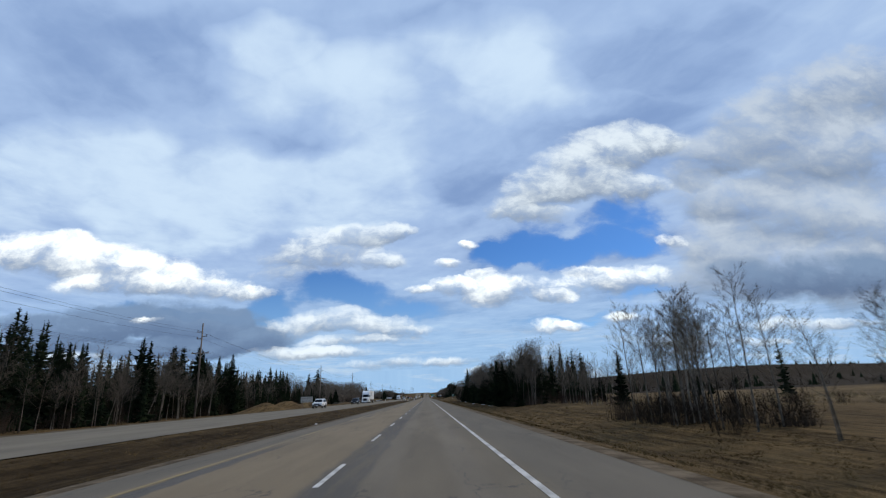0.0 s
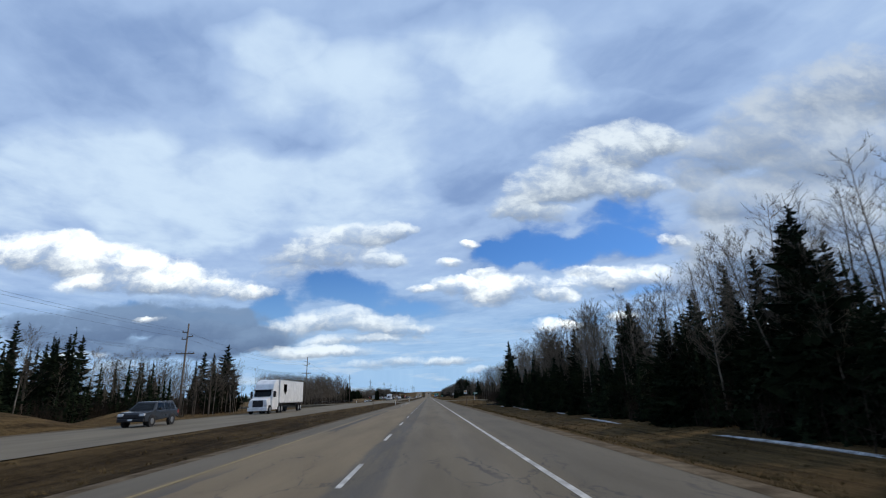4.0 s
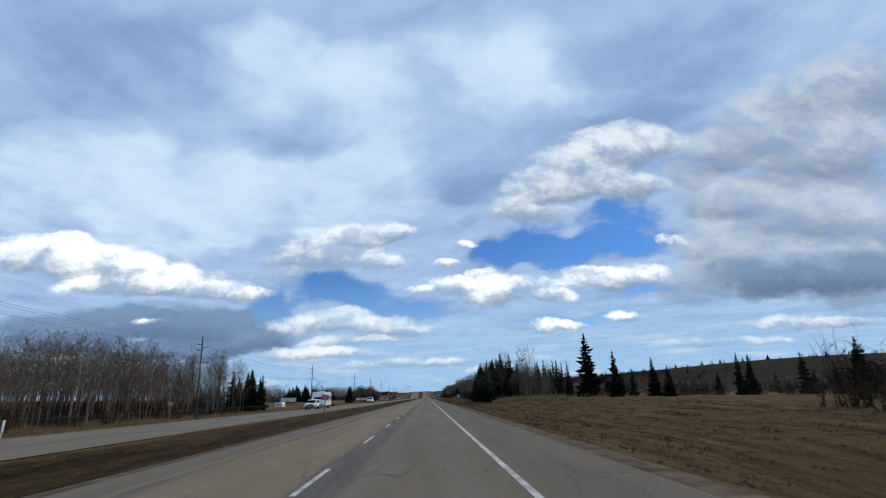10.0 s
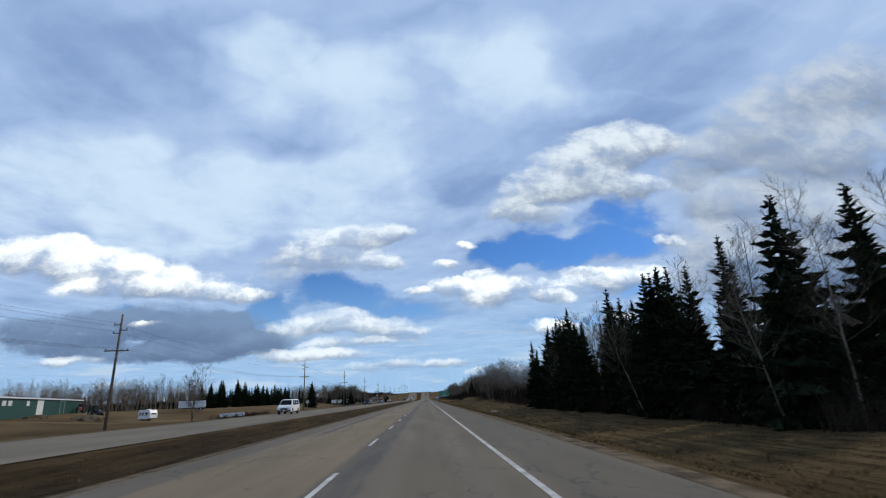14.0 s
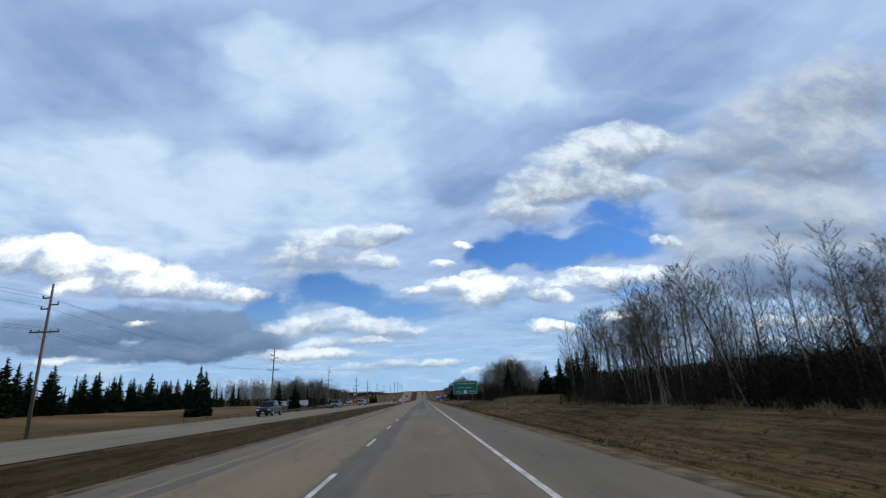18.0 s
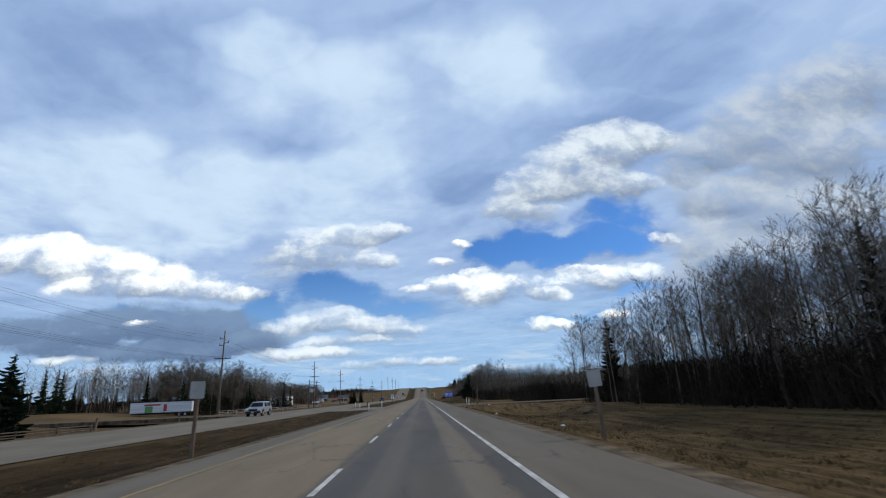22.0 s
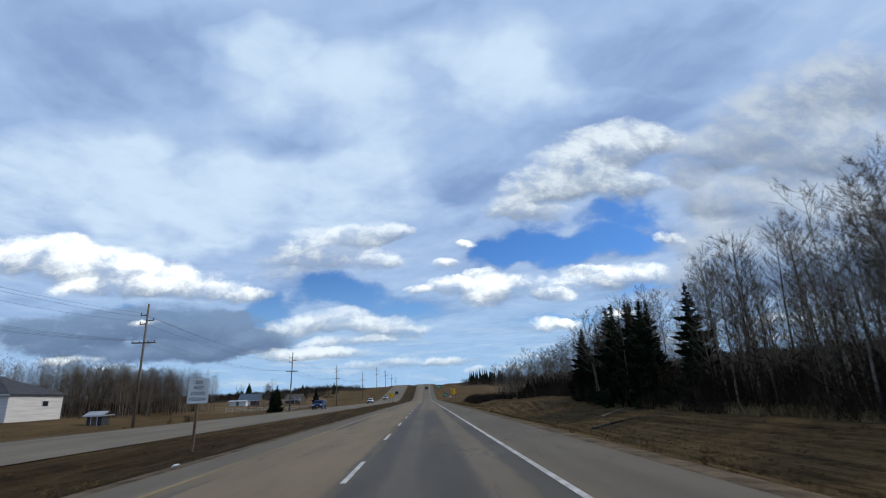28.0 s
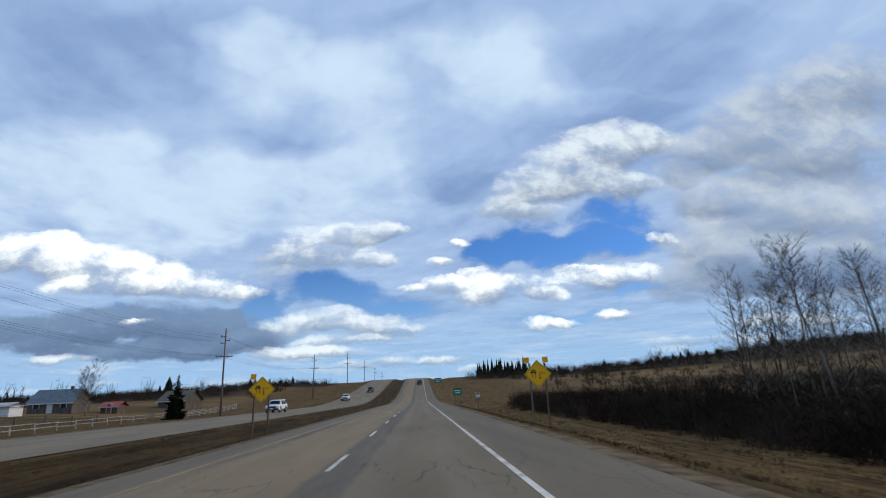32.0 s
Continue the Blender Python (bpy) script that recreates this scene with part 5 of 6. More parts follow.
root, plates = sign("street_name_sign", "two small green street name blades on a thin post", 13.4, 300.6, ((0, 2.25),), ((1.25, 0.24, 2.1, "green_sign", 0.3), (1.25, 0.24, 1.82, "green_sign", 0.3)), turn=0, post="steel")
for plate, z in zip(plates, (2.1, 1.82)):
    part("bar", boxes((-0.2, 0.8, -0.011, -0.007, z - 0.05, z + 0.05)), M["white_sign"], plate)

root, (plate,) = sign("service_sign", "large blue roadside service sign on two posts", 8.4, 811.2, ((-0.9, 3.2), (0.9, 3.2)), ((2.7, 1.4, 2.55, "blue_sign"),), group="highway signs")
part("border", rim(2.6, 1.3, 2.55, 0.03, -0.007), M["white_sign"], plate)
part("panel", boxes((-1.1, -0.35, -0.012, -0.007, 2.35, 2.95), (-0.15, 1.1, -0.012, -0.007, 2.7, 2.85), (-0.15, 0.9, -0.012, -0.007, 2.35, 2.5)), M["white_sign"], plate)
part("bar", boxes((-1.1, 1.1, -0.012, -0.007, 2.05, 2.17)), M["white_sign"], plate)
for x, y, w, h, z in ((7.4, 1023.0, 1.7, 1.25, 2.5), (7.2, 1121.0, 2.8, 1.8, 2.4)):
    root, (plate,) = sign("direction_sign", "green highway sign seen far down the road", x, y, ((-w * 0.3, z), (w * 0.3, z)), ((w, h, z, "green_sign"),), group="highway signs")
    part("bar", boxes((-w * 0.38, w * 0.38, -0.012, -0.007, z + h * 0.1, z + h * 0.2), (-w * 0.3, w * 0.3, -0.012, -0.007, z - h * 0.22, z - h * 0.12)), M["white_sign"], plate)


def warning_sign(x, y, centre, flags, turn):
    """A yellow diamond with a skidding car and a thermometer, on two posts with small flags."""
    g = float(land_z(x, y))
    root = tagged(new("warning_sign"), "yellow diamond slippery road warning sign with small flag plates", "sign", "yellow warning signs")
    root.matrix_basis = Matrix.Translation((x, y, g)) @ pose(0, 0, 0, 0, 0, turn)
    c = centre - g
    for px in (-0.45, 0.45):
        part("post", boxes((px - 0.05, px + 0.05, 0.012, 0.11, -0.5, c + 0.62), bevel=0.008), M["post_wood"], root)
    bm = sheet(1.16, 1.16, 0.0, 0.06)
    bmesh.ops.transform(bm, matrix=Matrix.Translation((0, 0, c)) @ Matrix.Rotation(radians(45), 4, "Y"), verts=bm.verts)
    plate = part("plate", bm, M["yellow_sign"], root)
    bm = rim(1.08, 1.08, 0.0, 0.02, -0.007)
    bmesh.ops.transform(bm, matrix=Matrix.Translation((0, 0, c)) @ Matrix.Rotation(radians(45), 4, "Y"), verts=bm.verts)
    part("border", bm, M["black"], plate)
    part("car_symbol", boxes((-0.42, -0.08, -0.011, -0.007, c + 0.06, c + 0.14), (-0.36, -0.14, -0.011, -0.007, c + 0.17, c + 0.25), (-0.40, -0.33, -0.011, -0.007, c + 0.0, c + 0.06), (-0.17, -0.1, -0.011, -0.007, c + 0.0, c + 0.06), (-0.38, -0.34, -0.011, -0.007, c + 0.14, c + 0.17), (-0.16, -0.12, -0.011, -0.007, c + 0.14, c + 0.17)), M["black"], plate)
    skid = bmesh.new()
    for sx in (-0.34, -0.15):
        for k in range(3):
            box(skid, sx + 0.04 * (k % 2) - 0.02, sx + 0.04 * (k % 2) + 0.02, -0.011, -0.007, c - 0.06 - 0.075 * k - 0.04, c - 0.06 - 0.075 * k + 0.035)
    part("skid_symbol", skid, M["black"], plate)
    gauge = boxes((0.09, 0.14, -0.011, -0.007, c - 0.22, c + 0.12))
    rod(gauge, (0.115, -0.011, c - 0.25), (0.115, -0.007, c - 0.25), 0.06, 0.06, 12)
    part("thermometer_symbol", gauge, M["red_sign"], plate)
    lettering("0°C", 0.17, 0.34, c + 0.05, plate, M["black"])
    for fx in flags:
        part("stem", rod(bmesh.new(), (fx, 0.03, c + 0.35), (fx, 0.03, c + 0.72), 0.015, 0.015, 6), M["steel"], root)
        part("flag", sheet(0.34, 0.34, c + 0.8, 0.02, x=fx), M["flag"], root)
    return root


warning_sign(7.1, 953.7, 2.37, (-0.62, 0.5), -4)
warning_sign(-9.9, 957.0, 2.2, (-0.55,), 4)

root, (plate,) = sign("notice_board", "pale blank back of a wide notice board on two wooden posts", -26.6, 151.0, ((-0.9, 2.4), (0.9, 2.4)), ((2.6, 1.2, 1.9, "board"),), turn=8, tilt=-1)
part("stiffener", boxes((-1.28, 1.28, -0.03, -0.007, 2.2, 2.26), (-1.28, 1.28, -0.03, -0.007, 1.55, 1.61)), M["old_wood"], plate)


def delineator():
    root = tagged(new("delineator_post"), "white roadside delineator post with a dark and yellow reflector", "delineator", "delineator posts")
    bm = bmesh.new()
    rod(bm, (0, 0, -0.2), (0, 0, 1.05), 0.055, 0.05, 10)
    part("post", bm, M["white_sign"], root, smooth=True)
    part("cap", rod(bmesh.new(), (0, 0, 0.98), (0, 0, 1.1), 0.058, 0.05, 10), M["black"], root)
    part("reflector", boxes((-0.04, 0.04, -0.07, -0.045, 0.78, 0.95)), M["yellow_sign"], root)
    return root


first = delineator()
for i, (x, y) in enumerate(((-6.95, 715.4), (-8.8, 280.2), (-6.8, 320.1), (-11.5, 320.1), (-7.0, 737.6), (6.8, 728.0), (6.4, 719.9), (-11.5, 744), (-12.3, 744), (-24.6, 322), (-24.5, 345), (-24.6, 420))):
    ob = first if i == 0 else copy_thing(first, Matrix.Identity(4))
    ob.matrix_basis = Matrix.Translation((x, y, float(land_z(x, y)))) @ pose(0, 0, 0, placing.uniform(-3, 3), placing.uniform(-3, 3), placing.uniform(-20, 20))
for i, (x, y, h) in enumerate(((-10.3, 315.2, 1.5), (7.5, 719.0, 2.1), (-10.0, 742.5, 1.2), (-26.0, 705, 1.1), (-25.6, 690, 1.0), (-27, 628, 1.4))):
    bm = boxes((-0.07, 0.07, -0.07, 0.07, -0.4, h), bevel=0.012)
    ob = tagged(part("marker_post", bm, M["post_wood"]), "short weathered wooden marker post", "post", "wooden marker posts")
    ob.matrix_basis = Matrix.Translation((x, y, float(land_z(x, y)))) @ pose(0, 0, 0, 0, placing.uniform(-5, 5), placing.uniform(-20, 20))


# ---- fences ----
def rail_fence(name, label, x, y0, y1, gap, post_h, rails, material, slant=0.0, lean=0.0, bend=0.0, rail_t=0.05):
    root = tagged(new(name), label, "fence")
    count = int((y1 - y0) / gap)
    spots = []
    rnd = random.Random(int(y0))
    for k in range(count + 1):
        y = y0 + gap * k
        px = x + slant * (y - y0) + bend * math.sin((y - y0) / 30)
        spots.append(Vector((px, y, float(land_z(px, y)))))
    post_mesh = None
    for p in spots:
        if post_mesh is None:
            ob = part("post", boxes((-0.07, 0.07, -0.07, 0.07, -0.3, post_h), bevel=0.01), M[material], root)
            post_mesh = ob.data
        else:
            ob = part("post", post_mesh, None, root)
        ob.matrix_basis = Matrix.Translation(p) @ pose(0, 0, 0, rnd.uniform(-3, 3) + lean, rnd.uniform(-3, 3), 0)
    for a, b in zip(spots, spots[1:]):
        for z in rails:
            d = Vector((0, 0, z + rnd.uniform(-0.05, 0.05)))
            v, f = [], []
            tube(v, f, [a + d, b + d + Vector((0, 0, rnd.uniform(-0.06, 0.06)))], [rail_t, rail_t], 5)
            part("rail", mesh_of("rail", v, f, M[material]), None, root)
    return root


M["white_rail"] = surface("flaking_white_paint", varied((0.13, 0.12, 0.105), (0.42, 0.41, 0.385), 3, 25), 0.8)
rail_fence("log_fence", "low grey split-rail log fence along the verge", -33.5, 612, 706, 5.5, 0.95, (0.3, 0.6, 0.85), "old_wood", -0.02, 0, 0.5, 0.06)
rail_fence("rail_fence", "white three-rail wooden fence along a driveway", -46, 768, 852, 4.6, 1.05, (0.35, 0.68, 0.98), "white_rail", 0.08)
rail_fence("rail_fence", "leaning white wooden fence beside a farmyard", -40.5, 960, 1042, 4.2, 1.1, (0.5, 0.95), "white_rail", -0.11, 7)
rail_fence("board_fence", "white four-rail board fence beside a spruce", -46, 1030, 1062, 3.2, 1.3, (0.3, 0.6, 0.9, 1.2), "white_rail", -0.05)
rail_fence("rail_fence", "pale weathered corral fence beside two spruces", -52, 950, 984, 3.6, 1.2, (0.35, 0.7, 1.05), "white_rail", 0.12)
rail_fence("rail_fence", "grey wooden corral fence", -58, 985, 1010, 4.0, 1.2, (0.4, 0.8, 1.15), "old_wood", 0.3)
rail_fence("wire_fence", "wooden posts with thin wire in tall grass", 20.0, 612, 664, 4.2, 1.15, (0.45, 0.75, 1.0), "post_wood", 0.01, 0, 0, 0.008)
rail_fence("wire_fence", "wooden posts with thin wire in tall grass", 20.0, 392, 436, 4.0, 1.1, (0.45, 0.75, 1.0), "post_wood", 0.01, 0, 0, 0.008)


def chain_fence(x, y0, y1, label):
    root = tagged(new("chain_link_fence"), label, "fence")
    count = int((y1 - y0) / 4)
    data = None
    for k in range(count + 1):
        y = y0 + 4 * k
        if data is None:
            data = part("post", rod(bmesh.new(), (0, 0, -0.2), (0, 0, 1.5), 0.035, 0.035, 8), M["wire"], root).data
            ob = root.children[0]
        else:
            ob = part("post", data, None, root)
        ob.matrix_basis = Matrix.Translation((x, y, float(land_z(x, y))))
    z0 = float(land_z(x, (y0 + y1) / 2))
    v, f = [], []
    tube(v, f, [Vector((x, y0, z0 + 1.48)), Vector((x, y0 + 4 * count, z0 + 1.48))], [0.022, 0.022], 6)
    part("rail", mesh_of("rail", v, f, M["wire"]), None, root)
    v, f = [], []
    y = y0
    while y < y0 + 4 * count:
        for dy in (-1.4, 1.4):
            a, b = Vector((x, y, z0 + 0.05)), Vector((x, y + dy, z0 + 1.45))
            i = len(v)
            w = Vector((0, 0.003, 0))
            v += [a - w, a + w, b + w, b - w]
            f.append((i, i + 1, i + 2, i + 3))
        y += 0.16
    ob = part("mesh", mesh_of("mesh", v, f, M["wire"]), None, root)
    ob["kind"] = "stuff"


chain_fence(-42.5, 340, 464, "grey chain link fence in front of a poplar grove")

# ---- buildings ----
M.update(
    green_cladding=surface("green_metal_cladding", varied((0.012, 0.05, 0.04), (0.024, 0.075, 0.062), 0.5, 14, (6, 6, 0.1)), 0.5),
    white_wall=surface("white_siding", varied((0.5, 0.5, 0.49), (0.68, 0.68, 0.66), 0.8, 12, (0.2, 0.2, 8)), 0.7),
    dark_roof=surface("dark_shingles", varied((0.025, 0.027, 0.032), (0.06, 0.063, 0.07), 2, 18), 0.85),
    blue_roof=surface("blue_grey_roof", varied((0.06, 0.085, 0.11), (0.11, 0.14, 0.17), 1.5, 14), 0.7),
    red_roof=surface("red_metal_roof", varied((0.2, 0.04, 0.03), (0.32, 0.07, 0.05), 1.5, 14), 0.6),
    brown_boards=surface("weathered_boards", varied((0.06, 0.048, 0.038), (0.15, 0.122, 0.096), 1.5, 16, (4, 4, 0.3)), 0.9),
    pale_roof=surface("pale_metal_roof", varied((0.26, 0.27, 0.27), (0.42, 0.42, 0.42), 1, 12), 0.5, 0.2),
    window=surface("dark_window", lambda k, p: [0.02, 0.025, 0.03, 1], 0.1),
)


def building(name, label, x, y, turn, w, d, wall_h, roof_h, wall_mat, roof_mat, hip=0.0, openings=(), over=0.4, base=None, chimney=False):
    """Walls and a gabled or hipped roof with its ridge along the width; openings: (face, x, z, w, h, material name)."""
    g = float(land_z(x, y)) if base is None else base
    root = tagged(new(name), label, "building")
    root.matrix_basis = Matrix.Translation((x, y, g)) @ pose(0, 0, 0, 0, 0, turn)
    bm = boxes((-w / 2, w / 2, -d / 2, d / 2, -1.0, wall_h))
    if not hip:
        for sx in (-w / 2 + 0.01, w / 2 - 0.01):
            tri_ = [bm.verts.new(p) for p in ((sx, -d / 2, wall_h), (sx, d / 2, wall_h), (sx, 0, wall_h + roof_h * 0.97))]
            bm.faces.new(tri_)
    part("wall", bm, M[wall_mat], root)
    bm = bmesh.new()
    a, b = w / 2 + over, d / 2 + over
    r = a - hip
    for lift in (0.0, 0.14):
        z0 = wall_h - roof_h * over / (d / 2) + lift
        quad = [bm.verts.new(p) for p in ((-a, -b, z0), (a, -b, z0), (a, b, z0), (-a, b, z0), (-r, 0, wall_h + roof_h + lift), (r, 0, wall_h + roof_h + lift))]
        for face in ((0, 1, 5, 4), (2, 3, 4, 5), (1, 2, 5), (3, 0, 4)):
            if len(face) == 4 or hip:
                bm.faces.new([quad[k] for k in face])
        if lift == 0:
            under = quad
        else:
            for k in range(4):
                bm.faces.new((under[k], under[(k + 1) % 4], quad[(k + 1) % 4], quad[k]))
    roof = part("roof", bm, M[roof_mat], root)
    part("fascia", boxes((-a, a, -b - 0.03, -b, wall_h - roof_h * over / (d / 2) - 0.08, wall_h - roof_h * over / (d / 2) + 0.12)), M["white_wall"], root)
    if chimney:
        part("chimney", boxes((w * 0.2, w * 0.2 + 0.5, -0.25, 0.25, wall_h + roof_h - 0.5, wall_h + roof_h + 0.7), bevel=0.02), M["brown_boards"], roof)
    for face, ox, oz, ow, oh, material in openings:
        kind = "door" if oz - oh / 2 < 0.3 else "window"
        spans = ((ox - ow / 2, ox + ow / 2, -d / 2 - 0.05, -d / 2 + 0.02, oz - oh / 2, oz + oh / 2),) if face == "front" else ((w / 2 - 0.02, w / 2 + 0.05, ox - ow / 2, ox + ow / 2, oz - oh / 2, oz + oh / 2),)
        piece = part(kind, boxes(*spans), M[material], root)
        t = 0.09
        if face == "front":
            f = -d / 2 - 0.09
            fr = boxes((ox - ow / 2 - t, ox + ow / 2 + t, f, f + 0.09, oz + oh / 2, oz + oh / 2 + t), (ox - ow / 2 - t, ox - ow / 2, f, f + 0.09, oz - oh / 2, oz + oh / 2), (ox + ow / 2, ox + ow / 2 + t, f, f + 0.09, oz - oh / 2, oz + oh / 2))
        else:
            f = w / 2
            fr = boxes((f, f + 0.09, ox - ow / 2 - t, ox + ow / 2 + t, oz + oh / 2, oz + oh / 2 + t), (f, f + 0.09, ox - ow / 2 - t, ox - ow / 2, oz - oh / 2, oz + oh / 2), (f, f + 0.09, ox + ow / 2, ox + ow / 2 + t, oz - oh / 2, oz + oh / 2))
        part("frame", fr, M["white_wall"], piece)
    return root


building("workshop", "long green metal-clad workshop with white doors and a pale roof", -97.6, 550.6, 110, 65, 14, 3.6, 0.7, "green_cladding", "pale_roof", openings=[("front", -3, 1.7, 4.2, 3.2, "white_wall"), ("front", 14, 1.6, 3.4, 3.2, "green_cladding"), ("front", -24, 2.5, 1.8, 0.9, "white_wall"), ("front", -21, 2.5, 1.8, 0.9, "white_wall"), ("front", -11, 2.5, 1.6, 0.9, "white_wall")])
building("house", "white bungalow with a dark hipped roof and garage", -75, 899, 4, 24, 13, 3.3, 3.0, "white_wall", "dark_roof", hip=7, openings=[("front", 7, 1.7, 1.6, 0.8, "window"), ("front", -2, 1.7, 1.6, 0.8, "window"), ("right", 2, 1.8, 1.4, 0.8, "window"), ("front", 10, 1.0, 0.9, 2.0, "brown_boards")])
building("garage", "white garage with a dark gabled roof", -72, 888, 4, 7, 7, 2.5, 1.5, "white_wall", "dark_roof", openings=[("front", 0, 1.1, 3.0, 2.2, "pale_roof")])
building("farmhouse", "old farmhouse with a steep blue-grey roof and chimney", -73.5, 1034, 4, 8.2, 6.5, 2.1, 2.4, "brown_boards", "blue_roof", chimney=True, openings=[("front", 2.5, 1.5, 1.0, 1.1, "window"), ("front", -2.5, 1.5, 1.0, 1.1, "window"), ("front", 0, 1.0, 0.9, 2.0, "white_wall")])
building("shed", "low white farm shed beside the farmhouse", -72.5, 1017, 4, 6, 3.5, 1.6, 0.4, "white_wall", "pale_roof", openings=[("front", 0, 0.95, 0.9, 1.8, "brown_boards")])
building("shed", "small shed with a red metal roof", -65, 1038, 0, 3.4, 3.4, 1.4, 0.8, "brown_boards", "red_roof", openings=[("front", 0, 0.95, 0.9, 1.8, "red_roof")])
building("barn", "weathered brown timber barn with a steep roof", -62, 1062, -10, 7.5, 7, 1.8, 2.3, "brown_boards", "brown_boards", openings=[("front", 0, 1.2, 2.0, 2.4, "dark_roof")])
building("garden_shed", "small dark shed with a white roof edge", -50, 895, 0, 2.2, 2, 1.5, 0.4, "dark_roof", "pale_roof", openings=[("front", 0, 0.7, 0.8, 1.4, "brown_boards")])

# ---- vehicles ----
M.update(
    tyre=plain("tyre_rubber", (0.018, 0.018, 0.019), 0.85), rim_metal=plain("wheel_alloy", (0.42, 0.43, 0.44), 0.35, 0.8),
    glass=surface("car_glass", lambda k, p: [0.012, 0.015, 0.018, 1], 0.06), lamp=plain("headlamp", (0.7, 0.72, 0.74), 0.15), trim=plain("black_trim", (0.02, 0.02, 0.022), 0.6),
    car_silver=plain("silver_paint", (0.34, 0.345, 0.35), 0.3, 0.5), car_white=plain("white_car_paint", (0.72, 0.72, 0.71), 0.3), car_blue=plain("dark_blue_paint", (0.02, 0.045, 0.13), 0.25),
    car_dark=plain("dark_grey_paint", (0.03, 0.033, 0.038), 0.25), car_grey=plain("grey_paint", (0.12, 0.125, 0.135), 0.3, 0.3), chassis=plain("chassis_steel", (0.05, 0.05, 0.052), 0.7), red_stripe=plain("red_panel", (0.4, 0.05, 0.04), 0.6), green_panel=plain("green_panel", (0.1, 0.28, 0.09), 0.6), camper_dark=plain("dark_decal", (0.06, 0.065, 0.07), 0.5),
)


def profile(points, half, inset=0.0, bevel=0.05):
    """A closed side outline (y, z) given width; the top narrows by inset."""
    bm = bmesh.new()
    top = max(z for _, z in points)
    low = min(z for _, z in points)
    left = [bm.verts.new((-half + inset * (z - low) / (top - low), y, z)) for y, z in points]
    right = [bm.verts.new((half - inset * (z - low) / (top - low), y, z)) for y, z in points]
    bm.faces.new(left)
    bm.faces.new(right[::-1])
    for k in range(len(points)):
        bm.faces.new((left[k - 1], right[k - 1], right[k], left[k]))
    bmesh.ops.recalc_face_normals(bm, faces=bm.faces)
    if bevel:
        bmesh.ops.bevel(bm, geom=list(bm.edges), offset=bevel, segments=2, affect="EDGES", profile=0.6, clamp_overlap=True)
    return bm


def wheel(root, x, y, r, w=0.22):
    tyre = bmesh.new()
    rod(tyre, (x - w / 2, y, r), (x + w / 2, y, r), r, r, 20)
    bmesh.ops.bevel(tyre, geom=[e for e in tyre.edges if len(e.link_faces) == 2 and any(len(f.verts) > 4 for f in e.link_faces)], offset=0.03, segments=2, affect="EDGES")
    t = part("wheel", tyre, M["tyre"], root, smooth=False)
    s = 1 if x > 0 else -1
    part("rim", rod(bmesh.new(), (x + s * w * 0.4, y, r), (x + s * (w / 2 + 0.012), y, r), r * 0.62, r * 0.55, 14), M["rim_metal"], t)


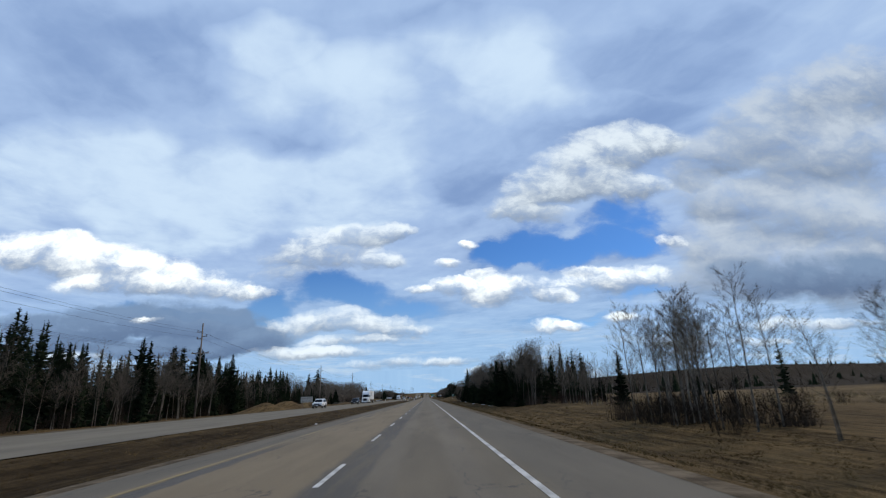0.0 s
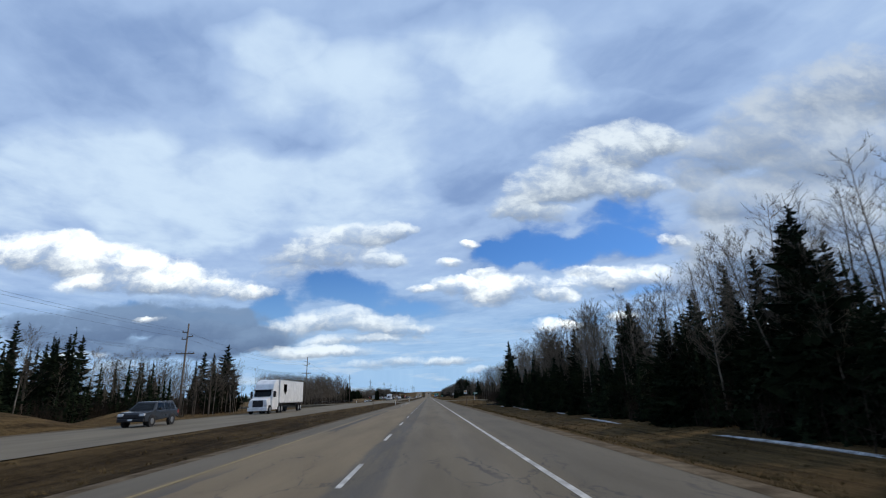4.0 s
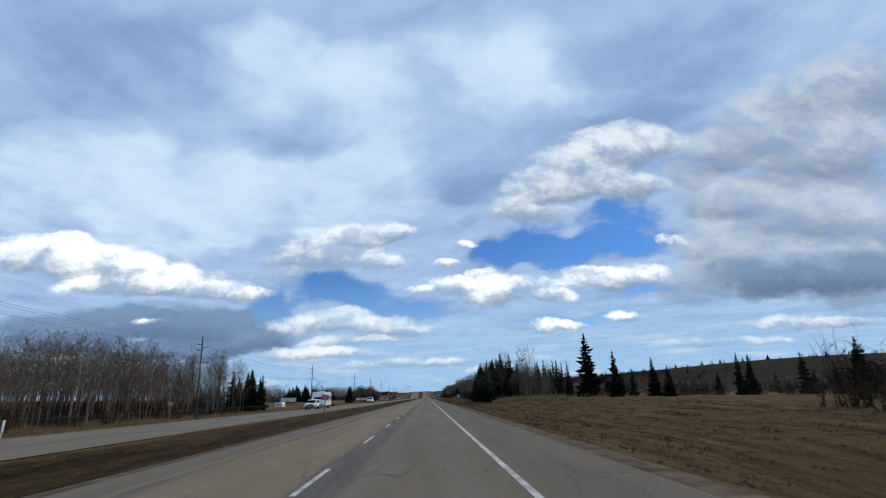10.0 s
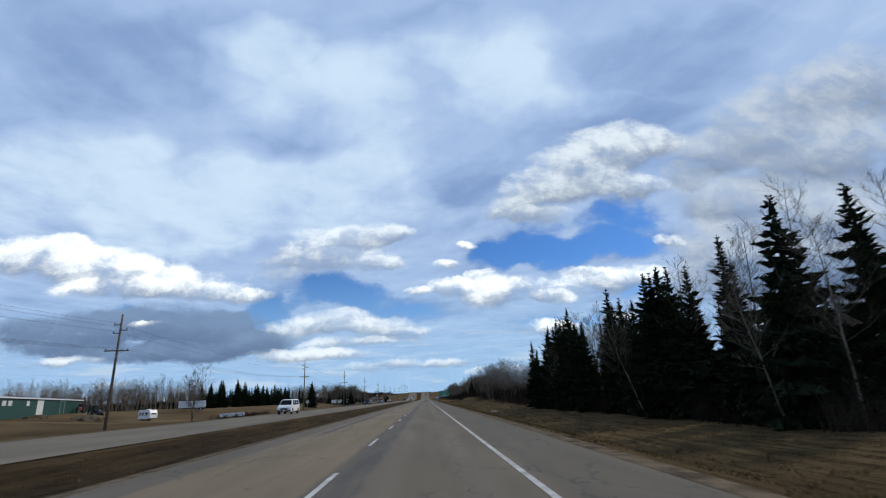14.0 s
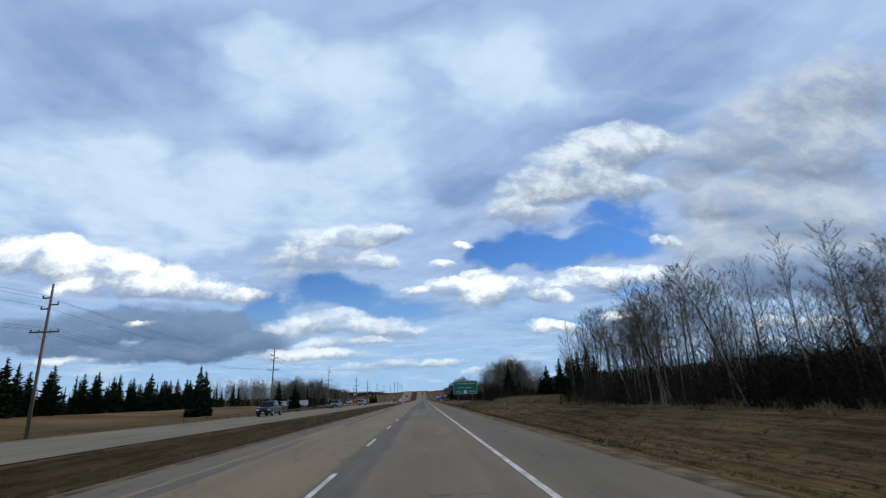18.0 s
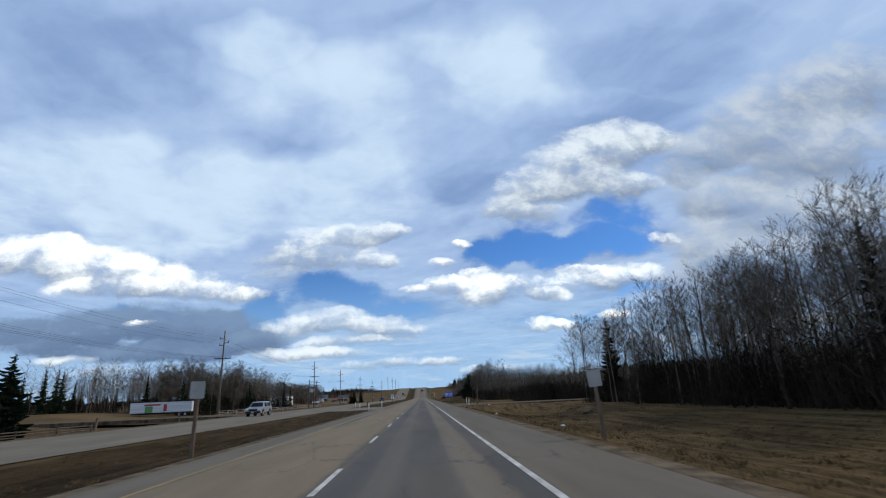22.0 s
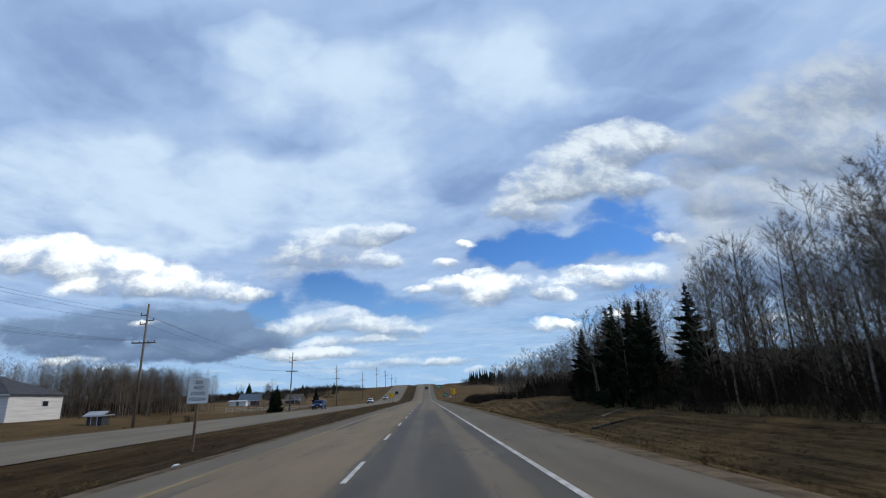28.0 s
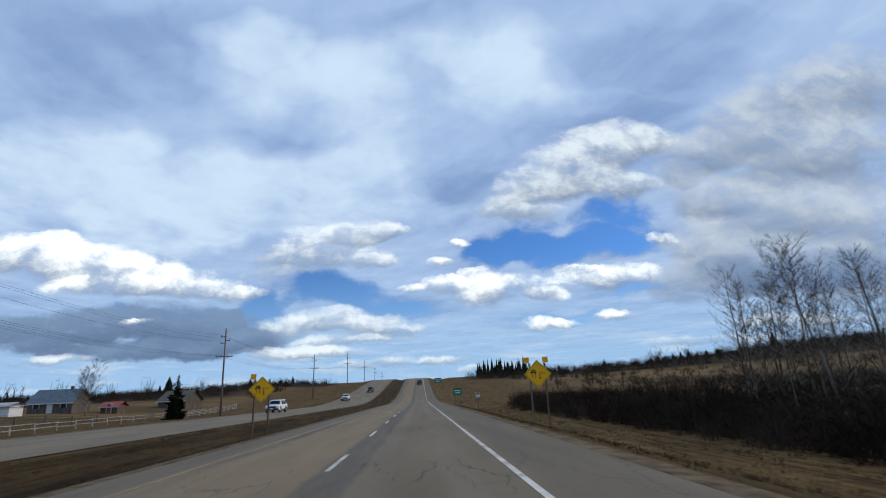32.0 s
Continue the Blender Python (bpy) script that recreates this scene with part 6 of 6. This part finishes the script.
def car(name, label, paint, kind="suv"):
    """A vehicle whose front looks towards -y; the origin is on the ground under its middle."""
    root = tagged(new(name), label, "vehicle", "oncoming vehicles")
    if kind == "pickup":
        half, r, base = 0.98, 0.40, 3.6
        body = [(-2.8, 0.45), (-2.85, 0.75), (-2.78, 1.05), (-1.5, 1.18), (2.8, 1.18), (2.85, 0.5), (-2.7, 0.38)]
        cabin = [(-1.5, 1.15), (-0.75, 1.86), (0.95, 1.9), (1.15, 1.15)]
        sides = ((-1.15, -0.05), (0.05, 0.9))
    elif kind == "van":
        half, r, base = 1.0, 0.36, 3.3
        body = [(-2.6, 0.4), (-2.65, 0.75), (-2.5, 1.05), (-1.75, 1.25), (2.55, 1.25), (2.6, 0.45), (-2.5, 0.32)]
        cabin = [(-1.8, 1.2), (-1.05, 2.02), (2.4, 2.08), (2.58, 1.2)]
        sides = ((-1.35, -0.3), (-0.15, 0.9), (1.0, 2.2))
    else:
        half, r, base = 0.94, 0.36, 2.75
        body = [(-2.3, 0.42), (-2.36, 0.68), (-2.2, 0.95), (-1.15, 1.06), (2.25, 1.1), (2.34, 0.55), (-2.2, 0.33)]
        cabin = [(-1.2, 1.02), (-0.45, 1.66), (1.75, 1.7), (2.26, 1.06)]
        sides = ((-0.75, 0.35), (0.42, 1.25), (1.3, 1.85))
    part("body", profile(body, half, 0.06, 0.06), M[paint], root, smooth=False)
    roof = part("cabin", profile(cabin, half - 0.06, 0.2, 0.05), M[paint], root)
    z0, z1 = cabin[0][1] + 0.08, cabin[1][1] - 0.1
    at = lambda z: half - 0.06 - 0.2 * (z - cabin[0][1]) / (cabin[2][1] - cabin[0][1]) + 0.012  # noqa: E731
    for a, b in sides:
        for s in (-1, 1):
            bm = bmesh.new()
            slope = (cabin[1][0] - cabin[0][0]) / (cabin[1][1] - cabin[0][1])
            a_low = max(a, cabin[0][0] + slope * (z0 - cabin[0][1]) + 0.12)
            a_top = max(a, cabin[0][0] + slope * (z1 - cabin[0][1]) + 0.12)
            v = [bm.verts.new(p) for p in ((s * at(z0), a_low, z0), (s * at(z0), b, z0), (s * at(z1), b - 0.05, z1), (s * at(z1), a_top, z1))]
            bm.faces.new(v)
            bmesh.ops.solidify(bm, geom=list(bm.faces), thickness=0.01)
            part("window", bm, M["glass"], roof)
    for y0, y1, back in ((cabin[0][0], cabin[1][0], -1), (cabin[3][0], cabin[2][0], 1)):
        bm = bmesh.new()
        f = lambda z: y0 + (y1 - y0) * (z - cabin[0][1]) / (cabin[1][1] - cabin[0][1]) + 0.03 * back  # noqa: E731
        v = [bm.verts.new(p) for p in ((-at(z0) + 0.1, f(z0), z0), (at(z0) - 0.1, f(z0), z0), (at(z1) - 0.12, f(z1), z1), (-at(z1) + 0.12, f(z1), z1))]
        bm.faces.new(v)
        bmesh.ops.solidify(bm, geom=list(bm.faces), thickness=0.01)
        part("windscreen" if back < 0 else "rear_window", bm, M["glass"], roof)
    front = min(y for y, _ in body)
    rear = max(y for y, _ in body)
    for s in (-1, 1):
        part("headlight", boxes((min(s * 0.55, s * 0.88), max(s * 0.55, s * 0.88), front - 0.02, front + 0.2, 0.72, 0.88), bevel=0.03), M["lamp"], root)
        part("tail_light", boxes((min(s * 0.7, s * 0.9), max(s * 0.7, s * 0.9), rear - 0.1, rear + 0.02, 0.8, 1.05), bevel=0.02), M["red_stripe"], root)
        part("mirror", boxes((min(s * half, s * (half + 0.2)), max(s * half, s * (half + 0.2)), cabin[0][0] + 0.45, cabin[0][0] + 0.6, z0 - 0.02, z0 + 0.15), bevel=0.03), M["trim"], root)
        wheel(root, s * (half - 0.1), -base / 2, r)
        wheel(root, s * (half - 0.1), base / 2, r)
        for wy in (-base / 2, base / 2):
            part("wheel_arch", rod(bmesh.new(), (s * (half - 0.2), wy, r + 0.03), (s * (half + 0.008), wy, r + 0.03), r + 0.07, r + 0.07, 18), M["trim"], root)
    part("grille", boxes((-0.5, 0.5, front - 0.025, front + 0.1, 0.62, 0.84), bevel=0.02), M["trim"], root)
    part("bumper", boxes((-half + 0.06, half - 0.06, front - 0.06, front + 0.15, 0.36, 0.56), bevel=0.04), M["trim"], root)
    part("plate", boxes((-0.16, 0.16, front - 0.07, front - 0.055, 0.44, 0.54)), M["white_sign"], root)
    return root


def put(ob, x, y, turn=0.0):
    ob.matrix_basis = Matrix.Translation((x, y, float(road_z(np.array(float(y)))) + 0.004)) @ pose(0, 0, 0, 0, 0, turn)
    return ob


put(car("suv", "white crossover with dark windows on the oncoming lanes", "car_white"), -20.3, 134)
put(car("suv", "dark grey sport utility vehicle on the oncoming lanes", "car_dark"), -20.3, 184)
put(car("suv", "white sport utility vehicle towing a travel trailer", "car_white"), -20.6, 409.5)
put(car("van", "white passenger van on the oncoming lanes", "car_white", "van"), -20.2, 503)
put(car("pickup_truck", "black pickup truck on the oncoming lanes", "car_dark", "pickup"), -20.3, 607)
put(car("pickup_truck", "dark grey pickup truck on the oncoming lanes", "car_grey", "pickup"), -20.3, 660)
put(car("suv", "silver sport utility vehicle on the oncoming lanes", "car_silver"), -20.3, 713.5)
put(car("suv", "dark blue sport utility vehicle on the oncoming lanes", "car_blue"), -20.3, 912)
put(car("suv", "white sport utility vehicle on the oncoming lanes", "car_white"), -20.0, 998)
put(car("suv", "white sport utility vehicle far down the oncoming lanes", "car_white"), -20.0, 1066)
put(car("suv", "dark sport utility vehicle far down the oncoming lanes", "car_dark"), -16.5, 1100)
put(car("suv", "dark car far ahead in the driving lane", "car_dark"), 0.1, 1130, 180)


def semi_truck():
    root = tagged(new("semi_truck"), "white articulated lorry with a tall box trailer", "vehicle", "oncoming vehicles")
    part("bonnet", profile([(-8.2, 0.6), (-8.25, 1.6), (-6.7, 1.95), (-6.5, 0.6)], 1.1, 0.12, 0.1), M["car_white"], root)
    cab = part("cabin", profile([(-6.8, 0.7), (-6.75, 1.9), (-6.3, 2.75), (-5.9, 3.45), (-5.3, 3.86), (-4.8, 3.98), (-4.05, 4.02), (-4.05, 0.7)], 1.22, 0.1, 0.08), M["car_white"], root)
    bm = bmesh.new()
    bm.faces.new([bm.verts.new(p) for p in ((-1.02, -6.78, 2.0), (1.02, -6.78, 2.0), (0.98, -6.38, 2.72), (-0.98, -6.38, 2.72))])
    bmesh.ops.solidify(bm, geom=list(bm.faces), thickness=0.02)
    part("windscreen", bm, M["glass"], cab)
    for s in (-1, 1):
        part("window", boxes((min(s * 1.15, s * 1.2), max(s * 1.15, s * 1.2), -6.1, -5.2, 1.95, 2.6)), M["glass"], cab)
        part("headlight", boxes((min(s * 0.75, s * 1.08), max(s * 0.75, s * 1.08), -8.3, -8.1, 0.95, 1.2), bevel=0.03), M["lamp"], root)
        part("exhaust", rod(bmesh.new(), (s * 1.1, -4.05, 1.0), (s * 1.1, -4.05, 3.9), 0.07, 0.07, 10), M["steel"], root)
        for y in (-7.3, -3.6, -2.4, 6.2, 7.4):
            wheel(root, s * 1.05, y, 0.5, 0.3)
    part("grille", boxes((-0.6, 0.6, -8.3, -8.15, 0.8, 1.55), bevel=0.03), M["trim"], root)
    part("bumper", boxes((-1.15, 1.15, -8.4, -8.1, 0.35, 0.75), bevel=0.05), M["car_white"], root)
    part("trailer_box", boxes((-1.28, 1.28, -3.9, 8.2, 1.15, 4.05), bevel=0.03), M["car_white"], root)
    part("chassis", boxes((-0.5, 0.5, -7.5, 8.0, 0.7, 1.1)), M["chassis"], root)
    part("visor", boxes((-1.05, 1.05, -6.62, -6.3, 2.7, 2.8), bevel=0.03), M["trim"], cab)
    for s in (-1, 1):
        part("side_fairing", boxes((min(s * 1.0, s * 1.2), max(s * 1.0, s * 1.2), -6.6, -4.3, 0.45, 0.8), bevel=0.04), M["car_white"], root)
        part("fuel_tank", rod(bmesh.new(), (s * 0.9, -5.6, 0.75), (s * 0.9, -4.3, 0.75), 0.28, 0.28, 14), M["steel"], root)
        bm = bmesh.new()
        bm.faces.new([bm.verts.new((s * 1.284, y, z)) for y, z in ((-2.2, 3.5), (-0.7, 3.5), (-0.7, 2.7), (-1.45, 2.1), (-2.2, 2.7))])
        bmesh.ops.solidify(bm, geom=list(bm.faces), thickness=0.008)
        part("emblem", bm, M["trim"], root, "dark shield-shaped mark")
        part("mirror", boxes((min(s * 1.25, s * 1.5), max(s * 1.25, s * 1.5), -6.6, -6.45, 1.9, 2.6), bevel=0.04), M["trim"], cab)
    for z in (1.2, 3.98):
        part("side_rail", boxes((1.275, 1.295, -3.88, 8.18, z, z + 0.07)), M["steel"], root)
    return root


put(semi_truck(), -20.4, 216)


def travel_trailer(name, label, length, decal=True):
    root = tagged(new(name), label, "trailer")
    h = length / 2
    body = part("body", profile([(-h, 0.75), (-h + 0.15, 2.2), (-h + 0.55, 3.05), (h - 0.3, 3.05), (h, 2.8), (h, 0.55), (-h + 0.6, 0.55)], 1.2, 0.05, 0.06), M["car_white"], root)
    for s in (-1, 1):
        x0, x1 = sorted((s * 1.19, s * 1.225))
        for y0, y1 in ((-h * 0.55, -h * 0.2), (h * 0.1, h * 0.35), (h * 0.55, h * 0.75)):
            part("window", boxes((x0, x1, y0, y1, 1.75, 2.35), bevel=0.01), M["glass"], body)
        if decal:
            bm = bmesh.new()
            for k in range(5):
                y = -h * 0.7 + k * 0.32 * h
                v = [bm.verts.new((s * 1.222, y + dy, z)) for dy, z in ((0, 1.2 + 0.06 * k), (h * 0.4, 1.5 + 0.05 * k), (h * 0.42, 1.62 + 0.05 * k), (0.1, 1.3 + 0.06 * k))]
                bm.faces.new(v)
            bmesh.ops.solidify(bm, geom=list(bm.faces), thickness=0.006)
            part("decal", bm, M["camper_dark"], body)
        wheel(root, s * 1.08, h * 0.15, 0.36)
        wheel(root, s * 1.08, h * 0.15 + 0.85, 0.36)
    part("window", boxes((-0.7, 0.7, -h + 0.1, -h + 0.2, 1.5, 2.1), bevel=0.01), M["glass"], body)
    part("air_conditioner", boxes((-0.4, 0.4, -0.5, 0.5, 3.04, 3.3), bevel=0.06), M["white_sign"], body)
    part("hitch", rod(rod(bmesh.new(), (-0.5, -h + 0.5, 0.55), (0, -h - 1.1, 0.5), 0.05), (0.5, -h + 0.5, 0.55), (0, -h - 1.1, 0.5), 0.05), M["chassis"], root)
    return root


put(travel_trailer("travel_trailer", "white travel trailer with dark swoosh decals behind a tow car", 7.6), -20.6, 417.6)
for k, (x, y, turn, n_) in enumerate(((-66.5, 553, 62, 5.6), (-86, 737, 65, 6.0))):
    ob = travel_trailer("travel_trailer", "white travel trailer parked in a yard", n_, k == 0)
    ob.matrix_basis = Matrix.Translation((x, y, float(land_z(x, y)))) @ pose(0, 0, 0, 0, 0, turn) @ Matrix.Scale(0.8, 4)


def box_trailer(x, y, turn, length, label, patches):
    root = tagged(new("box_trailer"), label, "trailer")
    root.matrix_basis = Matrix.Translation((x, y, float(land_z(x, y)))) @ pose(0, 0, 0, 0, 0, turn)
    h = length / 2
    body = part("body", boxes((-1.25, 1.25, -h, h, 0.9, 2.95), bevel=0.03), M["white_wall"], root)
    ribs = bmesh.new()
    for k in range(int(length)):
        box(ribs, 1.25, 1.275, -h + 0.5 + k, -h + 0.56 + k, 0.95, 2.9)
    part("rib", ribs, M["white_wall"], body)
    for y0, y1, z0, z1, material in patches:
        part("panel", boxes((1.25, 1.28, y0, y1, z0, z1)), M[material], body)
    part("chassis", boxes((-0.5, 0.5, -h + 0.2, h - 0.2, 0.6, 0.9)), M["chassis"], root)
    for wy in (h - 1.2, h - 2.3):
        for s in (-1, 1):
            wheel(root, s * 1.05, wy, 0.42, 0.26)
    part("landing_leg", boxes((-0.8, -0.7, -h + 1.6, -h + 1.7, 0, 0.7), (0.7, 0.8, -h + 1.6, -h + 1.7, 0, 0.7)), M["chassis"], root)
    return root


box_trailer(-54.4, 759.5, -74, 11.4, "white box trailer with painted green and red patches parked on grass", [(-3.0, -1.6, 1.0, 2.2, "green_panel"), (-3.2, -0.2, 2.3, 2.6, "red_stripe"), (0.4, 1.0, 1.1, 2.5, "red_stripe")])
box_trailer(-72.6, 590, -70, 7.5, "white box trailer parked in a yard", [(-1, 0, 1.2, 2.2, "pale_roof")])


def tractor(x, y, turn, paint, label):
    root = tagged(new("tractor"), label, "tractor")
    root.matrix_basis = Matrix.Translation((x, y, float(land_z(x, y)))) @ pose(0, 0, 0, 0, 0, turn)
    part("bonnet", profile([(-1.9, 0.8), (-1.9, 1.4), (-0.3, 1.6), (-0.3, 0.8)], 0.4, 0.05, 0.05), M[paint], root)
    part("cabin", profile([(-0.3, 1.0), (-0.15, 2.5), (0.95, 2.5), (1.0, 1.0)], 0.65, 0.1, 0.05), M["glass"], root)
    part("roof", boxes((-0.65, 0.65, -0.3, 1.1, 2.5, 2.62), bevel=0.04), M[paint], root)
    for s in (-1, 1):
        wheel(root, s * 0.75, -1.4, 0.5, 0.3)
        wheel(root, s * 0.85, 0.6, 0.85, 0.45)
    return root


tractor(-98, 577, 30, "red_stripe", "old red farm tractor parked by a workshop")
tractor(-87, 530, 100, "yellow_sign", "yellow loader parked by a workshop")
tractor(-80, 555, 60, "car_dark", "dark machine parked in a gravel yard")

# transformer bank on two short poles
root = tagged(new("transformer_stand"), "two short wooden poles with crossarms and grey transformers", "utility pole")
root.matrix_basis = Matrix.Translation((-38, 828, float(land_z(-38, 828))))
for x, y in ((0, -4), (0.6, 5)):
    part("post", rod(bmesh.new(), (x, y, -0.3), (x, y, 9.4), 0.16, 0.11, 10), M["pole_wood"], root)
    part("crossarm", boxes((x - 1.3, x + 1.3, y - 0.12, y, 8.6, 8.75), (x - 1.1, x + 1.1, y - 0.12, y, 7.6, 7.72), bevel=0.01), M["pole_wood"], root)
for k in range(3):
    can = rod(bmesh.new(), (0.3, -3.2 + 2.6 * k, 5.3), (0.3, -3.2 + 2.6 * k, 6.5), 0.33, 0.33, 14)
    part("transformer", can, M["steel"], root)
part("platform", boxes((0.05, 0.55, -4, 5, 5.15, 5.3)), M["pole_wood"], root)

# a small slough at the foot of the wood
M["water"] = surface("still_water", varied((0.03, 0.034, 0.036), (0.06, 0.064, 0.066), 0.4, 3, bump=0.05), 0.12, gloss=0.5)
bm = bmesh.new()
bank = [(18.5 + 4.6 * math.cos(k * 0.262) * (1 + 0.1 * math.sin(k * 2.1)), 272.5 + 5.5 * math.sin(k * 0.262) * (1 + 0.12 * math.cos(k * 1.7))) for k in range(24)]
for z, turned in ((-0.78, 1), (-1.05, -1)):
    bm.faces.new([bm.verts.new((x, y, z)) for x, y in bank][::turned])
bmesh.ops.bridge_loops(bm, edges=list(bm.edges))
tagged(part("water", bm, M["water"]), "small grey slough of still water below the wood", "water", kind="structure")

# ---- small things on the ground ----
M["snow"] = surface("old_snow", varied((0.2, 0.2, 0.2), (0.5, 0.51, 0.53), 2, 20), 0.7)
M["litter"] = plain("pale_litter", (0.66, 0.66, 0.64), 0.6)


def blob(name, label, category, x, y, rx, ry, h, material, seed, group="", z=None):
    """A low uneven patch or lump lying on the ground."""
    rnd = random.Random(seed)
    bm = bmesh.new()
    bmesh.ops.create_icosphere(bm, subdivisions=3, radius=1.0)
    for v in bm.verts:
        k = 1 + 0.45 * noise.noise(v.co * 1.7 + Vector((seed * 3.1, 0, 0)))
        v.co = Vector((v.co.x * rx * k, v.co.y * ry * k, max(-0.3, v.co.z) * h))
    ob = part(name, bm, material, smooth=True)
    tagged(ob, label, category, group)
    for v in ob.data.vertices:
        v.co.z += float(land_z(x + v.co.x, y + v.co.y)) - float(land_z(x, y)) if name == "snow_patch" else 0
    ob.location = (x, y, float(land_z(x, y)) if z is None else z)
    return ob


for k, (x, y, rx, ry) in enumerate(((14.2, 150, 0.2, 4), (14.6, 168, 0.22, 5), (14.0, 190, 0.17, 5), (15.2, 206, 0.2, 3), (14.4, 226, 0.2, 4), (15.4, 240, 0.16, 3), (14.2, 249, 0.14, 3), (16.0, 215, 0.2, 3), (10.8, 508, 0.5, 1.3))):
    blob("snow_patch", "grey strip of old melting snow in the ditch", "snow", x, y, rx, ry, 0.07, M["snow"], k + 1, "snow patches")
for k, (x, y, s) in enumerate(((-9.2, 833.0, 0.14), (8.8, 716.6, 0.12), (-9.5, 80, 0.12), (5.6, 688, 0.12), (-8.2, 240, 0.16), (7.5, 676, 0.13))):
    blob("litter", "scrap of pale litter on the grass", "litter", x, y, s, s * 0.8, s * 0.5, M["litter"], 20 + k, "scraps of litter")
blob("tyre_scrap", "dark scrap of tyre lying on the lane", "debris", 0.1, 714.0, 0.07, 0.34, 0.04, M["tyre"], 40, z=0.01)
for k, (x, y, s) in enumerate(((6.2, 692, 0.16), (9.0, 700, 0.3), (11, 300, 0.12), (8.5, 305, 0.1), (13.5, 690, 0.5))):
    blob("stone", "small grey field stone beside the road", "stone", x, y, s, s * 0.8, s * 0.6, M["gravel"], 50 + k, "loose stones")
for k, (x, y, turn) in enumerate(((14.5, 855, 40), (15.5, 905, 60), (12, 848, 20))):
    v, f = [], []
    tube(v, f, [Vector((-1.8, 0, 0.1)), Vector((0, 0.1, 0.3)), Vector((1.9, 0, 0.55))], [0.09, 0.07, 0.03], 7)
    ob = tagged(new("fallen_log", mesh_of("fallen_log", v, f, M["aspen_bark"])), "fallen bare tree trunk on the verge", "log", "fallen logs")
    ob.matrix_basis = Matrix.Translation((x, y, float(land_z(x, y)) - 0.05)) @ pose(0, 0, 0, 0, 0, turn)
gravel_heaps = ((-72, 541, 2.6, 1.2), (-76, 546, 3.2, 1.0), (-83, 540, 2.2, 0.7))
for k, (x, y, s, h) in enumerate(gravel_heaps):
    blob("gravel_heap", "heap of pale gravel in a yard", "heap", x, y, s, s, h, M["gravel"], 60 + k, "gravel heaps")
